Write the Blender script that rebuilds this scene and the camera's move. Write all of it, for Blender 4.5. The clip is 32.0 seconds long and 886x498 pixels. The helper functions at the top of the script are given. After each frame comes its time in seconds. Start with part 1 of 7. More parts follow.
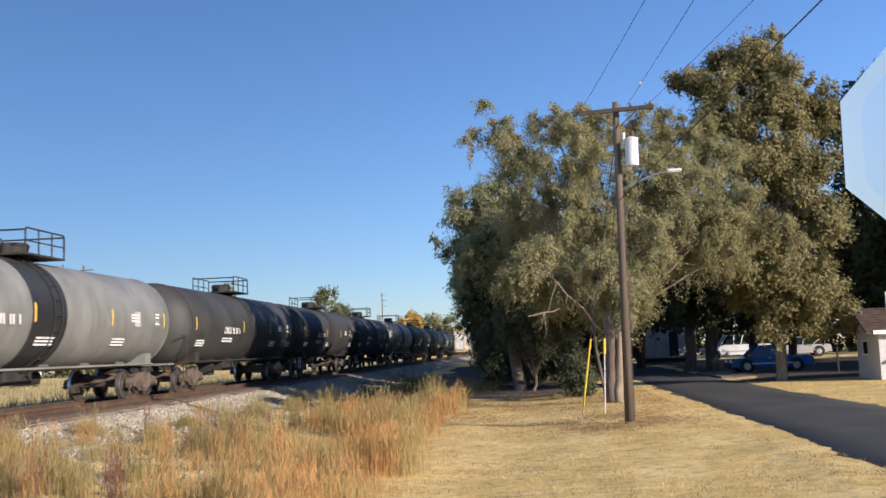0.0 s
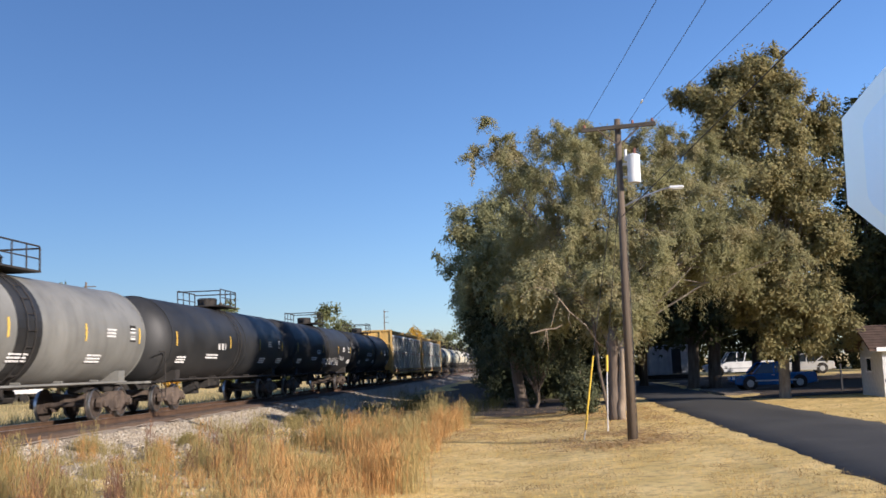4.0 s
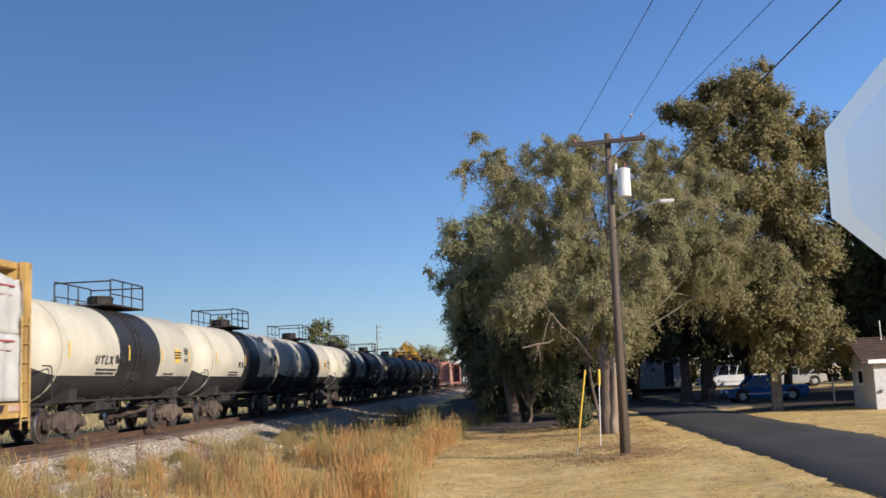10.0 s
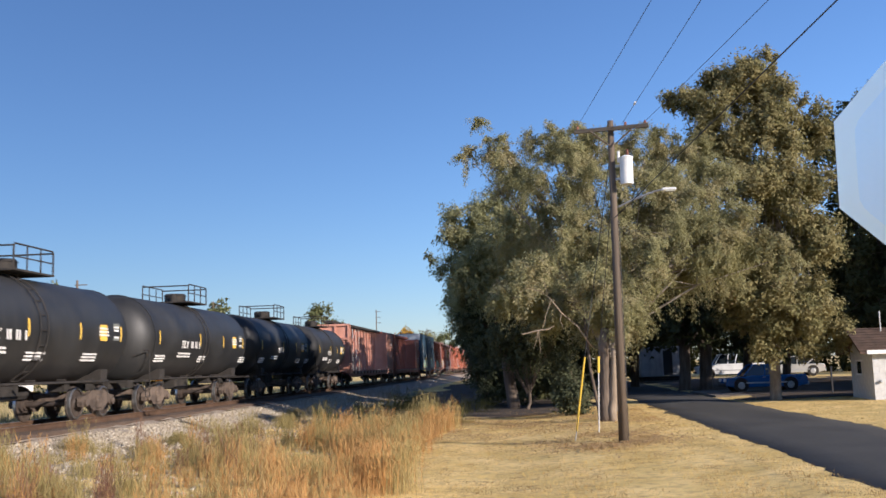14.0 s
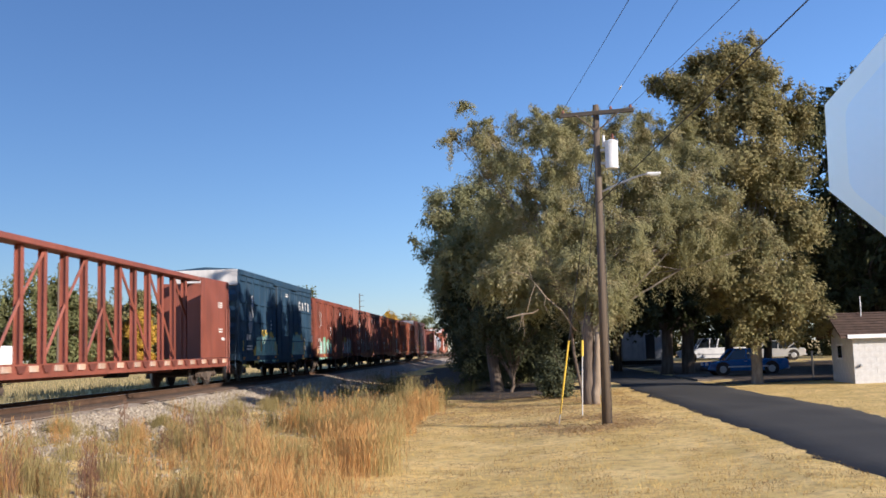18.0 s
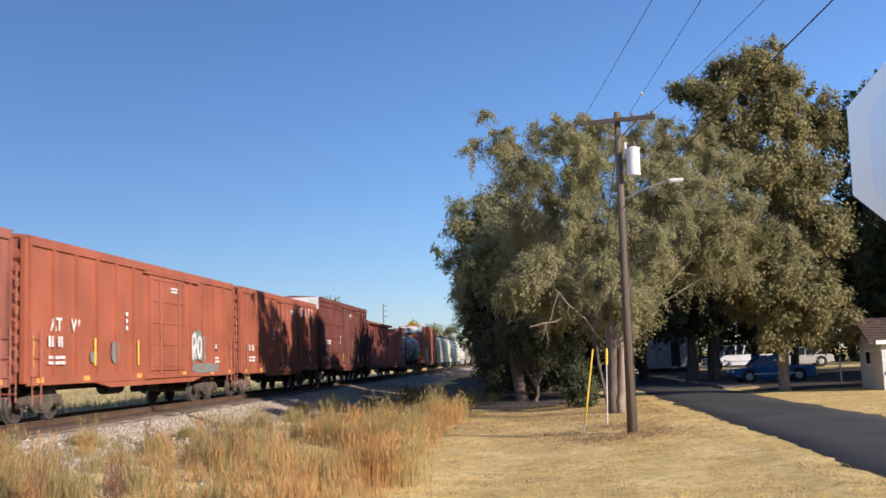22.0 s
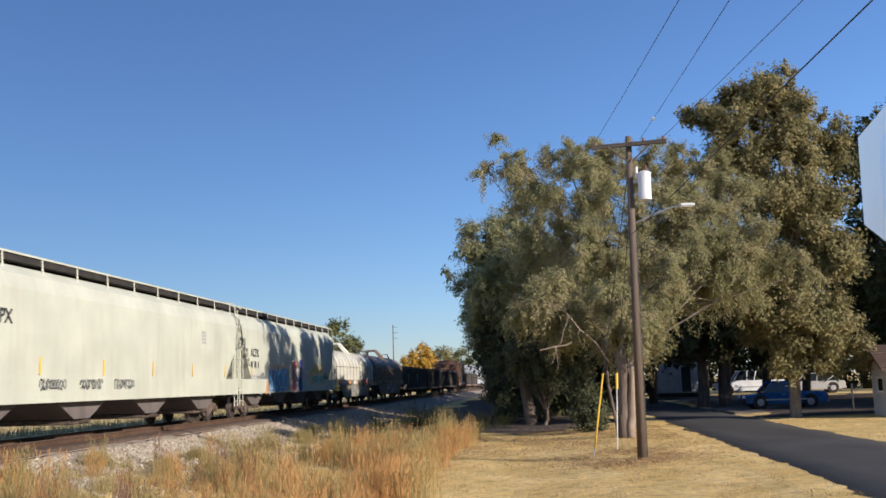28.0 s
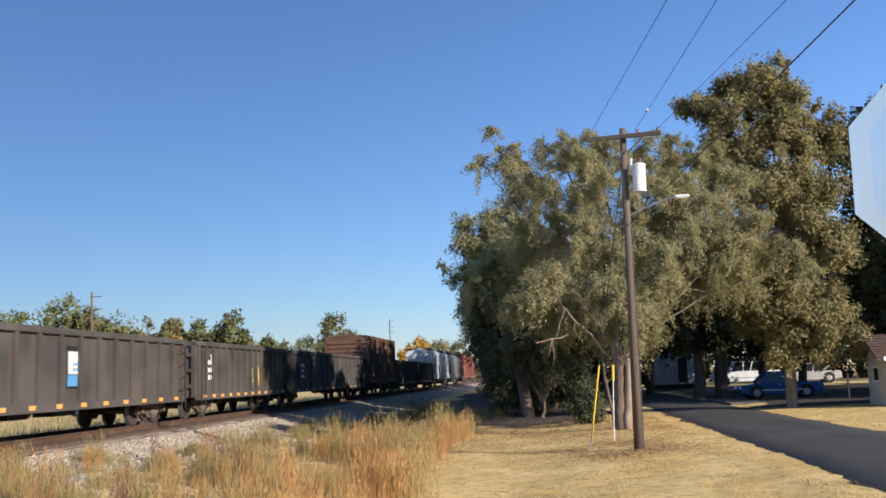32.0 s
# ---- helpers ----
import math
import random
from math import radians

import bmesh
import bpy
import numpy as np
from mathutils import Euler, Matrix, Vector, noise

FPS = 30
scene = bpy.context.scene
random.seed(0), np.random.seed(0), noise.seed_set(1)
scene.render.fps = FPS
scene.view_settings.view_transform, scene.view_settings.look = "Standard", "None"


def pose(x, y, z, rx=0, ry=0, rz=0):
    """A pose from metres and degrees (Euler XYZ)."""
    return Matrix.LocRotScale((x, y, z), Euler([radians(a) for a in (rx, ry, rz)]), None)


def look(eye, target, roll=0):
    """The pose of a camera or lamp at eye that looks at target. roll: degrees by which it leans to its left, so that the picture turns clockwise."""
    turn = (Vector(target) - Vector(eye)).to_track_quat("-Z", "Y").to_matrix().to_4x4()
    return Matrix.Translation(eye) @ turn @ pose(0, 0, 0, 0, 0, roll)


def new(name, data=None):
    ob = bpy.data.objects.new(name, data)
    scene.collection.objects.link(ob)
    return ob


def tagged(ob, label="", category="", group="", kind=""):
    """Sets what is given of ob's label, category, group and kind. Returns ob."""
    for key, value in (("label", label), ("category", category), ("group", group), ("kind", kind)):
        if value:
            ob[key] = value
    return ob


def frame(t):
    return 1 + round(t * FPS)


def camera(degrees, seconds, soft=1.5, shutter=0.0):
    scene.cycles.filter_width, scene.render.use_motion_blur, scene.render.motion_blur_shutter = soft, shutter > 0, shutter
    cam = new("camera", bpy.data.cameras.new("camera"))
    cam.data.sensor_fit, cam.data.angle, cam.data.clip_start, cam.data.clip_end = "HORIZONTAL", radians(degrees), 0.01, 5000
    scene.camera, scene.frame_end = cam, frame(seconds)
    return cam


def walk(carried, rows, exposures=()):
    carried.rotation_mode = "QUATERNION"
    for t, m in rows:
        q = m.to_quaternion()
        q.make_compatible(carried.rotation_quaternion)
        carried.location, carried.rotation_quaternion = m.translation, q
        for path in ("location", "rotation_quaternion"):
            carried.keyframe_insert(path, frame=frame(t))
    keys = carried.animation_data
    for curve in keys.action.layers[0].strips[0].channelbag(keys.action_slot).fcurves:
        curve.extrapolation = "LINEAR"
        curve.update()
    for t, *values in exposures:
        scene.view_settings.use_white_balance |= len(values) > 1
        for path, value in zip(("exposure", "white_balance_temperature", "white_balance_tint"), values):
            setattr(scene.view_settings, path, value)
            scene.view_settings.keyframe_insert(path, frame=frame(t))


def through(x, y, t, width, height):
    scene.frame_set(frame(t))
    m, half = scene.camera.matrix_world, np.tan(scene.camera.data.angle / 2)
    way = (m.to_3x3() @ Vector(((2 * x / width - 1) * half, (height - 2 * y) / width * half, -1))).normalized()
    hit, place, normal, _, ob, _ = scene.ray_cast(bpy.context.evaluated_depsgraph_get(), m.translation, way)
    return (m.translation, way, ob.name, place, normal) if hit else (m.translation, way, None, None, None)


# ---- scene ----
# The camera: held by hand at the roadside, turning a little.
FOV = 48.265
PATH = [
    (0.0, 0.023, -0.009, 1.751, 5.49, 5.83, -2.13),
    (0.5, 0.026, -0.009, 1.754, 5.18, 5.98, -2.21),
    (1.0, 0.030, 0.008, 1.755, 5.08, 6.18, -2.19),
    (1.5, 0.026, 0.011, 1.757, 5.09, 6.37, -2.19),
    (2.0, 0.016, -0.003, 1.753, 5.20, 6.44, -2.01),
    (2.5, 0.012, 0.004, 1.752, 5.45, 6.54, -1.94),
    (3.0, 0.009, 0.005, 1.755, 5.65, 6.60, -1.93),
    (3.5, 0.018, 0.001, 1.755, 5.74, 6.69, -2.06),
    (5.5, 0.043, -0.006, 1.748, 4.80, 7.32, -2.30),
    (6.0, 0.053, -0.013, 1.754, 4.70, 7.57, -2.37),
    (6.5, 0.056, -0.014, 1.753, 4.58, 7.76, -2.36),
    (7.0, 0.063, -0.014, 1.757, 4.46, 7.89, -2.41),
    (7.5, 0.073, -0.013, 1.753, 4.39, 7.98, -2.36),
    (8.0, 0.072, -0.006, 1.754, 4.42, 7.98, -2.34),
    (8.5, 0.066, -0.000, 1.758, 4.57, 7.90, -2.49),
    (9.0, 0.060, -0.007, 1.754, 4.79, 7.80, -2.54),
    (9.5, 0.056, -0.002, 1.754, 4.98, 7.69, -2.56),
    (10.0, 0.050, -0.001, 1.750, 5.10, 7.65, -2.50),
    (10.5, 0.056, 0.012, 1.752, 5.22, 7.72, -2.50),
    (11.0, 0.055, 0.018, 1.751, 5.31, 7.81, -2.35),
    (11.5, 0.051, 0.009, 1.751, 5.37, 7.92, -2.40),
    (12.0, 0.051, 0.008, 1.748, 5.42, 7.98, -2.32),
    (12.5, 0.053, 0.006, 1.753, 5.45, 7.92, -2.26),
    (13.0, 0.055, 0.000, 1.754, 5.43, 7.65, -2.21),
    (13.5, 0.041, 0.010, 1.754, 5.34, 7.23, -1.94),
    (14.0, 0.028, 0.005, 1.754, 5.15, 6.81, -1.80),
    (14.5, 0.008, 0.005, 1.754, 4.94, 6.54, -1.67),
    (16.5, -0.025, 0.006, 1.747, 4.56, 6.04, -1.39),
    (17.0, -0.024, 0.002, 1.745, 4.38, 5.84, -1.49),
    (17.5, -0.013, -0.002, 1.744, 4.26, 5.77, -1.59),
    (18.0, -0.005, -0.004, 1.744, 4.22, 5.85, -1.68),
    (18.5, 0.001, -0.004, 1.748, 4.28, 6.05, -1.76),
    (19.0, -0.000, -0.000, 1.750, 4.38, 6.25, -1.90),
    (19.5, 0.012, 0.013, 1.753, 4.45, 6.36, -2.10),
    (20.0, 0.014, 0.012, 1.751, 4.55, 6.39, -2.23),
    (20.5, 0.013, 0.017, 1.752, 4.74, 6.36, -2.25),
    (21.0, 0.011, 0.018, 1.752, 4.99, 6.34, -2.18),
    (21.5, 0.012, 0.028, 1.746, 5.32, 6.39, -2.16),
    (22.0, 0.014, 0.032, 1.748, 5.54, 6.44, -2.19),
    (22.5, 0.011, 0.020, 1.752, 5.64, 6.53, -2.28),
    (23.0, 0.017, 0.024, 1.755, 5.61, 6.64, -2.27),
    (23.5, 0.019, 0.014, 1.753, 5.57, 6.70, -2.21),
    (24.0, 0.021, 0.013, 1.755, 5.55, 6.70, -2.05),
    (24.5, 0.015, 0.004, 1.753, 5.62, 6.71, -1.89),
    (25.0, 0.003, -0.001, 1.753, 5.67, 6.75, -1.74),
    (25.5, -0.007, -0.016, 1.752, 5.71, 6.83, -1.59),
    (27.5, 0.003, -0.012, 1.757, 5.95, 7.60, -1.66),
    (28.0, 0.007, -0.004, 1.756, 6.10, 7.74, -1.64),
    (28.5, 0.003, -0.008, 1.752, 6.24, 7.85, -1.62),
    (29.0, -0.001, -0.012, 1.750, 6.29, 7.92, -1.69),
    (29.5, 0.007, 0.006, 1.757, 6.23, 8.00, -1.84),
    (30.0, 0.012, 0.006, 1.758, 6.10, 8.04, -2.01),
    (30.5, 0.014, 0.009, 1.755, 5.90, 8.03, -2.16),
    (31.0, 0.019, -0.003, 1.755, 5.75, 7.90, -2.33),
    (31.5, 0.022, -0.004, 1.755, 5.71, 7.69, -2.35),
    (32.0, 0.024, 0.006, 1.756, 5.88, 7.36, -2.16),
]
SECONDS = 32.0
cam = camera(FOV, SECONDS, soft=1.6, shutter=0.15)
walk(cam, [(t, pose(x, y, z, 90 + pitch, 0, yaw) @ pose(0, 0, 0, 0, 0, roll)) for t, x, y, z, yaw, pitch, roll in PATH],
     exposures=tuple((t, e, 5450, 19) for t, e in ((0.0, 0.68), (3.5, 0.68), (6.0, 0.68), (8.0, 0.46), (12.0, 0.46), (14.0, 0.66), (19.0, 0.66), (25.0, 0.66), (28.0, 0.53), (30.0, 0.52), (32.0, 0.68))))

# ---- sky and sun: a clear late afternoon, the sun low behind the camera's right shoulder ----
SUN_BACK, SUN_UP = radians(35), radians(20)
TO_SUN = Vector((math.cos(SUN_UP) * math.cos(SUN_BACK), -math.cos(SUN_UP) * math.sin(SUN_BACK), math.sin(SUN_UP)))
world = bpy.data.worlds.new("sky")
scene.world = world
world.use_nodes = True
sky = world.node_tree.nodes.new("ShaderNodeTexSky")
sky.sky_type, sky.sun_disc = "NISHITA", False
sky.sun_elevation, sky.sun_rotation = SUN_UP, -(math.pi / 2 + SUN_BACK)
sky.air_density, sky.dust_density, sky.ozone_density = 1.04, 0.1, 4.0
backing = world.node_tree.nodes["Background"]
world.node_tree.links.new(sky.outputs[0], backing.inputs[0])
backing.inputs[1].default_value = 0.082
lamp = bpy.data.lights.new("sun", "SUN")
lamp.energy, lamp.angle, lamp.color = 5.0, radians(0.5), (1.0, 0.84, 0.60)
new("sun", lamp).matrix_world = look(TO_SUN * 200, (0, 0, 0))



# ---- materials ----
def nodes_of(m):
    m.use_nodes = True
    return m.node_tree.nodes, m.node_tree.links


def surf(name, c1, c2, scale=3.0, rough=0.6, metal=0.0, bump=0.15, fine=40.0, stretch=(1, 1, 1), dirt=None, dirt_amount=0.45, vary=0.0, rough2=None, dirt_size=1.0, dirt_flat=0.22, grainy=0.35):
    """A painted or natural surface: two colours mixed by broad noise, fine grain, relief, and streaks of dirt."""
    m = bpy.data.materials.new(name)
    n, link = nodes_of(m)
    bsdf = n["Principled BSDF"]
    co = n.new("ShaderNodeTexCoord")
    grid = n.new("ShaderNodeMapping")
    grid.inputs["Scale"].default_value = stretch
    link.new(co.outputs["Object"], grid.inputs["Vector"])
    broad, grain = n.new("ShaderNodeTexNoise"), n.new("ShaderNodeTexNoise")
    for tex, s, d in ((broad, scale, 5), (grain, fine, 3)):
        tex.inputs["Scale"].default_value, tex.inputs["Detail"].default_value = s, d
        link.new(grid.outputs[0], tex.inputs["Vector"])
    ramp = n.new("ShaderNodeValToRGB")
    ramp.color_ramp.elements[0].position, ramp.color_ramp.elements[1].position = 0.35, 0.66
    ramp.color_ramp.elements[0].color, ramp.color_ramp.elements[1].color = (*c1, 1), (*c2, 1)
    link.new(broad.outputs["Fac"], ramp.inputs[0])
    out = ramp.outputs[0]
    fleck = n.new("ShaderNodeMix")
    fleck.data_type, fleck.blend_type = "RGBA", "OVERLAY"
    fleck.inputs["Factor"].default_value = grainy
    link.new(out, fleck.inputs["A"])
    link.new(grain.outputs["Fac"], fleck.inputs["B"])
    out = fleck.outputs["Result"]
    if dirt:
        streak_at, streak, cut, mix = n.new("ShaderNodeMapping"), n.new("ShaderNodeTexNoise"), n.new("ShaderNodeValToRGB"), n.new("ShaderNodeMix")
        streak_at.inputs["Scale"].default_value = (1.6 / dirt_size, 1.6 / dirt_size, dirt_flat)
        link.new(co.outputs["Object"], streak_at.inputs["Vector"])
        link.new(streak_at.outputs[0], streak.inputs["Vector"])
        streak.inputs["Scale"].default_value, streak.inputs["Detail"].default_value = 2.2, 6
        cut.color_ramp.elements[0].position, cut.color_ramp.elements[1].position = 0.48, 0.78
        cut.color_ramp.elements[1].color = (dirt_amount, dirt_amount, dirt_amount, 1)
        link.new(streak.outputs["Fac"], cut.inputs[0])
        mix.data_type = "RGBA"
        link.new(cut.outputs[0], mix.inputs["Factor"])
        link.new(out, mix.inputs["A"])
        mix.inputs["B"].default_value = (*dirt, 1)
        out = mix.outputs["Result"]
    if vary:
        info, hue = n.new("ShaderNodeObjectInfo"), n.new("ShaderNodeHueSaturation")
        span = n.new("ShaderNodeMapRange")
        span.inputs["To Min"].default_value, span.inputs["To Max"].default_value = 1 - vary, 1 + vary
        link.new(info.outputs["Random"], span.inputs["Value"])
        link.new(span.outputs[0], hue.inputs["Value"])
        link.new(out, hue.inputs["Color"])
        out = hue.outputs[0]
    link.new(out, bsdf.inputs["Base Color"])
    bsdf.inputs["Metallic"].default_value = metal
    span = n.new("ShaderNodeMapRange")
    span.inputs["To Min"].default_value, span.inputs["To Max"].default_value = max(rough - 0.12, 0.05), min((rough2 or rough) + 0.12, 1)
    link.new(broad.outputs["Fac"], span.inputs["Value"])
    link.new(span.outputs[0], bsdf.inputs["Roughness"])
    if bump:
        b = n.new("ShaderNodeBump")
        b.inputs["Strength"].default_value, b.inputs["Distance"].default_value = bump, 0.02
        link.new(grain.outputs["Fac"], b.inputs["Height"])
        link.new(b.outputs[0], bsdf.inputs["Normal"])
    return m


def leafy(name, colours, rough=0.55, through=0.35, patch=1.4, single=0.4):
    """Leaves and blades: each island takes a colour of its own, and some light passes through."""
    m = bpy.data.materials.new(name)
    n, link = nodes_of(m)
    bsdf = n["Principled BSDF"]
    geo, ramp = n.new("ShaderNodeNewGeometry"), n.new("ShaderNodeValToRGB")
    # Neighbouring leaves are much alike: the tint follows slow noise, with a little of each leaf's own.
    co, tex = n.new("ShaderNodeTexCoord"), n.new("ShaderNodeTexNoise")
    tex.inputs["Scale"].default_value, tex.inputs["Detail"].default_value = patch, 2
    link.new(co.outputs["Object"], tex.inputs["Vector"])
    spread, own = n.new("ShaderNodeMapRange"), n.new("ShaderNodeMix")
    spread.inputs["From Min"].default_value, spread.inputs["From Max"].default_value = 0.3, 0.7
    link.new(tex.outputs["Fac"], spread.inputs["Value"])
    own.inputs["Factor"].default_value = single
    link.new(spread.outputs[0], own.inputs["A"])
    link.new(geo.outputs["Random Per Island"], own.inputs["B"])
    link.new(own.outputs["Result"], ramp.inputs[0])
    while len(ramp.color_ramp.elements) < len(colours):
        ramp.color_ramp.elements.new(0.5)
    for k, c in enumerate(colours):
        ramp.color_ramp.elements[k].position = k / (len(colours) - 1)
        ramp.color_ramp.elements[k].color = (*c, 1)
    link.new(ramp.outputs[0], bsdf.inputs["Base Color"])
    bsdf.inputs["Roughness"].default_value = min(rough + 0.2, 1)
    bsdf.inputs["Specular IOR Level"].default_value = 0.2
    glow, mix = n.new("ShaderNodeBsdfTranslucent"), n.new("ShaderNodeMixShader")
    link.new(ramp.outputs[0], glow.inputs["Color"])
    mix.inputs[0].default_value = through
    link.new(bsdf.outputs[0], mix.inputs[1])
    link.new(glow.outputs[0], mix.inputs[2])
    link.new(mix.outputs[0], n["Material Output"].inputs[0])
    return m


def glass(name, tint=(0.02, 0.025, 0.03)):
    m = bpy.data.materials.new(name)
    n, _ = nodes_of(m)
    b = n["Principled BSDF"]
    b.inputs["Base Color"].default_value, b.inputs["Roughness"].default_value = (*tint, 1), 0.05
    b.inputs["Specular IOR Level"].default_value = 0.8
    return m


POCKET = surf("worn_pocket", (0.42, 0.22, 0.12), (0.60, 0.50, 0.40), 1.1, 0.7, bump=0.1, dirt=(0.30, 0.10, 0.05), dirt_amount=0.6, vary=0.25)
GRIME = (0.045, 0.038, 0.032)
LAWN = surf("dry_lawn", (0.60, 0.425, 0.128), (0.84, 0.61, 0.23), 0.8, 0.95, bump=0.7, fine=24, dirt=(0.26, 0.17, 0.07), dirt_amount=0.85, dirt_size=0.75)
ASPHALT = surf("asphalt", (0.040, 0.037, 0.032), (0.056, 0.052, 0.045), 0.5, 0.9, bump=0.3, fine=60)
BALLAST = surf("ballast", (0.25, 0.20, 0.145), (0.42, 0.35, 0.27), 9, 0.95, bump=1.0, fine=26)
STONE = leafy("ballast_stone", ((0.19, 0.150, 0.105), (0.43, 0.375, 0.285), (0.305, 0.25, 0.18), (0.54, 0.485, 0.385)), 0.9, 0.0, single=0.95)
STAINED = surf("rust_stained_ballast", (0.080, 0.052, 0.033), (0.130, 0.086, 0.056), 6, 0.95, bump=1.0, fine=22)
# Litter brown, darkened further for the shade under the trees.
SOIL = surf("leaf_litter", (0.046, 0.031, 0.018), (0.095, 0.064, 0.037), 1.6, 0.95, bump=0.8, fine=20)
RAIL_RUST = surf("rusty_rail", (0.085, 0.050, 0.030), (0.135, 0.080, 0.048), 3, 0.75, 0.3, fine=60)
RAIL_TOP = surf("rail_head", (0.42, 0.40, 0.38), (0.52, 0.5, 0.48), 3, 0.3, 0.9, bump=0.0)
ELMBARK = surf("grey_elm_bark", (0.17, 0.145, 0.115), (0.30, 0.26, 0.21), 5, 0.95, bump=0.7, fine=22, stretch=(1, 1, 0.3))
TIE = surf("tie_wood", (0.06, 0.045, 0.035), (0.12, 0.09, 0.07), 4, 0.9, bump=0.5, stretch=(0.3, 3, 3))
BARK = surf("bark", (0.09, 0.065, 0.045), (0.17, 0.13, 0.095), 5, 0.95, bump=0.9, fine=18, stretch=(1, 1, 0.2))
DEADWOOD = surf("bare_wood", (0.20, 0.15, 0.10), (0.32, 0.25, 0.175), 6, 0.9, bump=0.4, stretch=(1, 1, 0.15))
POLEWOOD = surf("pole_wood", (0.092, 0.068, 0.047), (0.145, 0.110, 0.078), 5, 0.85, bump=0.5, fine=30, stretch=(2, 2, 0.08))
ARMWOOD = surf("arm_wood", (0.050, 0.042, 0.034), (0.085, 0.072, 0.058), 5, 0.9, bump=0.4, fine=30, stretch=(0.2, 2, 2))
GALV = surf("galvanised", (0.40, 0.41, 0.42), (0.52, 0.53, 0.54), 6, 0.5, 0.7, bump=0.05)
ALU = surf("sign_back", (0.88, 0.94, 0.86), (0.91, 0.96, 0.88), 2.5, 0.32, 0.6, bump=0.02, grainy=0.08)
CANPAINT = surf("transformer_grey", (0.60, 0.61, 0.61), (0.70, 0.70, 0.69), 4, 0.45, bump=0.05)
BLACKWIRE = surf("wire", (0.02, 0.02, 0.022), (0.035, 0.035, 0.04), 2, 0.6, bump=0)
YELLOW = surf("yellow_plastic", (0.72, 0.47, 0.035), (0.80, 0.55, 0.06), 3, 0.5, bump=0.05)
WHITEPLASTIC = surf("white_plastic", (0.62, 0.60, 0.56), (0.72, 0.70, 0.66), 3, 0.6, bump=0.05)
TRUCK = surf("truck_steel", (0.070, 0.052, 0.040), (0.150, 0.112, 0.084), 5, 0.85, 0.1, bump=0.5, vary=0.25)
WHEEL = surf("wheel_steel", (0.045, 0.034, 0.028), (0.085, 0.064, 0.05), 6, 0.7, 0.3, bump=0.2)
TREAD = surf("wheel_tread", (0.35, 0.34, 0.33), (0.45, 0.44, 0.43), 6, 0.35, 0.9, bump=0)
UNDER = surf("underframe", (0.017, 0.015, 0.013), (0.036, 0.030, 0.025), 3, 0.85, bump=0.3)
STRIPE = surf("reflective_yellow", (0.75, 0.47, 0.05), (0.82, 0.56, 0.10), 4, 0.45, bump=0, dirt=GRIME, dirt_amount=0.3)
ORANGE = surf("reflective_orange", (0.75, 0.30, 0.05), (0.80, 0.38, 0.10), 4, 0.45, bump=0, dirt=GRIME, dirt_amount=0.3)
STENCIL = surf("stencil_white", (0.68, 0.66, 0.62), (0.78, 0.76, 0.72), 4, 0.7, bump=0, dirt=GRIME, dirt_amount=0.3)
STENCIL_DARK = surf("stencil_black", (0.03, 0.03, 0.03), (0.05, 0.05, 0.05), 4, 0.7, bump=0)
STENCIL_YELLOW = surf("stencil_yellow", (0.70, 0.42, 0.05), (0.78, 0.5, 0.08), 4, 0.7, bump=0)


def paint(name, c, spread=0.18, dirt=GRIME, amount=0.4, rough=0.55, vary=0.0):
    return surf(name, tuple(v * (1 - spread) for v in c), tuple(min(v * (1 + spread), 0.9) for v in c), 0.7, rough, bump=0.08, fine=30, dirt=dirt, dirt_amount=amount, vary=vary, grainy=0.12)


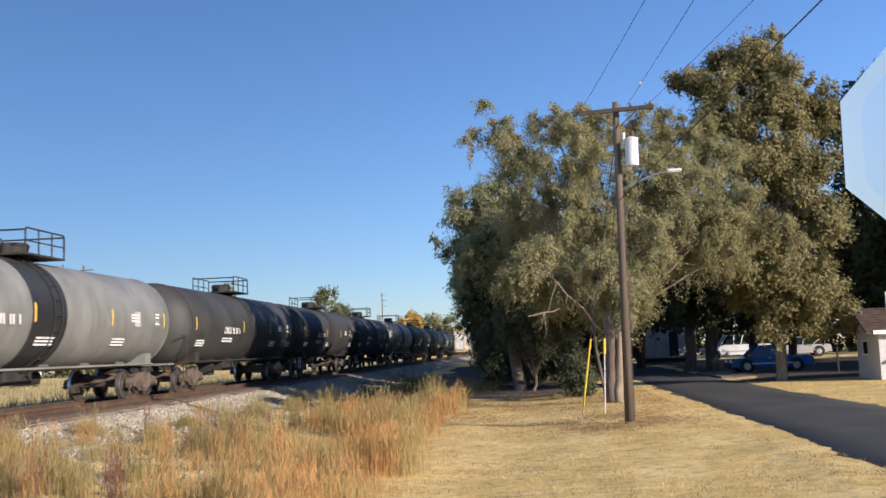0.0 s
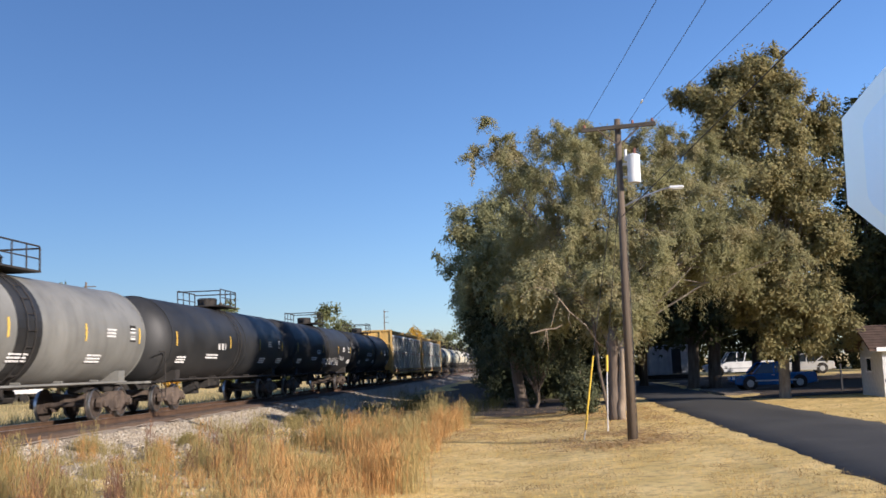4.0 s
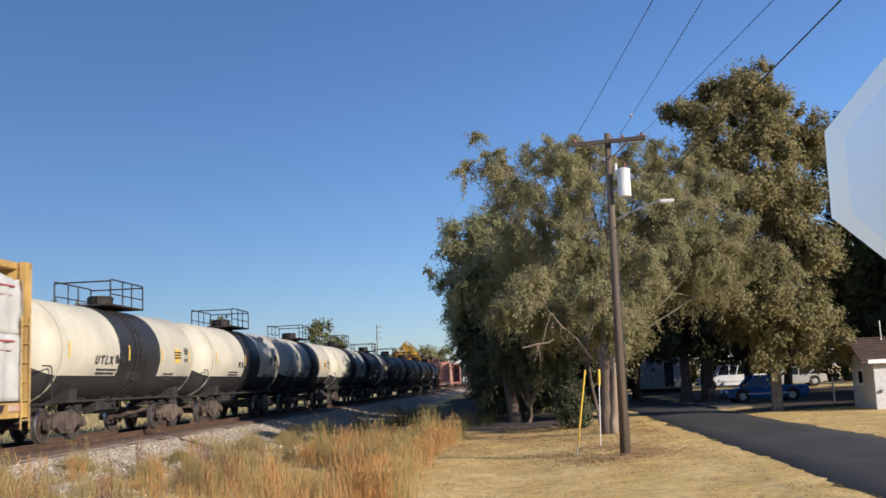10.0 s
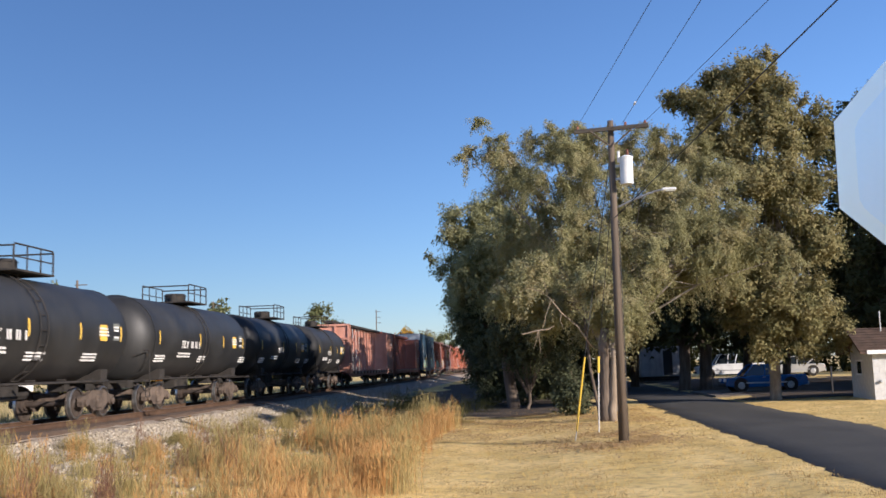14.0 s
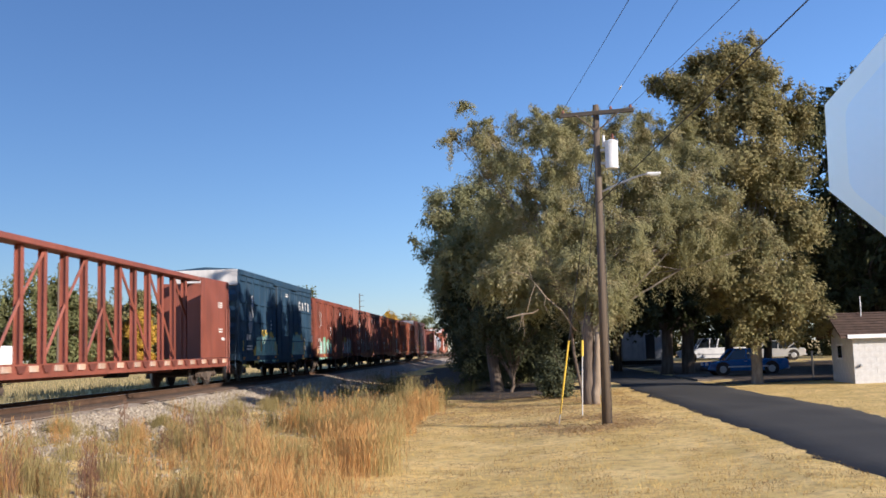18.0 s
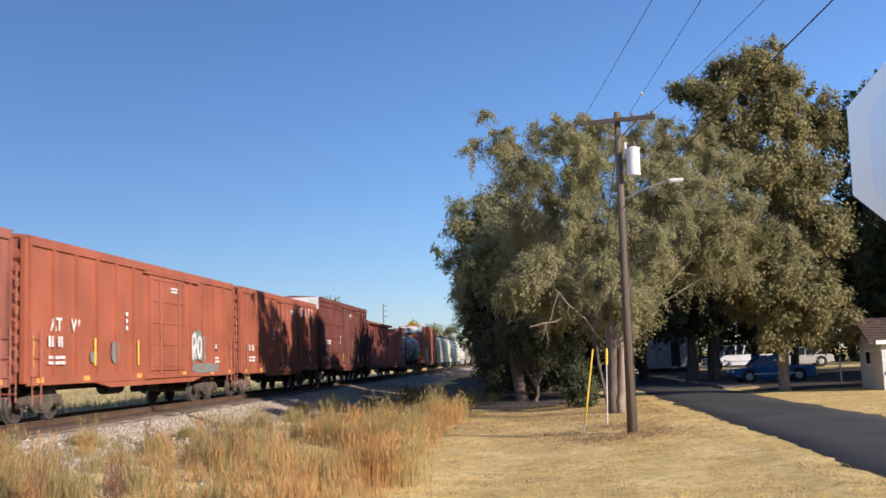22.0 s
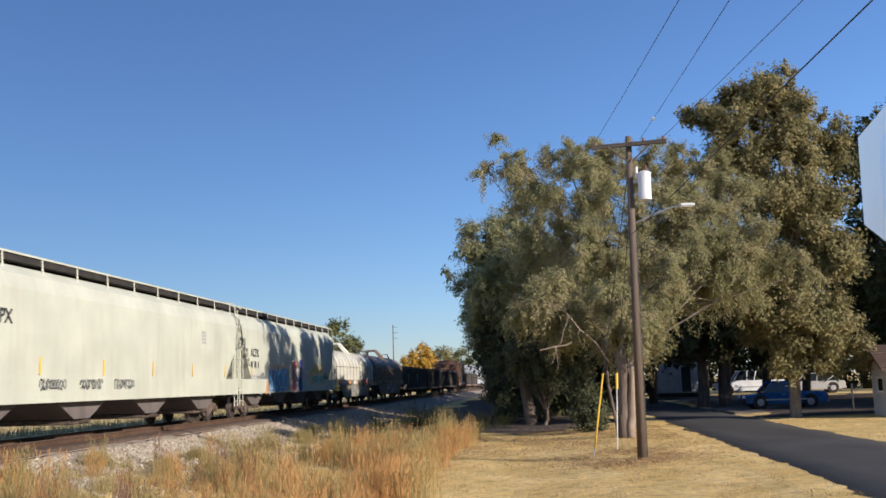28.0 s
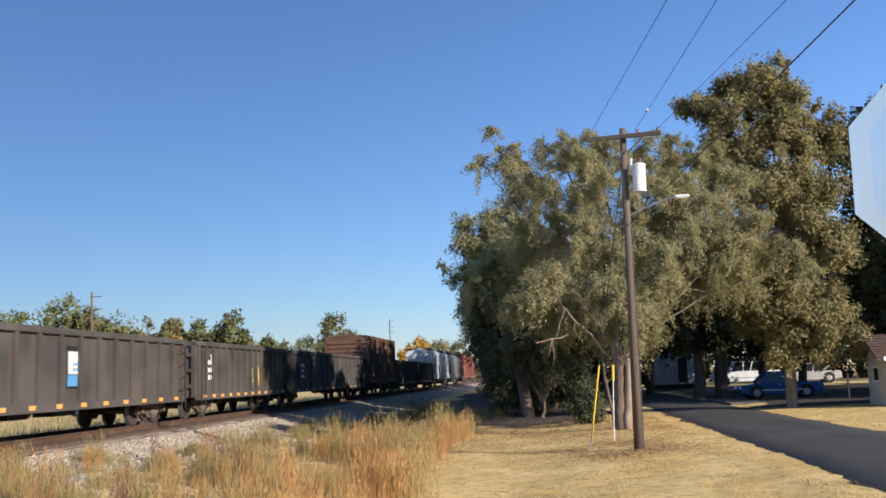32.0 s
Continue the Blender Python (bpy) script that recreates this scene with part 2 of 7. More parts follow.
PAINT = {
    "tank_grey": paint("tank_grey", (0.205, 0.202, 0.182), amount=0.3), "tank_black": paint("tank_black", (0.023, 0.023, 0.023), 0.3, (0.060, 0.056, 0.050), 0.25, 0.55),
    "tank_charcoal": paint("tank_charcoal", (0.040, 0.038, 0.034), 0.25, (0.075, 0.068, 0.058), 0.25, 0.64),
    "tank_white": paint("tank_white", (0.50, 0.475, 0.37), 0.1, (0.30, 0.23, 0.15), 0.35, 0.62), "tank_blue_grey": paint("tank_blue_grey", (0.20, 0.225, 0.25), amount=0.3),
    "box_blue": paint("box_blue", (0.024, 0.058, 0.098), 0.15, (0.12, 0.13, 0.13), 0.35), "box_red": paint("box_red", (0.315, 0.096, 0.048), 0.12, (0.12, 0.05, 0.035), 0.4),
    "box_oxide": paint("box_oxide", (0.225, 0.067, 0.040), 0.2, (0.07, 0.035, 0.028), 0.7), "box_faded": paint("box_faded", (0.27, 0.098, 0.066), 0.2, (0.10, 0.045, 0.035), 0.65),
    "box_brown": paint("box_brown", (0.15, 0.048, 0.034), 0.15, (0.07, 0.04, 0.03), 0.4), "box_rust": paint("box_rust", (0.12, 0.062, 0.036), 0.3, (0.05, 0.03, 0.02), 0.6),
    "beam_yellow": paint("beam_yellow", (0.46, 0.30, 0.085), 0.2, (0.10, 0.065, 0.035), 0.75), "beam_salmon": paint("beam_salmon", (0.52, 0.25, 0.175), 0.15, (0.20, 0.10, 0.07), 0.4),
    "beam_red": paint("beam_red", (0.235, 0.072, 0.045), 0.15, (0.10, 0.045, 0.03), 0.4), "hopper_white": paint("hopper_white", (0.50, 0.515, 0.41), 0.08, (0.34, 0.30, 0.24), 0.3),
    "hopper_grey": paint("hopper_grey", (0.42, 0.45, 0.47), 0.1, (0.20, 0.19, 0.17), 0.4), "hopper_dark": paint("hopper_dark", (0.14, 0.12, 0.11), 0.2, (0.05, 0.04, 0.035), 0.4),
    "coil_white": paint("coil_white", (0.58, 0.565, 0.46), 0.08, (0.30, 0.24, 0.18), 0.3), "coil_brown": paint("coil_brown", (0.150, 0.115, 0.082), 0.25, (0.24, 0.165, 0.105), 0.4),
    "coil_base": paint("coil_base", (0.22, 0.205, 0.155), 0.3, (0.075, 0.05, 0.036), 0.85), "gondola_black": paint("gondola_black", (0.064, 0.058, 0.050), 0.3, (0.13, 0.09, 0.065), 0.45, 0.75),
    "roof_white": paint("roof_white", (0.60, 0.58, 0.55), 0.08, GRIME, 0.3),
}
WRAP = surf("lumber_wrap", (0.44, 0.445, 0.41), (0.54, 0.54, 0.50), 1.2, 0.22, bump=0.35, fine=5, dirt=(0.40, 0.40, 0.40), dirt_amount=0.35, grainy=0.1)
WRAP_GREY = surf("wrap_grey_print", (0.22, 0.20, 0.20), (0.30, 0.28, 0.28), 2, 0.5, bump=0)
WRAP_FAINT = surf("wrap_faint_print", (0.42, 0.30, 0.29), (0.48, 0.38, 0.37), 2, 0.4, bump=0)
WRAP_RED = surf("wrap_print", (0.26, 0.045, 0.055), (0.36, 0.08, 0.09), 2, 0.5, bump=0)
SPRAY = {k: surf("spray_" + k, tuple(v * 0.8 for v in c), c, 2.5, 0.6, bump=0) for k, c in {
    "mint": (0.36, 0.62, 0.52), "yellow": (0.72, 0.50, 0.08), "blue": (0.10, 0.28, 0.52), "orange": (0.68, 0.38, 0.16), "red": (0.62, 0.16, 0.14),
    "green": (0.22, 0.48, 0.30), "white": (0.72, 0.70, 0.66), "silver": (0.46, 0.46, 0.46), "black": (0.03, 0.03, 0.03), "navy": (0.06, 0.06, 0.22), "shade": (0.20, 0.21, 0.19), "plum": (0.17, 0.07, 0.065)}.items()}


# ---- mesh tools ----
def part(name, bm, material, parent=None, label="", smooth=False):
    """Links a bmesh, or a finished mesh, as one object under its thing."""
    data = bm
    if isinstance(bm, bmesh.types.BMesh):
        data = bpy.data.meshes.new(name)
        bm.normal_update()
        bm.to_mesh(data)
        bm.free()
    if material is not None and not data.materials:
        data.materials.append(material)
    if smooth:
        for p in data.polygons:
            p.use_smooth = True
    ob = new(name, data)
    ob.parent = parent
    return tagged(ob, label) if label else ob


def sheet(name, verts, faces, material, kind="", label="", smooth=False):
    """A mesh object straight from arrays: faces all have the same number of corners."""
    verts, faces = np.asarray(verts, np.float32), np.asarray(faces, np.int32)
    data = bpy.data.meshes.new(name)
    data.vertices.add(len(verts))
    data.vertices.foreach_set("co", verts.ravel())
    k = faces.shape[1]
    data.loops.add(faces.size)
    data.loops.foreach_set("vertex_index", faces.ravel())
    data.polygons.add(len(faces))
    data.polygons.foreach_set("loop_start", np.arange(0, faces.size, k, dtype=np.int32))
    data.update(calc_edges=True)
    data.validate()
    data.materials.append(material)
    if smooth:
        data.polygons.foreach_set("use_smooth", np.ones(len(faces), bool))
    ob = new(name, data)
    return tagged(ob, label=label, kind=kind)


def box(bm, cx, cy, cz, sx, sy, sz, bevel=0.0):
    m = Matrix.Translation((cx, cy, cz)) @ Matrix.Diagonal((sx, sy, sz, 1))
    made = bmesh.ops.create_cube(bm, size=1, matrix=m)["verts"]
    if bevel:
        edges = {e for v in made for e in v.link_edges}
        bmesh.ops.bevel(bm, geom=list(edges), offset=bevel, segments=1, affect="EDGES", profile=0.5)
    return bm


def rod(bm, a, b, r, n=8, r2=None, caps=True):
    a, b = Vector(a), Vector(b)
    turn = (b - a).to_track_quat("Z", "Y").to_matrix().to_4x4()
    bmesh.ops.create_cone(bm, cap_ends=caps, segments=n, radius1=r, radius2=r if r2 is None else r2, depth=(b - a).length,
                          matrix=Matrix.Translation((a + b) / 2) @ turn)
    return bm


def pipe(bm, pts, r, n=6):
    """One bent tube through the points."""
    pts = [Vector(p) for p in pts]
    rings, up = [], None
    for k, p in enumerate(pts):
        into = (p - pts[k - 1]).normalized() if k else (pts[1] - p).normalized()
        away = (pts[k + 1] - p).normalized() if k < len(pts) - 1 else into
        d = (into + away).normalized()
        up = d.orthogonal().normalized() if up is None else (up - d * up.dot(d)).normalized()
        side = d.cross(up)
        rings.append([bm.verts.new(p + (up * math.cos(2 * math.pi * j / n) + side * math.sin(2 * math.pi * j / n)) * r) for j in range(n)])
    for a, b in zip(rings, rings[1:]):
        for j in range(n):
            bm.faces.new((a[j], a[(j + 1) % n], b[(j + 1) % n], b[j]))
    bm.faces.new(rings[0][::-1]), bm.faces.new(rings[-1])
    return bm


def slab(bm, outline, axis, lo, hi):
    """A flat outline of (u, v), pushed from lo to hi along an axis: x takes (y, z), y takes (x, z), z takes (x, y)."""
    put = {"x": lambda u, v, w: (w, u, v), "y": lambda u, v, w: (u, w, v), "z": lambda u, v, w: (u, v, w)}[axis]
    a, b = [bm.verts.new(put(u, v, lo)) for u, v in outline], [bm.verts.new(put(u, v, hi)) for u, v in outline]
    bm.faces.new(a), bm.faces.new(b[::-1])
    for i in range(len(a)):
        j = (i + 1) % len(a)
        bm.faces.new((a[i], b[i], b[j], a[j]))
    bmesh.ops.recalc_face_normals(bm, faces=bm.faces)
    return bm


def turned(bm, profile, cz, n=40, start=0.0, end=360.0, cx=0.0):
    """A profile of (y, radius) turned round the line along y at height cz, from one angle to another (0 is +x, 90 up)."""
    whole = end - start >= 360
    count = n if whole else n + 1
    rows = []
    for y, r in profile:
        rows.append([bm.verts.new((cx + r * math.cos(radians(start + (end - start) * k / n)), y, cz + r * math.sin(radians(start + (end - start) * k / n)))) for k in range(count)])
    for a, b in zip(rows, rows[1:]):
        for k in range(n):
            j = (k + 1) % count
            bm.faces.new((a[k], b[k], b[j], a[j]))
    return bm


B = bmesh.new


def thing(name, label, category, group="", kind="", at=(0, 0, 0)):
    ob = new(name)
    ob.location = at
    ob.empty_display_size = 0.2
    return tagged(ob, label, category, group, kind)


def repeat(name, bm, material, parent, spots, label=""):
    """The same small part at several places of its thing: one mesh, an object for each."""
    first = None
    for spot in spots:
        ob = part(name, bm if first is None else first.data, material, parent, label)
        first = first or ob
        ob.location = spot[:3]
        if len(spot) > 3:
            ob.rotation_euler = (0, 0, spot[3])


# ---- the ground ----
TRACK_X, RAIL_Z = -13.58, 0.60
TRACK = pose(TRACK_X, 0, 0, 0, 0, 0.6)  # the line runs off a little to the left of the lane


def land(x, y):
    """Height of the ground: lawn with a shallow ditch, weeds, and the fill under the track."""
    x = x + 0.0105 * y * np.clip((-4 - x) / 4, 0, 1) * (np.abs(y) < 400)
    z = np.interp(x, [-60, -19, -17.5, -16.4, -11.3, -9.6, -6.5, -4.5, -2.6, -0.6, 1.2, 3.6, 8.2, 10, 14, 40], [-0.1, -0.15, -0.05, 0.16, 0.16, -0.10, -0.24, -0.27, -0.16, -0.15, -0.03, 0.03, 0.03, 0.06, 0.14, 0.3])
    return z + 0.05 * np.sin(x * 0.35 + 1) * np.cos(y * 0.21) * (np.abs(x - TRACK_X) > 5) * (np.abs(x - 6.1) > 2.6)


xs = np.unique(np.concatenate([np.arange(-22, 14.01, 0.4), np.geomspace(14, 2500, 22), -np.geomspace(22, 2500, 22)]))
ys = np.unique(np.concatenate([np.arange(-6, 70.01, 0.6), np.geomspace(70, 2500, 26), -np.geomspace(6, 2500, 24)]))
gx, gy = np.meshgrid(xs, ys)
gz = land(gx, gy)
idx = np.arange(gx.size).reshape(gx.shape)
quads = np.stack([idx[:-1, :-1], idx[:-1, 1:], idx[1:, 1:], idx[1:, :-1]], -1).reshape(-1, 4)
tagged(sheet("ground", np.stack([gx, gy, gz], -1).reshape(-1, 3), quads, LAWN, "structure", "dry yellow autumn lawn and field", True), category="ground")

# The road beside the line, with ragged edges where the grass creeps over it.
ROAD_L, ROAD_R = 4.25, 7.95
ry = np.concatenate([np.arange(-40, 80, 0.35), np.arange(80, 400, 8)])
rag = np.random.default_rng(3)
left = ROAD_L + 0.085 * np.interp(ry, np.arange(-41, 402, 1.3), rag.normal(0, 1, len(np.arange(-41, 402, 1.3)))) + 0.06 * rag.normal(0, 1, len(ry))
right = ROAD_R + 0.09 * np.interp(ry, np.arange(-41, 402, 1.7), rag.normal(0, 1, len(np.arange(-41, 402, 1.7)))) + 0.06 * rag.normal(0, 1, len(ry))
rv, rf = [], []
for k, f in enumerate((0.0, 0.02, 0.25, 0.5, 0.75, 0.98, 1.0)):
    zz = (-0.02, 0.040, 0.062, 0.072, 0.062, 0.040, -0.02)[k]
    rv.append(np.stack([left + (right - left) * f, ry, 0 * ry + zz], -1))
rv = np.stack(rv, 1).reshape(-1, 3)
ri = np.arange(len(rv)).reshape(len(ry), 7)
rf = np.stack([ri[:-1, :-1], ri[:-1, 1:], ri[1:, 1:], ri[1:, :-1]], -1).reshape(-1, 4)
tagged(sheet("road", rv, rf, ASPHALT, "structure", "narrow dark asphalt lane with ragged grass edges", False), category="road")

# Bare earth and leaf litter under the row of trees, coloured darker for shade.
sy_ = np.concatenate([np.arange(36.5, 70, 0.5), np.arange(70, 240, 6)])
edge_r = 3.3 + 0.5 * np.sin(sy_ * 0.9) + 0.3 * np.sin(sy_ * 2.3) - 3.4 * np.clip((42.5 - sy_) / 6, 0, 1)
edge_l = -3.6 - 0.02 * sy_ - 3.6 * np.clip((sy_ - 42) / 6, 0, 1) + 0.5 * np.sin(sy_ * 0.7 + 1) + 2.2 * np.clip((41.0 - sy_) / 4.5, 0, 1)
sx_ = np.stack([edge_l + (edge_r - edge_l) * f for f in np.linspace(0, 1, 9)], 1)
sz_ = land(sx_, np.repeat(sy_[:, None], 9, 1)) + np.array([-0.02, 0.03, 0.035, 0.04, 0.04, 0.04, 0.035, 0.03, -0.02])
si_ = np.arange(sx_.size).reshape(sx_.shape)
tagged(sheet("shade_toned_soil", np.stack([sx_, np.repeat(sy_[:, None], 9, 1), sz_], -1).reshape(-1, 3), np.stack([si_[:-1, :-1], si_[:-1, 1:], si_[1:, 1:], si_[1:, :-1]], -1).reshape(-1, 4), SOIL, "structure", "bare earth and leaf litter under the trees, darkened for shade", True), category="soil")

# More leaf litter round the oaks across the lane, toned dark as shade.
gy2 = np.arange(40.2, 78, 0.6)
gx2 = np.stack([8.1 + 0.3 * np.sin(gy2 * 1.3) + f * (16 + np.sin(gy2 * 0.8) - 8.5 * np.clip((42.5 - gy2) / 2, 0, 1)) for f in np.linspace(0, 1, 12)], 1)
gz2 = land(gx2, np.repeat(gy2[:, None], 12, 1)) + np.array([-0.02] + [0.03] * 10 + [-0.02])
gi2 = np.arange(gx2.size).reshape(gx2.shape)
tagged(sheet("shade_toned_soil", np.stack([gx2, np.repeat(gy2[:, None], 12, 1), gz2], -1).reshape(-1, 3), np.stack([gi2[:-1, :-1], gi2[:-1, 1:], gi2[1:, 1:], gi2[1:, :-1]], -1).reshape(-1, 4), SOIL, "structure", "leaf litter under the oaks across the lane, darkened for shade", True), category="soil")

# A gravel drive where the parked cars stand.
bm = B()
for k in range(2):
    slab(bm, [(7.9, 45.4 + k * 32), (30, 44.6 + k * 32), (30, 52.6 + k * 32), (7.9, 52.8 + k * 32)], "z", 0.02, 0.12 + 0.05 * k)
tagged(part("driveway", bm, surf("packed_gravel", (0.10, 0.082, 0.064), (0.17, 0.142, 0.112), 2, 0.95, bump=0.5), None, "packed gravel drive off the lane"), category="driveway", kind="structure")


# ---- the railway ----
ty = np.concatenate([[-700], np.arange(-10, 130, 0.7), [200, 900]])
prof_x = np.array([-3.2, -2.3, -1.8, -1.3, 1.3, 1.8, 2.3, 2.9, 3.6, 4.4, 5.6])
prof_z = np.array([-0.05, 0.22, 0.36, 0.39, 0.39, 0.36, 0.24, 0.10, -0.02, -0.10, -0.30])
jit = np.random.default_rng(5).normal(0, 0.025, (len(ty), len(prof_x)))
bv = np.stack([prof_x[None] + jit, np.repeat(ty[:, None], len(prof_x), 1) + jit, prof_z[None] + jit * 0.8], -1)
bi = np.arange(bv.size // 3).reshape(len(ty), len(prof_x))
bf = np.stack([bi[:-1, :-1], bi[:-1, 1:], bi[1:, 1:], bi[1:, :-1]], -1).reshape(-1, 4)
bed = tagged(sheet("ballast_bed", bv.reshape(-1, 3), bf, BALLAST, "structure", "pale crushed-stone ballast under the track", True), category="ballast")
bed.matrix_world = TRACK
# Between and beside the rails the stone is stained brown with rust and brake dust.
sv = bv[:, 1:8].copy()
sv[:, 0, 0], sv[:, -2, 0], sv[:, -1, 0] = -2.0, 1.75, 1.95
sv[:, 0, 2], sv[:, -1, 2] = 0.26, 0.315
sv[..., 2] += 0.035
si = np.arange(sv.size // 3).reshape(len(ty), 7)
sf = np.stack([si[:-1, :-1], si[:-1, 1:], si[1:, 1:], si[1:, :-1]], -1).reshape(-1, 4)
stain = tagged(sheet("stained_ballast", sv.reshape(-1, 3), sf, STAINED, "structure", "rust-brown stained ballast between the rails", True), category="ballast")
stain.matrix_world = TRACK


def scatter_stones(count, seed):
    """Loose ballast stones, thick on the shoulder towards the lawn."""
    r = np.random.default_rng(seed)
    u = r.uniform(0, 1, count)
    y = 8 + 66 * u**1.5
    x = np.where(r.random(count) < 0.62, r.uniform(2.1, 3.5, count), 2.7 + np.abs(r.normal(0, 2.4, count)))
    ground_z = land(TRACK_X + x - 0.0105 * y, y)
    z = np.maximum(np.interp(x, prof_x, prof_z), ground_z)
    s = r.uniform(0.022, 0.058, count) * np.where(r.random(count) < 0.08, 1.5, 1)
    base = np.array([(1, 0, 0), (0, 1, 0), (-1, 0, 0), (0, -1, 0), (0.1, 0.1, 0.75), (0, 0, -0.7)])
    a = r.uniform(0, 6.28, count)
    p = base[None] * (1 + r.uniform(-0.35, 0.35, (count, 6, 3)))
    ca, sa = np.cos(a)[:, None], np.sin(a)[:, None]
    p = np.stack([p[..., 0] * ca - p[..., 1] * sa, p[..., 0] * sa + p[..., 1] * ca, p[..., 2]], -1) * s[:, None, None]
    p += np.stack([x, y, z + s * 0.3], -1)[:, None]
    tri = np.array([(0, 1, 4), (1, 2, 4), (2, 3, 4), (3, 0, 4), (1, 0, 5), (2, 1, 5), (3, 2, 5), (0, 3, 5)])
    return p.reshape(-1, 3), (tri[None] + 6 * np.arange(count)[:, None, None]).reshape(-1, 3)


v, f = scatter_stones(36000, 11)
tagged(sheet("ballast_stones", v, f, STONE, "stuff", "loose pale grey and tan crushed stones"), category="stones").matrix_world = TRACK

RAIL = [(-0.075, 0), (0.075, 0), (0.075, 0.012), (0.012, 0.03), (0.012, 0.125), (0.037, 0.135), (0.037, 0.172), (-0.037, 0.172), (-0.037, 0.135), (-0.012, 0.125), (-0.012, 0.03), (-0.075, 0.012)]
for side in (-1, 1):
    rail = part("rail", slab(B(), [(side * 0.755 + u, 0.425 + v) for u, v in RAIL], "y", -800, 900), RAIL_RUST)
    tagged(rail, "rust-brown steel running rail with a worn head", "rail", "rails", "structure")
    rail.matrix_world = TRACK
    part("railhead", box(B(), side * 0.755, 50, RAIL_Z - 0.001, 0.05, 1700, 0.006), RAIL_TOP, rail, "polished running surface")
tie_bed = tagged(new("tie_row"), "weathered wooden cross-ties under the rails", "railway tie", "", "structure")
tie_bed.matrix_world = TRACK
tie_mesh = box(B(), 0, 0, 0, 2.6, 0.23, 0.18, 0.012)
first = part("tie", tie_mesh, TIE, tie_bed)
first.location = (0, 6, 0.335)
for k in range(1, 210):
    again = first.copy()
    scene.collection.objects.link(again)
    again.location = (0.03 * math.sin(k * 2.3), 6 + 0.5 * k, 0.335)


# ---- grass and weeds ----
def blades(n, x, y, height, width, lean, seed, bend=0.5, zoff=0.0):
    """Blades of two joined pieces each, standing on the ground at x, y."""
    r = np.random.default_rng(seed)
    z = land(x, y) + zoff
    a, b = r.uniform(0, 6.28, n), r.uniform(0, 6.28, n)
    side = np.stack([np.cos(a), np.sin(a), 0 * a], -1) * width[:, None] / 2
    out = np.stack([np.cos(b), np.sin(b), 0 * b], -1) * (lean * height)[:, None]
    root = np.stack([x, y, z], -1)
    mid = root + out * (1 - bend) * 0.5 + np.stack([0 * z, 0 * z, height * 0.55], -1)
    tip = root + out + np.stack([0 * z, 0 * z, height], -1)
    p = np.stack([root - side, root + side, mid + side * 0.8, mid - side * 0.8, tip + side * 0.25, tip - side * 0.25], 1).reshape(-1, 3)
    k = 6 * np.arange(n)[:, None]
    return p, np.concatenate([k + [0, 1, 2, 3], k + [3, 2, 4, 5]])


def weed_edge(y):
    """The line where the mown lawn meets the weeds."""
    return np.interp(y, [0, 8, 13.6, 20, 26, 32, 41, 60, 100], [-2.5, -2.3, -2.2, -2.75, -3.1, -2.7, -2.05, -1.8, -2]) + 0.18 * np.sin(y * 1.7) + 0.12 * np.sin(y * 4.1 + 1)


def stalks(x, y, h, seed, plume=6, width=0.006, spread=0.12):
    """Weed stalks: a thin stem each, with a feathery head of small side leaves."""
    r = np.random.default_rng(seed)
    n = len(x)
    stem, stem_f = blades(n, x, y, h, np.full(n, width) * r.uniform(0.7, 1.5, n), r.uniform(0.0, 0.28, n), seed + 1)
    root, tip = stem[0::6], stem[4::6]
    mid = stem[2::6]
    f = r.uniform(0.0, 1.0, (n, plume, 1))
    p = (mid[:, None] * (1 - f) + tip[:, None] * f)
    low = r.random((n, plume, 1)) < 0.25
    p = np.where(low, root[:, None] * 0.5 + mid[:, None] * 0.5, p)
    a = r.normal(0, 1, (n, plume, 3)) * np.array([0.34, 0.34, 0.2]) + np.array([0, 0, 1.2])
    a /= np.linalg.norm(a, axis=2, keepdims=True)
    b = np.cross(a, r.normal(0, 1, (n, plume, 3)))
    b /= np.linalg.norm(b, axis=2, keepdims=True)
    size = (spread * (0.4 + 0.8 * r.random((n, plume, 1))) * (h[:, None, None] / 0.6) ** 0.5)
    q = np.stack([p, p + a * size * 0.5 + b * size * 0.03, p + a * size, p + a * size * 0.5 - b * size * 0.03], 2).reshape(-1, 3)
    k = len(stem) + 4 * np.arange(n * plume)[:, None]
    return np.concatenate([stem, q]), np.concatenate([stem_f, k + [0, 1, 2, 3]])


def weed_patch(n, seed, lo, hi, tall, near=5.0, far=46.0, power=1.2, clump=0.5, per=34, fade=0.0, plume=9):
    """Tufts left of the lawn's edge, each a clump of stalks of much the same height."""
    r = np.random.default_rng(seed)
    tufts = max(n // per, 1)
    cy = near + (far - near) * r.uniform(0, 1, tufts) ** power
    cx = weed_edge(cy) - lo - (hi - lo) * r.uniform(0, 1, tufts) ** (1 + fade)
    th = tall * r.uniform(0.3, 1.4, tufts)
    # Tufts stand in drifts with bare ground between.
    drift = np.sin(cx * 1.7 + 1.3 * np.sin(cy * 0.6)) + np.sin(cy * 0.95 + cx * 0.8)
    th *= np.clip(0.75 + 0.45 * drift, 0.12, 1.15)
    pick = r.integers(0, tufts, n)
    x, y = cx[pick] + r.normal(0, clump * 0.27, n), cy[pick] + r.normal(0, clump * 0.27, n)
    return stalks(x, y, th[pick] * r.uniform(0.4, 1.1, n), seed + 1, plume)


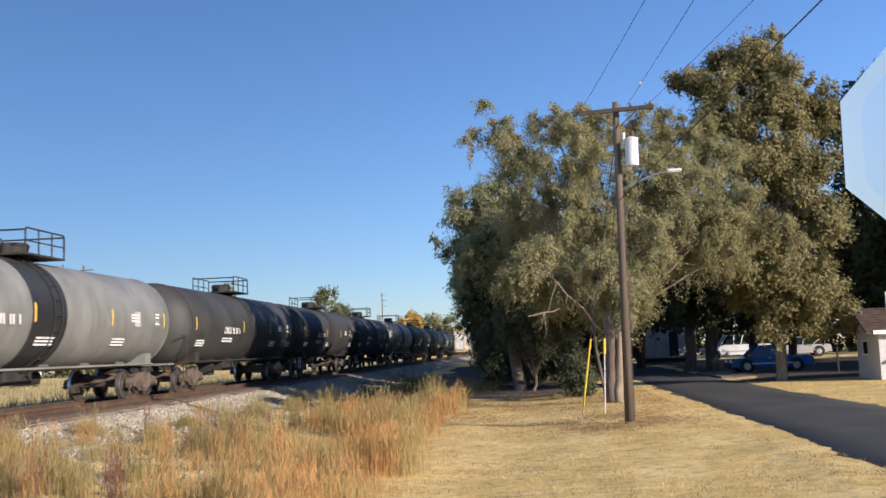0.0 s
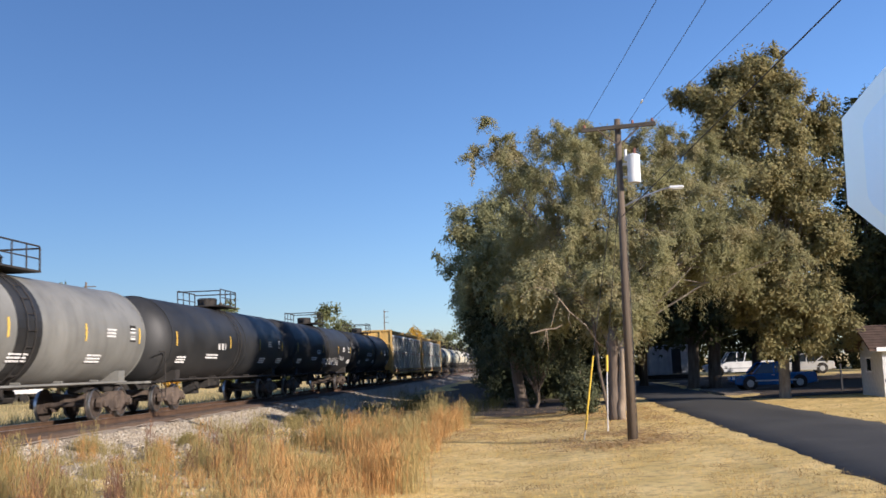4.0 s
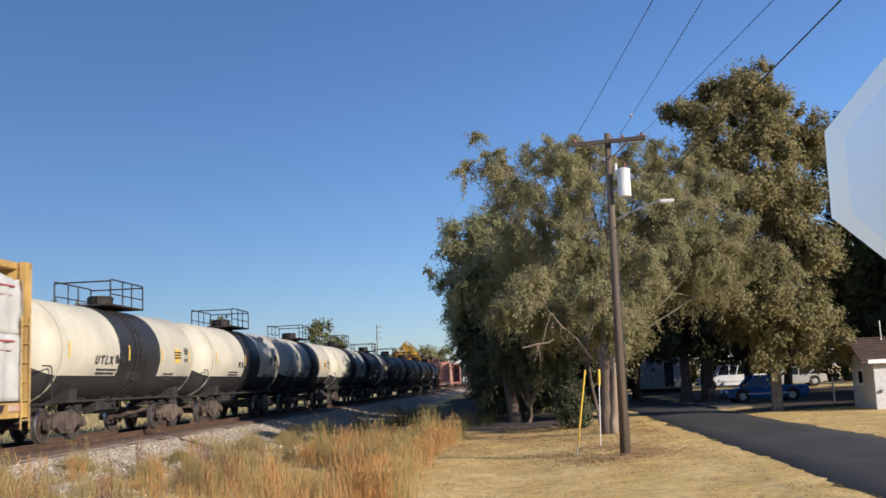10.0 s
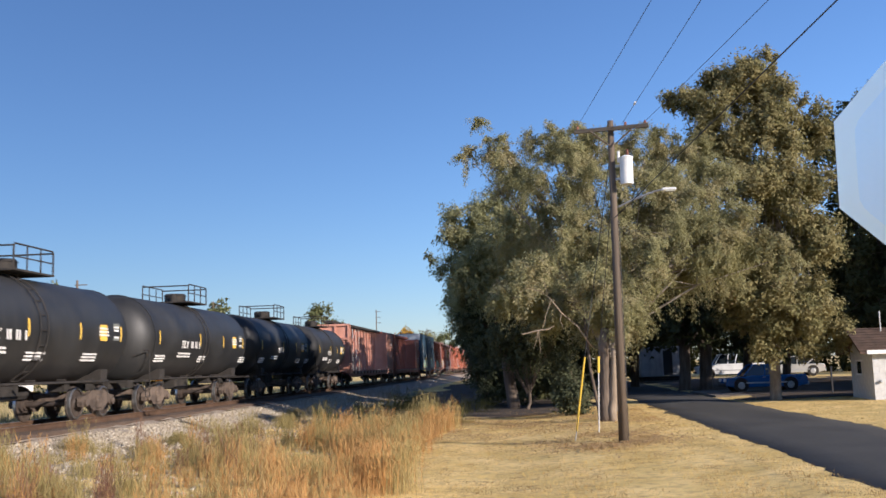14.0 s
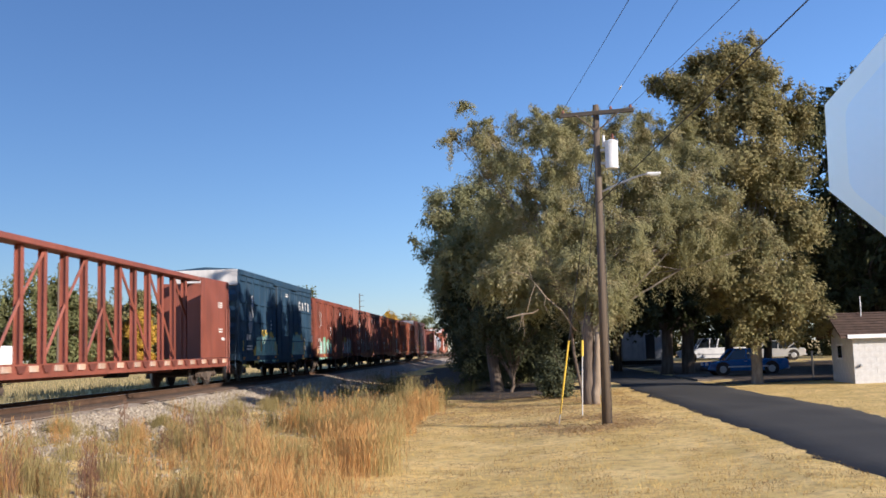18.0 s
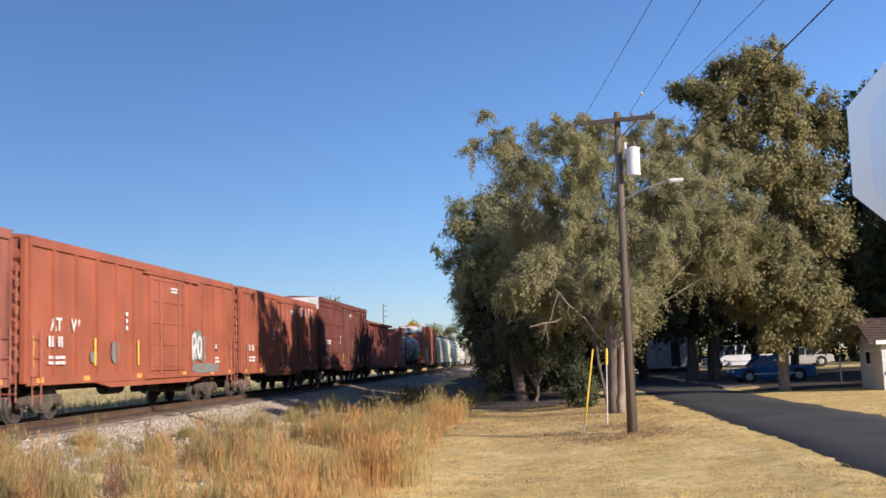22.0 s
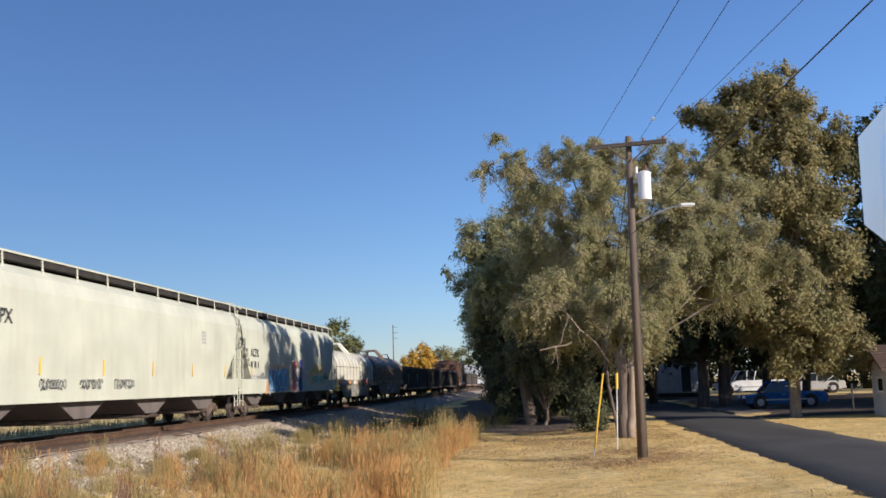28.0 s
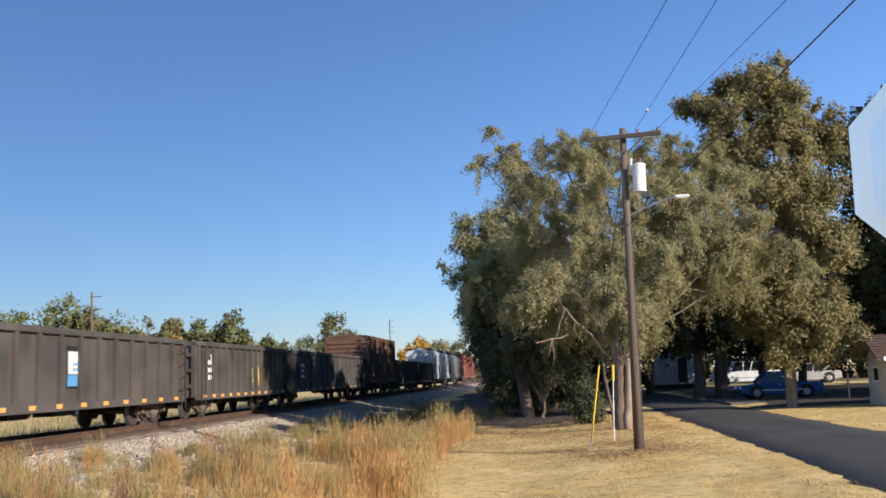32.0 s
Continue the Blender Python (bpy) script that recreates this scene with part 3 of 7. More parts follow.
RUSSET = leafy("russet_weed", ((0.270, 0.211, 0.076), (0.440, 0.222, 0.078), (0.560, 0.340, 0.122), (0.380, 0.194, 0.069), (0.540, 0.392, 0.168), (0.240, 0.162, 0.067)), 0.9, 0.25, 1.7, 0.35)
STRAW = leafy("straw_weed", ((0.510, 0.386, 0.172), (0.412, 0.317, 0.132), (0.333, 0.267, 0.101), (0.568, 0.446, 0.202)), 0.9, 0.25, 1.7)
OLIVE = leafy("olive_weed", ((0.221, 0.196, 0.074), (0.304, 0.250, 0.102), (0.368, 0.294, 0.123), (0.230, 0.196, 0.070)), 0.9, 0.25, 1.7)
# Weed green with the trees' shade put into it.
SHADE_WEED = leafy("shade_toned_weed", ((0.06, 0.062, 0.022), (0.10, 0.095, 0.034), (0.14, 0.12, 0.048)), 0.9, 0.25, 1.0)
SEDGE = leafy("dark_red_weed", ((0.16, 0.085, 0.055), (0.22, 0.12, 0.075), (0.28, 0.17, 0.10)), 0.9, 0.3)
TURF = leafy("turf_blade", ((0.17, 0.105, 0.045), (0.31, 0.20, 0.075), (0.50, 0.345, 0.125), (0.70, 0.51, 0.18), (0.80, 0.60, 0.22)), 0.9, 0.35, 1.5, 0.22)
for name, made, m, label in (
        ("russet_weeds", weed_patch(12500, 21, -0.05, 2.9, 0.62, fade=0.35, per=70, clump=0.62, power=1.05, far=31), RUSSET, "tall rust-brown dry weeds along the ditch"),
        ("straw_weeds", weed_patch(9500, 23, 0.0, 3.4, 0.54, fade=0.6, per=75, clump=0.6, power=1.05, far=34), STRAW, "straw-coloured dry grass between lawn and ballast"),
        ("olive_weeds", weed_patch(4200, 25, 1.6, 6.2, 0.50, clump=0.6, per=95, power=1.1, far=34), OLIVE, "olive-green weed clumps below the ballast"),
        ("dark_weeds", weed_patch(1500, 39, 2.6, 6.8, 0.72, 10, 28, 1.0, 0.28, 30), SEDGE, "thin dark red-brown stalks against the ballast"),
        ("far_weeds", weed_patch(2600, 27, -0.1, 3.4, 0.66, 26, 34, 1.0), RUSSET, "tall rust-brown weeds at the edge of the shade"),
        ("sunlit_weeds", weed_patch(4200, 35, 0.2, 3.0, 0.74, 21, 34, 1.0, per=90), OLIVE, "taller olive-tan weeds further along the ditch"),
        ("shoulder_weeds", weed_patch(5200, 53, 3.6, 8.0, 0.60, 9, 23, 1.0, 0.5, 75), OLIVE, "olive-tan weeds growing through the edge of the ballast"),
        ("shoulder_stalks", weed_patch(2600, 55, 3.2, 7.4, 0.66, 9, 23, 1.0, 0.4, 60), RUSSET, "russet weed stalks at the edge of the ballast"),
        ("shaded_weeds", weed_patch(5600, 47, 0.0, 6.4, 0.72, 30, 52, 1.0, 0.9, 80), SHADE_WEED, "dark green weeds in the shade of the trees"),
        ("ballast_weeds", weed_patch(1300, 29, 6.4, 8.0, 0.34, 20, 46, 1.0, 0.9, 90), OLIVE, "low weed tufts growing on the ballast shoulder")):
    tagged(sheet(name, *made, m, "stuff", label), category="weeds")

# Rounded tufts that stand alone on the ballast shoulder.
for k, (tx, ty_, wide, tall) in enumerate(((-9.0, 31.0, 0.75, 0.42), (-8.7, 34.2, 0.62, 0.40), (-10.6, 22.4, 0.6, 0.34), (-9.6, 26.2, 0.4, 0.30), (-10.4, 18.6, 0.5, 0.36), (-9.5, 38.5, 0.7, 0.38))):
    q = np.random.default_rng(400 + k)
    off = q.normal(0, 0.42, (520, 2)) * wide
    h = tall * np.clip(1.15 - (off**2).sum(1) / wide**2 * 0.8, 0.25, 1.2) * q.uniform(0.7, 1.15, 520)
    tagged(sheet("weed_tuft", *stalks(tx + off[:, 0], ty_ + off[:, 1], h, 420 + k, 9, 0.005, 0.10), OLIVE, "", "round olive-tan weed tuft on the ballast shoulder"), category="weed tuft", group="tufts on the ballast")

r = np.random.default_rng(31)
n = 90000
y = 8.5 + 32 * r.uniform(0, 1, n) ** 1.5
x = weed_edge(y) - 0.4 + (ROAD_L + 0.5 - weed_edge(y)) * r.uniform(0, 1, n)
patchy = np.array([noise.noise(Vector((u * 0.8, v * 0.42, 2.0))) + 0.7 * noise.noise(Vector((u * 2.6, v * 1.5, 7.0))) for u, v in zip(x.tolist(), y.tolist())])
keep = patchy > r.uniform(-0.62, 0.12, n)
x, y = x[keep], y[keep]
n = len(x)
tagged(sheet("lawn_grass", *blades(n, x, y, r.uniform(0.012, 0.04, n), r.uniform(0.004, 0.009, n), r.uniform(0.3, 1.2, n), 33), TURF, "stuff", "short dry yellow mown grass"), category="grass")
n = 16000
y = 18 + 26 * r.uniform(0, 1, n) ** 1.3
x = ROAD_R - 0.1 + 9 * r.uniform(0, 1, n) ** 1.3
tagged(sheet("verge_grass", *blades(n, x, y, r.uniform(0.012, 0.04, n), r.uniform(0.006, 0.014, n), r.uniform(0.3, 1.2, n), 35), TURF, "stuff", "short dry grass on the far verge"), category="grass")
# Fallen leaves lie brown on the lawn round the pole and before the trees.
n = 21000
y = np.concatenate([r.normal(31, 4.2, n * 2 // 3), r.normal(22.8, 1.1, n // 3)])
x = np.concatenate([r.uniform(-2.6, 3.6, n * 2 // 3), 1.6 + r.normal(0, 0.75, n // 3)])
keep = (x < ROAD_L - 0.1) & (y > 18) & (np.sin(x * 2.1 + y * 0.9) + np.sin(y * 1.9 - x) > r.uniform(-1.7, 1.2, n))
x, y = x[keep], y[keep]
n = len(x)
a, q = r.uniform(0, 6.28, n), r.uniform(0.02, 0.05, n)
spin = np.stack([np.cos(a), np.sin(a)], -1)
z = land(x, y) + r.uniform(0.012, 0.05, n)
leaf = np.stack([np.concatenate([np.stack([x, y], -1) + q[:, None] * (spin * u + spin[:, ::-1] * np.array([-1, 1]) * v), (z + q * w)[:, None]], 1) for u, v, w in ((-1, 0, 0), (0, 0.5, 0.2), (1, 0, 0.5), (0, -0.5, 0.1))], 1).reshape(-1, 3)
LITTER = leafy("fallen_leaf", ((0.44, 0.30, 0.145), (0.54, 0.38, 0.18), (0.34, 0.22, 0.11), (0.62, 0.45, 0.22)), 0.9, 0.25, 1.5, 0.5)
tagged(sheet("leaf_litter", leaf, 4 * np.arange(n)[:, None] + [0, 1, 2, 3], LITTER, "stuff", "brown fallen leaves scattered over the lawn"), category="leaves")
# Grass beyond the track, seen under the cars.
n = 22000
y = 14 + 90 * r.uniform(0, 1, n) ** 1.2
x = -18.5 - 30 * r.uniform(0, 1, n) ** 1.4
tagged(sheet("field_grass", *blades(n, x, y, r.uniform(0.15, 0.5, n), r.uniform(0.02, 0.05, n), r.uniform(0.1, 0.6, n), 37), leafy("field_blade", ((0.26, 0.22, 0.11), (0.34, 0.28, 0.15), (0.20, 0.18, 0.085), (0.42, 0.35, 0.20)), 0.9, 0.2, 0.35, 0.3), "stuff", "uncut dull tan grass beyond the track"), category="grass")


# ---- trees ----
def limb_mesh(paths, sides=7):
    """Tapered limbs, each a list of (point, radius), as one mesh."""
    vs, fs = [], []
    for path in paths:
        base = len(vs)
        for k, (p, rad) in enumerate(path):
            q = path[min(k + 1, len(path) - 1)][0]
            o = path[max(k - 1, 0)][0]
            d = (Vector(q) - Vector(o)).normalized()
            u = d.orthogonal().normalized()
            w = d.cross(u)
            for j in range(sides):
                a = 2 * math.pi * j / sides
                vs.append(Vector(p) + (u * math.cos(a) + w * math.sin(a)) * rad * (1 + 0.12 * math.sin(3 * a + k)))
        for k in range(len(path) - 1):
            for j in range(sides):
                i = (j + 1) % sides
                fs.append((base + k * sides + j, base + k * sides + i, base + (k + 1) * sides + i, base + (k + 1) * sides + j))
    return [tuple(v) for v in vs], fs


def crown_leaves(lobes, count, size, seed, droop=0.0, puffs=26, puff=0.34, slim=0.36, twigs=9, fluff=0.3):
    """Leaves along twigs: every lobe (x, y, z, radius) carries sprays on its skin, each a bunch of curved twigs, with hollows between."""
    r = np.random.default_rng(seed)
    lobes = np.array(lobes, float)
    share = lobes[:, 3] ** 1.35
    total = max(int(puffs * len(lobes)), 4)
    which = r.choice(len(lobes), total, p=share / share.sum())
    d = r.normal(0, 1, (total, 3))
    d /= np.linalg.norm(d, axis=1, keepdims=True)
    rad = lobes[which, 3]
    c = lobes[which, :3] + d * (rad * (0.35 + 0.65 * r.random(total) ** 0.6))[:, None] * np.array([1, 1.15, 0.92])
    pr = rad * puff * r.uniform(0.5, 1.5, total) + 0.16
    # Each twig leaves its spray outwards and bends over under its own weight.
    n = total * twigs
    owner = np.repeat(np.arange(total), twigs)
    aim = r.normal(0, 1, (n, 3))
    aim /= np.linalg.norm(aim, axis=1, keepdims=True)
    aim = aim + d[owner] * 0.75 + np.array([0, 0, 0.15])
    aim /= np.linalg.norm(aim, axis=1, keepdims=True)
    length = pr[owner] * r.uniform(0.55, 1.55, n)
    hang = droop * r.uniform(0.3, 1.5, n)
    w = length**1.5
    pick = r.choice(n, count, p=w / w.sum())
    f = r.random(count) ** 0.75
    run = length[pick] * f
    p = c[owner[pick]] + aim[pick] * run[:, None] + r.normal(0, 1, (count, 3)) * (0.03 + fluff * length[pick] * (0.45 + 0.35 * np.sin(f * 3.1)))[:, None] * 0.55
    p[:, 2] -= hang[pick] * length[pick] * f * f * 1.25
    a = aim[pick] + r.normal(0, 0.45, (count, 3))
    a[:, 2] -= 1.8 * hang[pick] * f
    a /= np.linalg.norm(a, axis=1, keepdims=True)
    # Leaves turn their faces outwards and up, more or less.
    out = aim[pick] * 0.5 + d[owner[pick]] * 0.35 + np.array([0, 0, 0.4]) + r.normal(0, 0.55, (count, 3))
    out /= np.linalg.norm(out, axis=1, keepdims=True) + 1e-6
    a -= out * (a * out).sum(1, keepdims=True)
    a /= np.linalg.norm(a, axis=1, keepdims=True) + 1e-6
    b = np.cross(a, out)
    s = size * r.uniform(0.6, 1.4, count)[:, None]
    q = np.stack([p - a * s * 0.6 + b * s * slim * 0.7, p - a * s * 0.25 - b * s * slim * 1.3, p + a * s * 0.75], 1).reshape(-1, 3)
    return q, (3 * np.arange(count)[:, None] + [0, 1, 2]), c


def tree(label, trunk, lobes, leaves, size, leaf_mat, seed, category="tree", droop=0.0, limbs=26, bark=None, bare=0, puffs=26, puff=0.34, slim=0.36, twigs=9, fluff=0.3):
    """trunk: (x, y, radius, height at which it forks, lean x, lean y)."""
    x, y, rad, fork, lx, ly = trunk
    z0 = float(land(np.array(x), np.array(y))) - 0.1
    ob = thing("tree", label, category, "", "", (x, y, z0))
    r = random.Random(seed)
    top = Vector((lx, ly, fork))
    paths = [[((0, 0, 0), rad * 1.5), ((0.01, 0, 0.25), rad * 1.08), (tuple(top * 0.5 + Vector((r.uniform(-.06, .06), 0, 0))), rad * 0.95), (tuple(top), rad * 0.85)]]
    made = crown_leaves(lobes, leaves, size, seed, droop, puffs, puff, slim, twigs, fluff)
    tips = made[2]
    off = Vector((x, y, z0))
    for k in range(limbs):
        goal = Vector(tips[r.randrange(len(tips))]) - off
        if k < len(lobes):
            goal = Vector(lobes[k][:3]) - off - Vector((0, 0, lobes[k][3] * 0.3))
        start = top * r.uniform(0.72, 1.0)
        mid = start.lerp(goal, 0.5) + Vector((r.uniform(-.5, .5), r.uniform(-.5, .5), r.uniform(0.1, 0.9)))
        w = rad * r.uniform(0.16, 0.34) * (1.5 if k < 4 else 1)
        paths.append([(tuple(start), w), (tuple(start.lerp(mid, 0.5) + Vector((0, 0, 0.2))), w * 0.85), (tuple(mid), w * 0.6), (tuple(mid.lerp(goal, 0.6)), w * 0.35), (tuple(goal), w * 0.12)])
        for _ in range(3 + bare):
            e = Vector(tips[r.randrange(len(tips))]) - off
            if (e - mid).length < 3.2:
                paths.append([(tuple(mid), w * 0.4), (tuple(mid.lerp(e, 0.5) + Vector((r.uniform(-.2, .2), r.uniform(-.2, .2), 0.15))), w * 0.22), (tuple(e), w * 0.06)])
    vs, fs = limb_mesh(paths)
    data = bpy.data.meshes.new("trunk")
    data.from_pydata(vs, [], fs)
    part("trunk", data, bark or BARK, ob, smooth=True)
    crown = sheet("crown", made[0] - np.array(off), made[1], leaf_mat)
    crown.parent = ob
    return ob


ELM = leafy("elm_leaf", ((0.236, 0.235, 0.110), (0.320, 0.299, 0.145), (0.275, 0.264, 0.126), (0.393, 0.346, 0.187), (0.295, 0.278, 0.137)), 0.75, 0.38, 0.9, 0.15)
OAK = leafy("oak_leaf", ((0.156, 0.160, 0.068), (0.228, 0.210, 0.092), (0.284, 0.242, 0.110), (0.194, 0.188, 0.080), (0.326, 0.244, 0.126)), 0.6, 0.32, 0.9, 0.2)
# Deep shade is put into this dark leaf colour.
DARK = leafy("shade_toned_leaf", ((0.044, 0.052, 0.022), (0.070, 0.074, 0.030), (0.092, 0.090, 0.036)), 0.7, 0.1, 0.6, 0.25)
# Shade near the ground is put into these dark leaves.
LOW_SHADE = leafy("low_foliage_shade", ((0.055, 0.064, 0.034), (0.078, 0.086, 0.044), (0.110, 0.114, 0.058)), 0.7, 0.08, 0.6, 0.25)
VINE = leafy("vine_leaf", ((0.225, 0.236, 0.118), (0.285, 0.284, 0.144), (0.340, 0.320, 0.166)), 0.7, 0.35, 0.7, 0.2)
GOLD = leafy("gold_leaf", ((0.60, 0.36, 0.04), (0.50, 0.32, 0.05), (0.42, 0.28, 0.06)), 0.6, 0.35)
FARLEAF = leafy("far_leaf", ((0.10, 0.125, 0.045), (0.15, 0.165, 0.065), (0.19, 0.19, 0.085), (0.09, 0.11, 0.045)), 0.6, 0.3)
PALE = leafy("pale_leaf", ((0.26, 0.24, 0.10), (0.21, 0.20, 0.085), (0.32, 0.25, 0.12)), 0.6, 0.3)

# The wide elm beside the pole: its upper boughs, its drooping skirts, and the bough that hangs over the lawn.
ELM_HIGH = [(-1.4, 35.6, 10.2, 0.66), (-2.0, 35.4, 9.3, 0.45), (-1.6, 35.5, 9.7, 0.4), (-0.6, 35.4, 9.5, 0.84), (0.7, 36, 10.1, 0.84), (2.0, 36, 10.1, 0.90), (3.2, 36, 9.8, 0.84), (4.3, 36, 9.3, 0.84), (5.1, 36, 8.4, 1.0),
            (4.6, 36.4, 10.1, 0.55), (5.4, 36.6, 9.7, 0.75), (6.2, 36.6, 9.1, 0.75), (6.8, 36.4, 8.2, 0.8), (-0.1, 35.6, 8.4, 0.9), (1.2, 35, 8.6, 1.16), (2.6, 35, 8.4, 1.16), (3.9, 35, 7.6, 1.12), (5.4, 35.2, 7.1, 1.12), (6.5, 35.5, 7.3, 0.92)]
ELM_LOW = [(7.2, 34.6, 6.2, 0.82), (8.1, 34.6, 5.2, 0.82), (6.2, 34.4, 6.0, 0.9), (5.1, 34.2, 6.0, 0.95), (3.7, 34, 5.4, 1.07), (2.4, 34, 6.1, 1.07), (1.1, 34.5, 6.4, 1.07), (1.8, 33.6, 4.7, 0.93),
           (2.8, 33.8, 4.3, 0.85), (3.2, 34, 4.2, 0.75), (5.2, 34, 5.0, 0.5), (6.1, 34.2, 5.1, 0.5), (0.2, 37, 7, 1.2), (4, 38, 6.6, 1.5), (1.5, 38, 6.2, 1.4), (4.5, 36.2, 5.3, 1.1), (6.6, 36.2, 5.6, 1.1), (2.4, 36.4, 4.3, 1.1),
           (6.6, 38, 6.2, 1.4), (5.4, 38.6, 5.8, 1.1), (3.0, 38.6, 4.8, 1.2), (4.8, 37.4, 5.6, 0.8), (2.9, 37.4, 3.2, 0.9)]
tree("wide elm with drooping olive-green autumn foliage beside the lane", (2.6, 35.2, 0.26, 2.8, -0.2, 0.1), [(x, y, z, q * 0.88) for x, y, z, q in ELM_HIGH + ELM_LOW], 560000, 0.064, ELM, 41, droop=0.6, limbs=46, bare=5, bark=ELMBARK, puffs=11, puff=0.46, slim=0.25, twigs=12, fluff=0.2)
tree("elm bough with pale olive leaves hanging over the lawn", (1.86, 30.4, 0.05, 3.2, -0.3, 0.3), [
    (0.2, 31, 4.3, 0.80), (-0.5, 31, 3.9, 0.58), (0.7, 31, 3.5, 0.5), (0.3, 31.2, 3.1, 0.35), (2.2, 29.5, 3.75, 0.5), (1.75, 29.9, 4.3, 0.45), (2.75, 29.6, 3.4, 0.42), (2.7, 29.5, 2.75, 0.36), (2.1, 29.9, 3.0, 0.30)], 50000, 0.072, ELM, 43, droop=0.6, limbs=7, bare=6, puffs=18, slim=0.26)
tree("dense olive-green tree hung with vines beside the track", (-1.0, 44, 0.28, 2.6, -0.3, 0), [
    (-2.9, 43.5, 8.1, 0.88), (-1.6, 43.5, 8.2, 1.03), (-2.9, 43, 6.7, 1.0), (-4.5, 43, 6.5, 0.2), (-3.4, 43.2, 7.6, 0.6), (-3.5, 43, 5.7, 0.62), (-3.2, 43.4, 4.5, 0.6), (-1.7, 43, 6.4, 1.43), (-2.6, 43, 5.0, 1.05),
    (-0.3, 43.4, 6.9, 1.23), (0.5, 44, 5.5, 1.5)], 110000, 0.095, VINE, 45, droop=0.5, limbs=20, puffs=18, puff=0.42, slim=0.30)
# The vine tree's low part is separate, with shade in its leaf colour.
tree("low foliage under the trees, darkened to stand for shade", (-0.4, 42.6, 0.08, 0.8, 0.1, 0), [
    (-2.5, 42.6, 3.6, 0.80), (-1.4, 42.4, 3.6, 1.3), (-0.1, 42.2, 3.5, 1.4), (1.4, 42.6, 3.4, 1.1), (0.6, 42.6, 4.6, 1.1), (-2.0, 42.8, 2.9, 0.6)], 30000, 0.10, LOW_SHADE, 46, "thicket", droop=0.4, limbs=22, puffs=16, puff=0.36)
# Row leaves are darkened for shade; hidden ones also shade the train.
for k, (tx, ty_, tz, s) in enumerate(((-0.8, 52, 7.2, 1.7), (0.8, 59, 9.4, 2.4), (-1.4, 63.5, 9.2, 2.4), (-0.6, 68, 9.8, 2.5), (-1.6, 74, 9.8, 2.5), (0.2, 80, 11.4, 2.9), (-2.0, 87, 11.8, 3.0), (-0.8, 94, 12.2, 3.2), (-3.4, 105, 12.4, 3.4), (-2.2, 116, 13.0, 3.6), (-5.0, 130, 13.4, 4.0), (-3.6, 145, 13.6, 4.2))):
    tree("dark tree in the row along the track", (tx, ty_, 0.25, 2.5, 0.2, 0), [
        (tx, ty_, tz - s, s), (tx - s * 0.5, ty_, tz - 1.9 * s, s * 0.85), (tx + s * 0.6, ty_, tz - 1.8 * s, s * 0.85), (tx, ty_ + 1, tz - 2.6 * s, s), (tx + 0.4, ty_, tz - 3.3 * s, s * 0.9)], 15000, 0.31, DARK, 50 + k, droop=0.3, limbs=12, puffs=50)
# The tall oak across the lane, and its neighbours.
OAK_HIGH = [(9.0, 40.4, 13.3, 0.96), (9.6, 40.4, 13.8, 0.55), (7.7, 40.4, 12.4, 0.85), (6.4, 40.4, 12.4, 0.5), (10.2, 40.4, 13.2, 0.45), (9.9, 40.4, 11.8, 1.0), (11.0, 40.4, 11.7, 0.66), (8.3, 40.4, 11.0, 1.1),
            (9.5, 40.2, 10.1, 1.1), (10.9, 40.2, 10.4, 0.8), (7.1, 40.4, 10.2, 0.8), (8.8, 40, 8.8, 1.1)]
OAK_LOW = [(10.0, 39.6, 8.6, 0.95), (11.1, 39.6, 8.3, 0.75), (9.6, 39.4, 7.1, 1.0), (10.8, 39.4, 6.4, 1.0), (11.6, 39.4, 6.6, 0.5), (8.3, 39, 3.9, 1.0), (9.3, 38.6, 3.5, 1.05), (10.5, 38.8, 3.8, 1.0),
           (11.0, 39, 3.2, 0.6), (8.0, 39, 3.2, 0.6), (9.0, 38.6, 2.6, 0.7), (10.3, 38.8, 2.4, 0.55), (11.6, 39, 2.5, 0.42), (9.4, 40.5, 5.4, 1.1)]
tree("tall oak with dark green and bronze leaves by the lane", (9.27, 40.0, 0.22, 2.9, 0.1, 0), OAK_HIGH + OAK_LOW, 165000, 0.105, OAK, 61, limbs=44, bare=2, puffs=12, puff=0.36, bark=ELMBARK, twigs=7, fluff=0.5)
# The oak behind has leaves coloured dark for the shade it stands in.
tree("large oak behind the tall oak, leaves darkened for deep shade", (16.5, 47.5, 0.35, 3.2, 0.2, 0), [
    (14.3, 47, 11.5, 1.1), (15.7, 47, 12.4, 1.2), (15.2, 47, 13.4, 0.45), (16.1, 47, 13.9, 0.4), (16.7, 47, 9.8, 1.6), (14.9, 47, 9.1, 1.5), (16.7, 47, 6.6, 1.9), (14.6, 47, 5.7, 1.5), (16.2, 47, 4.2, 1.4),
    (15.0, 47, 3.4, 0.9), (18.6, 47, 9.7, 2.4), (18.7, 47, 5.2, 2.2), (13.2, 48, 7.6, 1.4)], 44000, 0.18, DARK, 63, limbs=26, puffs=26)
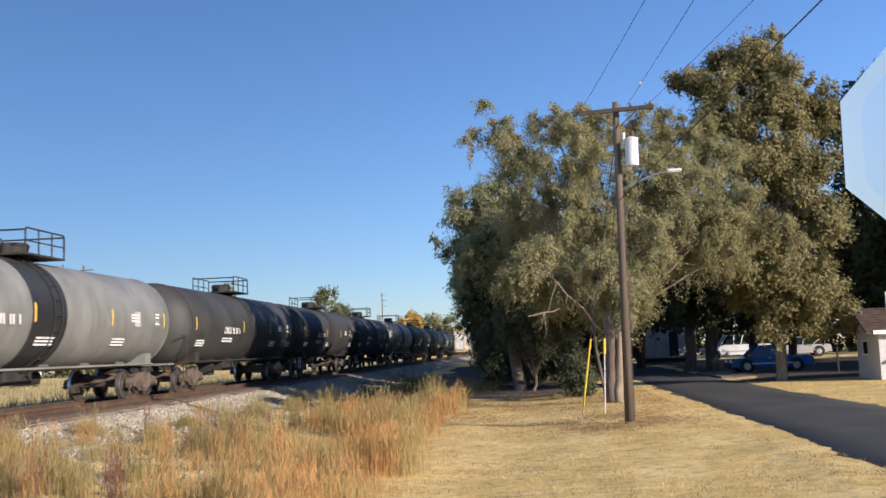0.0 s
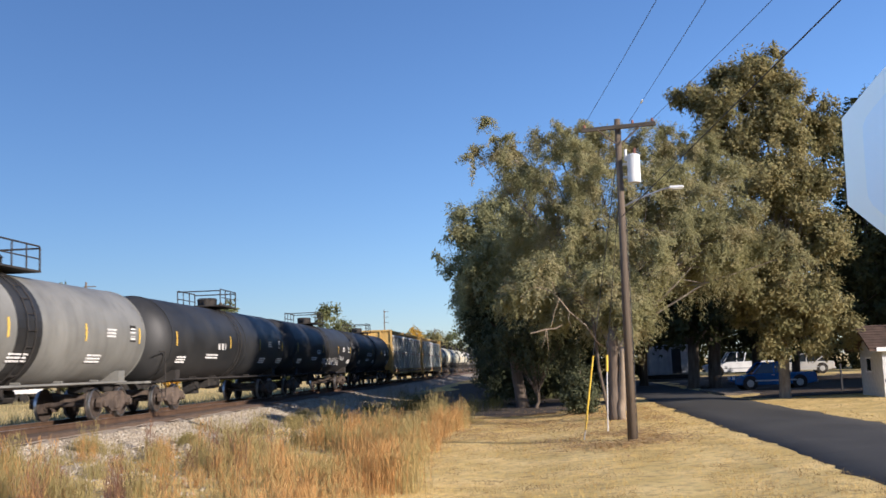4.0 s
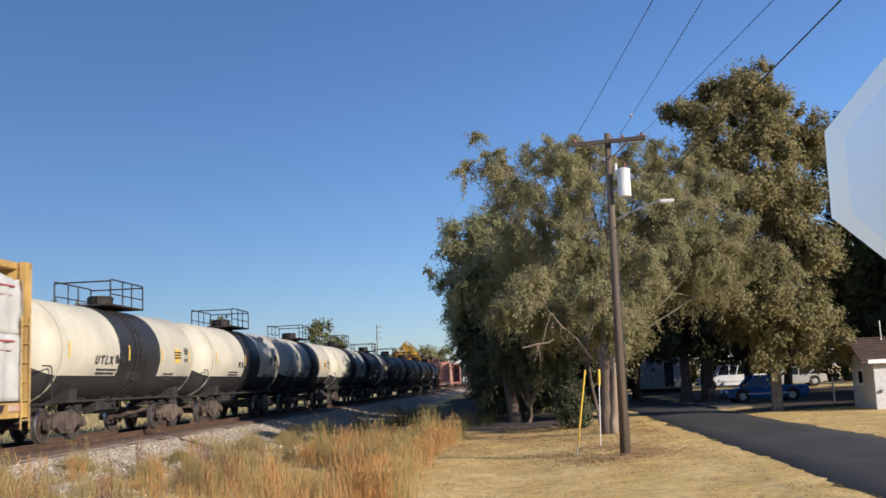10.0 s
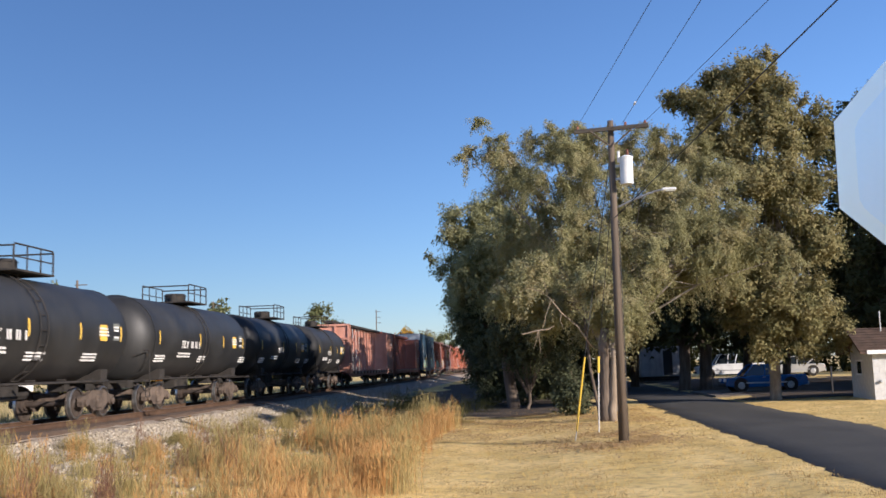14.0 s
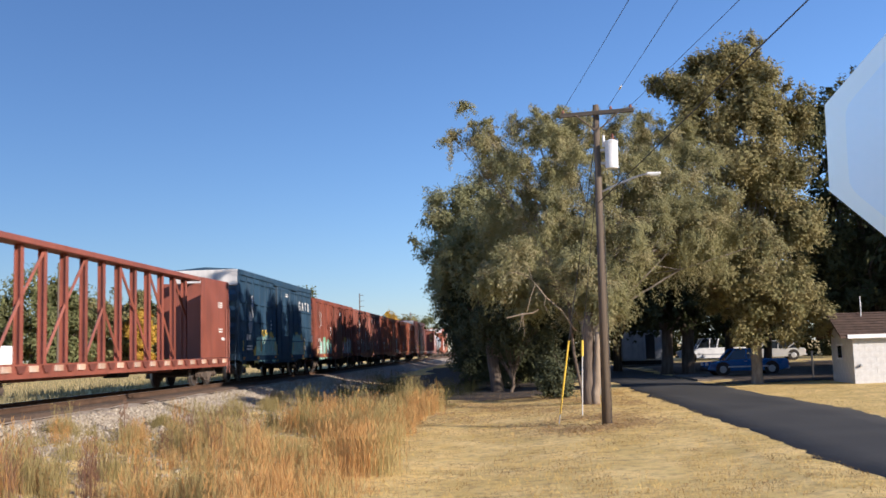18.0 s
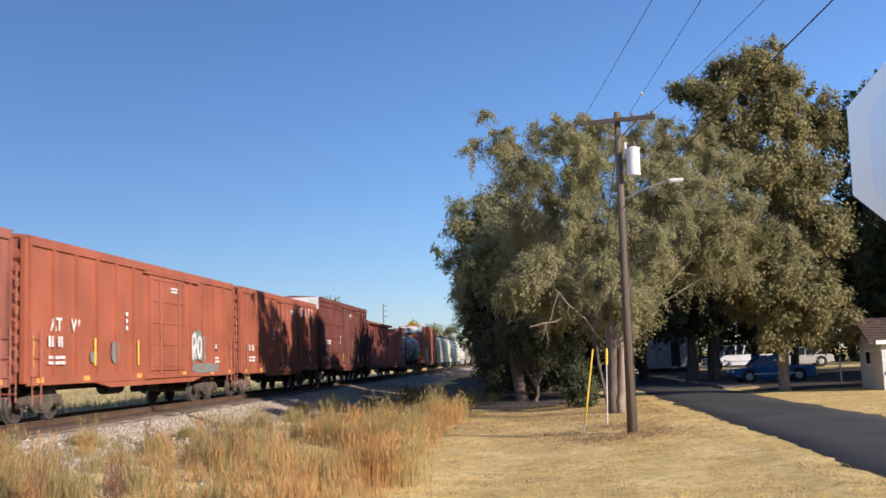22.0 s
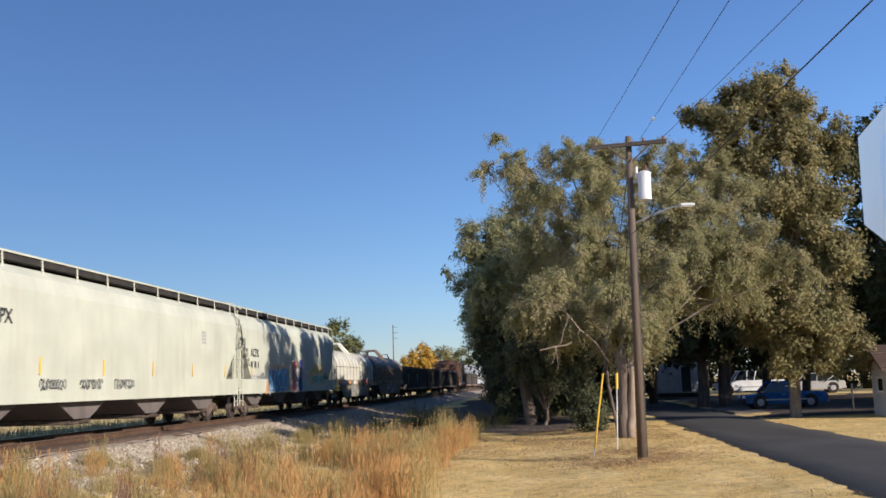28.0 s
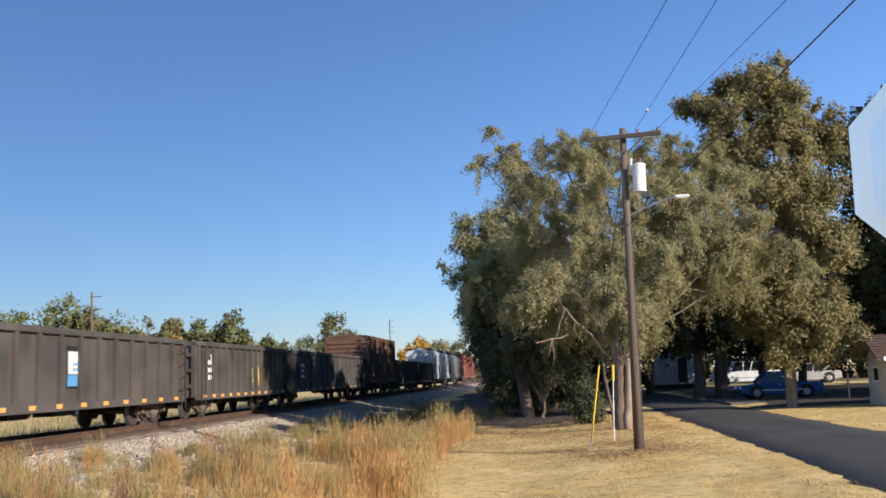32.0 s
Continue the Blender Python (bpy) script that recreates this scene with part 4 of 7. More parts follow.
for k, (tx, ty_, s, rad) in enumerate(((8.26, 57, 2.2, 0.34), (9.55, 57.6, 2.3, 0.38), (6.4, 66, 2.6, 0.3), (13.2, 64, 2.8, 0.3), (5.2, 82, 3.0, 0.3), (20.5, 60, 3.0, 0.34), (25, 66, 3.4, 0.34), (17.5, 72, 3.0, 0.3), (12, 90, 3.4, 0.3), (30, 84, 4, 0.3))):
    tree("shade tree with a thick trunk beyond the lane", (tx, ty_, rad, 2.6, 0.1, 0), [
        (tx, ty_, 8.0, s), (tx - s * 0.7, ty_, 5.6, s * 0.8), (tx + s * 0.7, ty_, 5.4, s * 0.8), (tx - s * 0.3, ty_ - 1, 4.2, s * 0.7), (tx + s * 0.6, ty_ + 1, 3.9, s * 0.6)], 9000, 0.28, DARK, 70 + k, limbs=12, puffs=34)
# Wide low trees, mostly unseen on the far verge, added to shade the drive.
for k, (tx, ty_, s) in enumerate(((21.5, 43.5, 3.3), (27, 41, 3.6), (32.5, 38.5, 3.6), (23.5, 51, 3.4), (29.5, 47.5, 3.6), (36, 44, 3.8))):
    tree("broad tree with low boughs, added for shade on the far verge", (tx, ty_, 0.3, 2.2, 0.1, 0), [
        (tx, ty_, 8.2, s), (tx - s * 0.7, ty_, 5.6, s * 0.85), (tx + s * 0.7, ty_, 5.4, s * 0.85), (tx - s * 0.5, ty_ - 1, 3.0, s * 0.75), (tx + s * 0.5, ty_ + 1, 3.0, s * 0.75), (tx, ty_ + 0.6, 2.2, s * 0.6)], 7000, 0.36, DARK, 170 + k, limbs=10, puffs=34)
# Brush in the shade at the foot of the row, leaves darkened for it.
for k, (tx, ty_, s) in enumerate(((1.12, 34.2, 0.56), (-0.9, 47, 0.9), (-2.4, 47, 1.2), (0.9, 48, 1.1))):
    tree("leafy green bush at the foot of the trees", (tx, ty_, 0.04, 0.3, 0, 0), [(tx, ty_, 1.25 * s, s * 0.75), (tx + 0.2 * s, ty_, 0.6 * s, s * 0.7), (tx - 0.2 * s, ty_, 2.0 * s, s * 0.5)], 7000, 0.08, LOW_SHADE, 80 + k, "bush", limbs=6)

# The far side of the track: a line of trees, some turning.
FAR = ((-73, 130, 14.2, 5.5, FARLEAF), (-66, 130, 15, 5.5, FARLEAF), (-62, 132, 13.8, 4, FARLEAF), (-67.8, 150, 12.5, 3.4, PALE), (-62.7, 150, 13.2, 3.4, PALE), (-59, 151, 13.6, 3.2, PALE), (-56.8, 146, 10.4, 2.1, GOLD), (-58.2, 149, 13.2, 2.6, PALE), (-54.4, 150, 11.5, 4, FARLEAF), (-48.5, 150, 13.4, 4.4, FARLEAF),
       (-45.5, 155, 9.6, 3.8, FARLEAF), (-43.8, 200, 15.2, 5.4, FARLEAF), (-57, 215, 10.5, 6, FARLEAF), (-33.7, 250, 12.4, 4.6, GOLD))
FARTHER = ((-37.9, 330, 13.5, 7, PALE), (-31, 340, 13, 7, FARLEAF), (-24, 380, 12, 8, FARLEAF), (-86, 135, 15, 7, FARLEAF), (-100, 140, 15, 8, FARLEAF), (-80, 175, 13, 8, FARLEAF), (-115, 150, 15, 9, FARLEAF), (-72, 240, 12, 8, FARLEAF))
for k, (tx, ty_, h, s, m) in enumerate(FAR + FARTHER):
    tree("distant tree beyond the railway" if m is not GOLD else "distant tree in golden autumn colour", (tx, ty_, 0.25, h * 0.3, 0, 0), [
        (tx, ty_, h * 0.76, s * 0.55), (tx - s * 0.5, ty_, h * 0.58, s * 0.48), (tx + s * 0.5, ty_, h * 0.56, s * 0.5), (tx, ty_, h * 0.38, s * 0.7), (tx + s * 0.2, ty_, h * 0.2, s * 0.6)],
        9500, 0.46, m, 100 + k, limbs=8, puffs=20, fluff=0.55)


# ---- the utility pole ----
def power_wire(name, a, b, r, sag, label):
    a, b = Vector(a), Vector(b)
    pts = [(tuple(a.lerp(b, k / 24) - Vector((0, 0, sag * 4 * (k / 24) * (1 - k / 24)))), r) for k in range(25)]
    vs, fs = limb_mesh([pts], 5)
    data = bpy.data.meshes.new(name)
    data.from_pydata(vs, [], fs)
    return tagged(part(name, data, BLACKWIRE, None, label), category="wire", group="wires over the lawn")


PORCELAIN = surf("porcelain", (0.20, 0.08, 0.05), (0.28, 0.12, 0.07), 4, 0.25, bump=0)
PX, PY = 1.87, 22.42
LEAN = 0.07 / 7.0
pole = thing("utility_pole", "brown wooden utility pole with a crossarm, transformer and street lamp", "utility pole", "", "", (PX, PY, -0.05))


def on_pole(z, dx=0.0, dy=0.0):
    return (LEAN * z + dx, dy, z)


part("shaft", rod(B(), on_pole(-0.3), on_pole(7.28), 0.109, 16, 0.068), POLEWOOD, pole, smooth=True)
ARM = Vector((1.58, -0.22, 0.02)).normalized()
top = Vector(on_pole(7.06, 0, -0.16))
bm = B()
m = Matrix.Translation(top) @ ARM.to_track_quat("X", "Z").to_matrix().to_4x4()
bmesh.ops.create_cube(bm, size=1, matrix=m @ Matrix.Diagonal((1.66, 0.085, 0.085, 1)))
part("crossarm", bm, ARMWOOD, pole)
for s in (-1, 1):
    bm = B()
    pipe(bm, [top + ARM * 0.48 * s - Vector((0, 0.06, 0.03)), Vector(on_pole(6.68, 0.06 * s, -0.14))], 0.017, 6)
    part("brace", bm, POLEWOOD, pole)
for k in (-0.76, 0.32, 0.76):
    bm = B()
    p = top + ARM * k
    rod(bm, p, p + Vector((0, 0, 0.11)), 0.015, 8)
    for j in range(3):
        rod(bm, p + Vector((0, 0, 0.06 + 0.024 * j)), p + Vector((0, 0, 0.08 + 0.024 * j)), 0.034 - 0.005 * j, 12)
    part("insulator", bm, PORCELAIN, pole, "dark porcelain insulator")
can = part("transformer", rod(B(), on_pole(5.76, 0.30, -0.2), on_pole(6.34, 0.30, -0.2), 0.145, 24), CANPAINT, pole, "light grey transformer can", smooth=False)
bm = B()
rod(bm, on_pole(6.34, 0.30, -0.2), on_pole(6.38, 0.30, -0.2), 0.155, 24), rod(bm, on_pole(6.38, 0.30, -0.2), on_pole(6.42, 0.30, -0.2), 0.155, 24, 0.06)
part("lid", bm, CANPAINT, can)
bm = B()
for k in range(4):
    rod(bm, on_pole(6.40 + k * 0.04, 0.33, -0.2), on_pole(6.43 + k * 0.04, 0.33, -0.2), 0.04 - 0.004 * k, 10)
part("bushing", bm, PORCELAIN, can, "brown porcelain bushing")
bm = B()
rod(bm, on_pole(6.26, 0.13, -0.22), on_pole(6.52, 0.13, -0.22), 0.03, 10)
part("arrester", bm, CANPAINT, can)
bm = B()
repeat("bracket", box(bm, 0, 0, 0, 0.14, 0.1, 0.05), GALV, can, [on_pole(6.20, 0.13, -0.12), on_pole(5.90, 0.13, -0.12)])
lamp_arm = part("lamp_arm", pipe(B(), [on_pole(5.27, 0.08, 0), on_pole(5.36, 0.30, -0.12), on_pole(5.46, 0.60, -0.26), on_pole(5.535, 0.88, -0.38), on_pole(5.555, 1.04, -0.46)], 0.021, 8), GALV, pole, "thin galvanised lamp arm")
bm = B()
box(bm, *on_pole(5.55, 1.17, -0.50), 0.32, 0.15, 0.065, 0.022)
part("lamp_head", bm, CANPAINT, lamp_arm, "pale grey street lamp head")
part("lens", box(B(), *on_pole(5.508, 1.19, -0.50), 0.2, 0.11, 0.02, 0.008), glass("lamp_lens", (0.5, 0.5, 0.45)), lamp_arm)
part("ground_wire", rod(B(), on_pole(0.0, 0.11, -0.08), on_pole(5.0, 0.095, -0.07), 0.008, 5), BLACKWIRE, pole)

guy = thing("guy_wire", "guy wires with a yellow plastic guard anchored in the lawn", "guy wire", "", "", (0.86, 23.5, -0.12))
part("anchor_rod", rod(B(), (-0.02, 0, 0), (0.05, -0.04, 0.4), 0.014, 6), GALV, guy)
part("guard", rod(B(), (0.03, -0.02, 0.3), (0.285, -0.37, 2.0), 0.021, 10), YELLOW, guy, "bright yellow guy guard")
part("strand", pipe(B(), [(0.0, 0, 0.1), (0.32, -0.42, 2.25), (PX - 0.9 + LEAN * 6.6, PY - 23.5, 6.55)], 0.008, 5), BLACKWIRE, guy)
guy2 = thing("guy_wire", "slack guy wire with a short white guard beside the stump", "guy wire", "", "", (1.52, 25.4, -0.1))
part("guard", rod(B(), (0, 0, 0.1), (0.06, -0.2, 1.95), 0.014, 10), WHITEPLASTIC, guy2, "white guard with a yellow cap")
part("cap", rod(B(), (0.05, -0.17, 1.6), (0.062, -0.205, 2.0), 0.032, 10), YELLOW, guy2)
part("strand", pipe(B(), [(0.06, -0.2, 1.95), (PX - 1.52 + LEAN * 6, PY - 25.4, 5.9)], 0.008, 5), BLACKWIRE, guy2)

# Trunks beside the pole: one dark and leaning, one paler and shorter beside it.
for name, label, a, b, r1, r2, m in (("dead_tree", "dark dead trunk with rough bark beside the guy wire", (2.02, 29.6, -0.2), (2.08, 29.75, 2.75), 0.22, 0.13, BARK), ("tree_stump", "pale bare leaning trunk without bark", (2.18, 29.45, -0.2), (2.33, 29.6, 2.15), 0.14, 0.10, DEADWOOD)):
    bm = rod(B(), a, b, r1, 12, r2)
    bmesh.ops.subdivide_edges(bm, edges=[e for e in bm.edges if abs(e.verts[0].co.z - e.verts[1].co.z) > 1], cuts=7)
    for v in bm.verts:
        v.co += Vector((noise.noise(v.co * 1.7), noise.noise(v.co * 1.7 + Vector((9, 0, 0))), 0)) * 0.09
    tagged(part(name, bm, m, None, label, smooth=True), category="tree trunk")

# A pale dead bough that reaches out of the dark trunk, its hanging twigs, and the broken piece caught in it.
bough = thing("dead_bough", "pale bare dead bough with hanging twigs and a broken piece", "branch", "", "", (2.05, 29.7, 2.05))
for name, line in (("limb", ((0, 0, 0, 0.055), (-0.40, -0.06, 0.20, 0.05), (-0.76, -0.14, 0.77, 0.042), (-1.22, -0.1, 1.19, 0.036), (-1.50, -0.06, 1.59, 0.03), (-1.75, 0.05, 1.84, 0.022), (-2.1, 0.2, 2.0, 0.012))),
                   ("twig", ((-1.50, -0.06, 1.60, 0.026), (-1.66, -0.12, 1.2, 0.02), (-1.78, -0.14, 0.78, 0.016), (-1.90, -0.12, 0.66, 0.012))),
                   ("twig", ((-1.20, -0.1, 1.20, 0.024), (-1.27, -0.16, 0.98, 0.018), (-1.18, -0.2, 0.72, 0.01))),
                   ("twig", ((0, 0, 0.72, 0.03), (-0.28, -0.05, 0.98, 0.026), (-0.50, -0.1, 1.22, 0.022), (-0.84, -0.1, 1.62, 0.018), (-1.22, -0.08, 1.92, 0.01))),
                   ("twig", ((-0.42, -0.06, 1.12, 0.02), (-0.46, -0.12, 0.86, 0.016), (-0.34, -0.14, 0.66, 0.009))),
                   ("twig", ((-1.75, 0.05, 1.84, 0.016), (-2.05, -0.1, 1.94, 0.014), (-2.30, -0.2, 1.95, 0.011), (-2.66, -0.22, 1.66, 0.006))),
                   ("twig", ((-1.6, -0.02, 1.70, 0.018), (-1.7, -0.15, 2.12, 0.014), (-2.0, -0.2, 2.24, 0.008))),
                   ("broken_piece", ((-1.44, -0.2, 0.82, 0.02), (-1.62, -0.18, 0.72, 0.045), (-1.96, -0.16, 0.69, 0.05), (-2.22, -0.14, 0.63, 0.04), (-2.40, -0.12, 0.60, 0.045))),
                   ("twig", ((-1.94, -0.16, 0.68, 0.022), (-1.98, -0.18, 0.42, 0.017), (-2.07, -0.18, 0.18, 0.01))),
                   ("twig", ((-1.92, -0.16, 0.68, 0.022), (-1.90, -0.18, 0.34, 0.017), (-1.88, -0.18, 0.06, 0.012)))):
    vs, fs = limb_mesh([[(q[:3], q[3] * 0.5) for q in line]])
    data = bpy.data.meshes.new(name)
    data.from_pydata(vs, [], fs)
    part(name, data, DEADWOOD, bough, smooth=True)


# ---- the road sign, seen from behind ----
sign = thing("stop_sign", "octagonal road sign seen from behind on a steel post", "road sign", "", "", (1.454, 3.413, 0))
R8 = 0.381 / math.cos(math.pi / 8)
turn = Matrix.Rotation(radians(-32), 4, "Z")
tilt = turn @ Matrix.Translation((0, 0, 2.427)) @ Matrix.Rotation(radians(0.7), 4, "Y") @ Matrix.Translation((0, 0, -2.42))
bm = slab(B(), [(R8 * math.cos(math.pi / 8 + k * math.pi / 4), 2.42 + R8 * math.sin(math.pi / 8 + k * math.pi / 4)) for k in range(8)], "y", 0, 0.003)
bm.transform(tilt)
part("panel", bm, ALU, sign, "bare aluminium back of the panel")
around = [2 * math.pi * k / 72 for k in range(72)]
reach = [0.36 / sum(abs(math.cos(a - q * math.pi / 4)) ** 34 for q in range(8)) ** (1 / 34) for a in around]
bm = slab(B(), [(0.042 + d * math.cos(a), 2.41 + d * math.sin(a)) for a, d in zip(around, reach)], "y", -0.006, -0.001)
bm.transform(tilt)
part("backing_sheet", bm, surf("backing_sheet", (0.78, 0.90, 0.91), (0.82, 0.92, 0.93), 2.5, 0.32, 0.6, bump=0.02, grainy=0.08), sign, "second sheet riveted to the back")
bm = B()
slab(bm, [(-0.04, 0.03), (-0.02, 0.0), (0.02, 0.0), (0.04, 0.03), (0.03, 0.034), (0.016, 0.006), (-0.016, 0.006), (-0.03, 0.034)], "z", -0.1, 2.9)
bmesh.ops.translate(bm, verts=bm.verts, vec=(0, -0.04, 0))
bm.transform(turn)
part("post", bm, GALV, sign, "galvanised steel post")
for z in (2.2, 2.7):
    bm = rod(B(), (0, -0.05, z), (0, 0.01, z), 0.008, 6)
    bm.transform(turn)
    part("bolt", bm, GALV, sign)

# Wires run on over the camera to a pole out of sight behind.
power_wire("power_line", (1.17, 22.5, 7.12), (5.2, -22, 7.4), 0.0055, 0.30, "thin bare overhead power wire")
middle_wire = power_wire("power_line", (2.2, 22.35, 7.14), (4.8, -22, 7.4), 0.0055, 0.30, "thin bare overhead power wire")
part("splice", rod(B(), (2.30, 20.6, 7.11), (2.312, 20.4, 7.108), 0.022, 8), WHITEPLASTIC, middle_wire, "small white splice sleeve")
power_wire("power_line", (2.7, 22.3, 7.14), (8.3, -22, 7.4), 0.0055, 0.30, "thin bare overhead power wire")
power_wire("service_cable", (1.9, 22.4, 4.96), (10.8, -22, 10.07), 0.010, 0.0, "thick black overhead service cable")


# ---- across the lane: shed, parked vehicles and what stands behind them ----
BRICK = surf("painted_block", (0.50, 0.50, 0.485), (0.62, 0.61, 0.58), 2.2, 0.8, bump=0.3, fine=22, dirt=(0.26, 0.24, 0.21), dirt_amount=0.6, dirt_size=0.6, dirt_flat=1.6)
SHINGLE = surf("brown_shingle", (0.070, 0.046, 0.034), (0.115, 0.074, 0.054), 3, 0.95, bump=0.5, fine=25)
TRIM = surf("white_trim", (0.72, 0.71, 0.68), (0.80, 0.79, 0.76), 3, 0.5, bump=0.05)
WINDOW = glass("dark_window")
shed = thing("shed", "small white-painted block shed with a brown shingle roof", "shed", "", "", (12.1, 37.2, 0.05))
SL, SD, SH = 4.6, 2.5, 1.86
bm = B()
for x0, y0, sx, sy in ((SL / 2, 0.07, SL, 0.14), (SL / 2, SD - 0.07, SL, 0.14), (0.07, SD / 2, 0.14, SD - 0.28), (SL - 0.07, SD / 2, 0.14, SD - 0.28)):
    box(bm, x0, y0, SH / 2, sx, sy, SH)
for x0 in (0.0, SL - 0.14):
    slab(bm, [(0, SH), (SD, SH), (SD / 2, SH + 0.68)], "x", x0, x0 + 0.14)
part("wall", bm, BRICK, shed)
for y0, y1 in ((-0.28, SD / 2), (SD + 0.28, SD / 2)):
    lo = SH - 0.16
    bm = B()
    slab(bm, [(y0, lo), (y1, SH + 0.72), (y1, SH + 0.80), (y0, lo + 0.08)], "x", -0.5, SL + 0.25)
    roof = part("roof", bm, SHINGLE, shed, "brown shingle roof slope")
    for k in range(9):
        f = (k + 0.5) / 9
        bm = box(B(), SL / 2 - 0.125, y0 + (y1 - y0) * f, lo + 0.084 + (SH + 0.72 - lo) * f, SL + 0.75, 0.15, 0.010)
        part("shingle_course", bm, SHINGLE, roof)
part("fascia", box(B(), SL / 2, -0.30, SH - 0.10, SL + 0.52, 0.03, 0.14), TRIM, shed, "white fascia board")
win = part("window", box(B(), -0.012, 1.5, 1.2, 0.02, 0.40, 0.46), WINDOW, shed, "small dark window")
repeat("window_frame", box(B(), -0.03, 1.5, 0, 0.05, 0.54, 0.06), TRIM, win, [(0, 0, 1.46), (0, 0, 0.95)])
blocks = box(B(), 0, -0.001, 0, 0.395, 0.01, 0.20, 0.003)
repeat("block", blocks, BRICK, shed, [(0.2 + 0.4 * j + 0.2 * (k % 2), 0, 0.10 + 0.205 * k) for k in range(8) for j in range(11)])
blocks = box(B(), -0.001, 0, 0, 0.01, 0.395, 0.20, 0.003)
repeat("block", blocks, BRICK, shed, [(0, 0.2 + 0.4 * j + 0.2 * (k % 2), 0.10 + 0.205 * k) for k in range(8) for j in range(6 - k % 2) if not (k in (4, 5, 6) and j in (2, 3, 4))])
part("hose_bib", box(B(), 0.22, -0.06, 0.7, 0.10, 0.12, 0.10, 0.02), GALV, shed)
part("vent_pipe", rod(B(), (0.7, 1.0, SH + 0.4), (0.7, 1.0, SH + 1.4), 0.022, 8), GALV, shed)


def vehicle(name, label, at, turn, L, W, H, paint_mat, shape, wheel=0.34):
    """A parked vehicle. shape: outline of the lower body and of the cabin, as shares of length and height, front at 0."""
    ob = thing(name, label, "car", "vehicles parked beyond the lane", "", at)
    ob.rotation_euler = (0, 0, radians(turn))
    lower, cabin, axles = shape
    bm = slab(B(), [((u - 0.5) * L, v * H) for u, v in lower], "y", -W / 2, W / 2)
    bmesh.ops.bevel(bm, geom=list(bm.edges), offset=0.045, segments=2, affect="EDGES", profile=0.6)
    part("body", bm, paint_mat, ob, smooth=False)
    bm = B()
    a, b = [((u - 0.5) * L, v * H) for u, v in cabin], []
    ring0 = [bm.verts.new((u, -W / 2 + (0.05 if v < 0.72 * H else 0.17), v)) for u, v in a]
    ring1 = [bm.verts.new((u, W / 2 - (0.05 if v < 0.72 * H else 0.17), v)) for u, v in a]
    bm.faces.new(ring0[::-1]), bm.faces.new(ring1)
    for k in range(len(a)):
        j = (k + 1) % len(a)
        bm.faces.new((ring0[k], ring0[j], ring1[j], ring1[k]))
    bmesh.ops.recalc_face_normals(bm, faces=bm.faces)
    part("glasshouse", bm, WINDOW, ob, "dark tinted windows")
    hi = max(v for u, v in cabin)
    roof = [u for u, v in cabin if v > hi - 0.03]
    part("roof", box(B(), ((min(roof) + max(roof)) / 2 - 0.5) * L, 0, hi * H + 0.01, (max(roof) - min(roof)) * L + 0.06, W - 0.30, 0.05, 0.015), paint_mat, ob)
    lows = sorted(cabin)
    for u0, u1 in ((lows[0][0], min(roof)), (max(roof), lows[-1][0]), ((min(roof) + max(roof)) / 2, (min(roof) + max(roof)) / 2 + 0.01)):
        for sd in (-1, 1):
            bm = rod(B(), ((u0 - 0.5) * L, sd * (W / 2 - 0.045), 0.60 * H), ((u1 - 0.5) * L, sd * (W / 2 - 0.155), hi * H), 0.04, 6)
            part("pillar", bm, paint_mat, ob)
    for u in axles:
        for sd in (-1, 1):
            tyre = part("wheel", rod(B(), ((u - 0.5) * L, sd * (W / 2 - 0.2), wheel), ((u - 0.5) * L, sd * (W / 2 + 0.015), wheel), wheel, 22), UNDER, ob, "black tyre")
            part("rim", rod(B(), ((u - 0.5) * L, sd * (W / 2 + 0.005), wheel), ((u - 0.5) * L, sd * (W / 2 + 0.028), wheel), wheel * 0.62, 16, wheel * 0.5), GALV, tyre)
            part("wheel_arch", rod(B(), ((u - 0.5) * L, sd * (W / 2 - 0.3), wheel + 0.02), ((u - 0.5) * L, sd * (W / 2 + 0.006), wheel + 0.02), wheel * 1.18, 22), UNDER, ob)
    for e, m, n in ((0.0, TRIM, "headlight"), (1.0, surf("tail_red", (0.35, 0.02, 0.02), (0.42, 0.03, 0.03), 3, 0.25, bump=0), "taillight")):
        for sd in (-1, 1):
            part(n, box(B(), (e - 0.5) * L * 0.995, sd * (W / 2 - 0.22), 0.44 * H, 0.08, 0.3, 0.14, 0.02), m, ob)
        part("bumper", box(B(), (e - 0.5) * L, 0, 0.26 * H, 0.14, W * 0.96, 0.16, 0.03), GALV if e else UNDER, ob)
    for u in (0.47, 0.66):
        part("door_handle", box(B(), (u - 0.5) * L, -W / 2 - 0.012, 0.53 * H, 0.14, 0.03, 0.03), GALV, ob)
    part("sill_trim", box(B(), 0, -W / 2 - 0.006, 0.33 * H, L * 0.5, 0.02, 0.07), GALV, ob)
    return ob


LOW = [(0.0, 0.22), (0.02, 0.50), (0.26, 0.57), (0.30, 0.60), (0.98, 0.60), (1.0, 0.50), (1.0, 0.24), (0.9, 0.17), (0.1, 0.17)]
EXTENDED = (LOW, [(0.23, 0.58), (0.35, 0.96), (0.38, 0.985), (0.62, 0.985), (0.66, 0.60)], (0.19, 0.79))
LONGCAB = (LOW, [(0.22, 0.58), (0.36, 0.95), (0.40, 0.985), (0.70, 0.985), (0.74, 0.95), (0.88, 0.60)], (0.18, 0.80))
PICKUP = (LOW, [(0.27, 0.58), (0.36, 0.96), (0.39, 0.985), (0.56, 0.985), (0.60, 0.60)], (0.18, 0.80))
BLUE = paint("car_blue", (0.014, 0.10, 0.30), 0.1, GRIME, 0.10, 0.25)
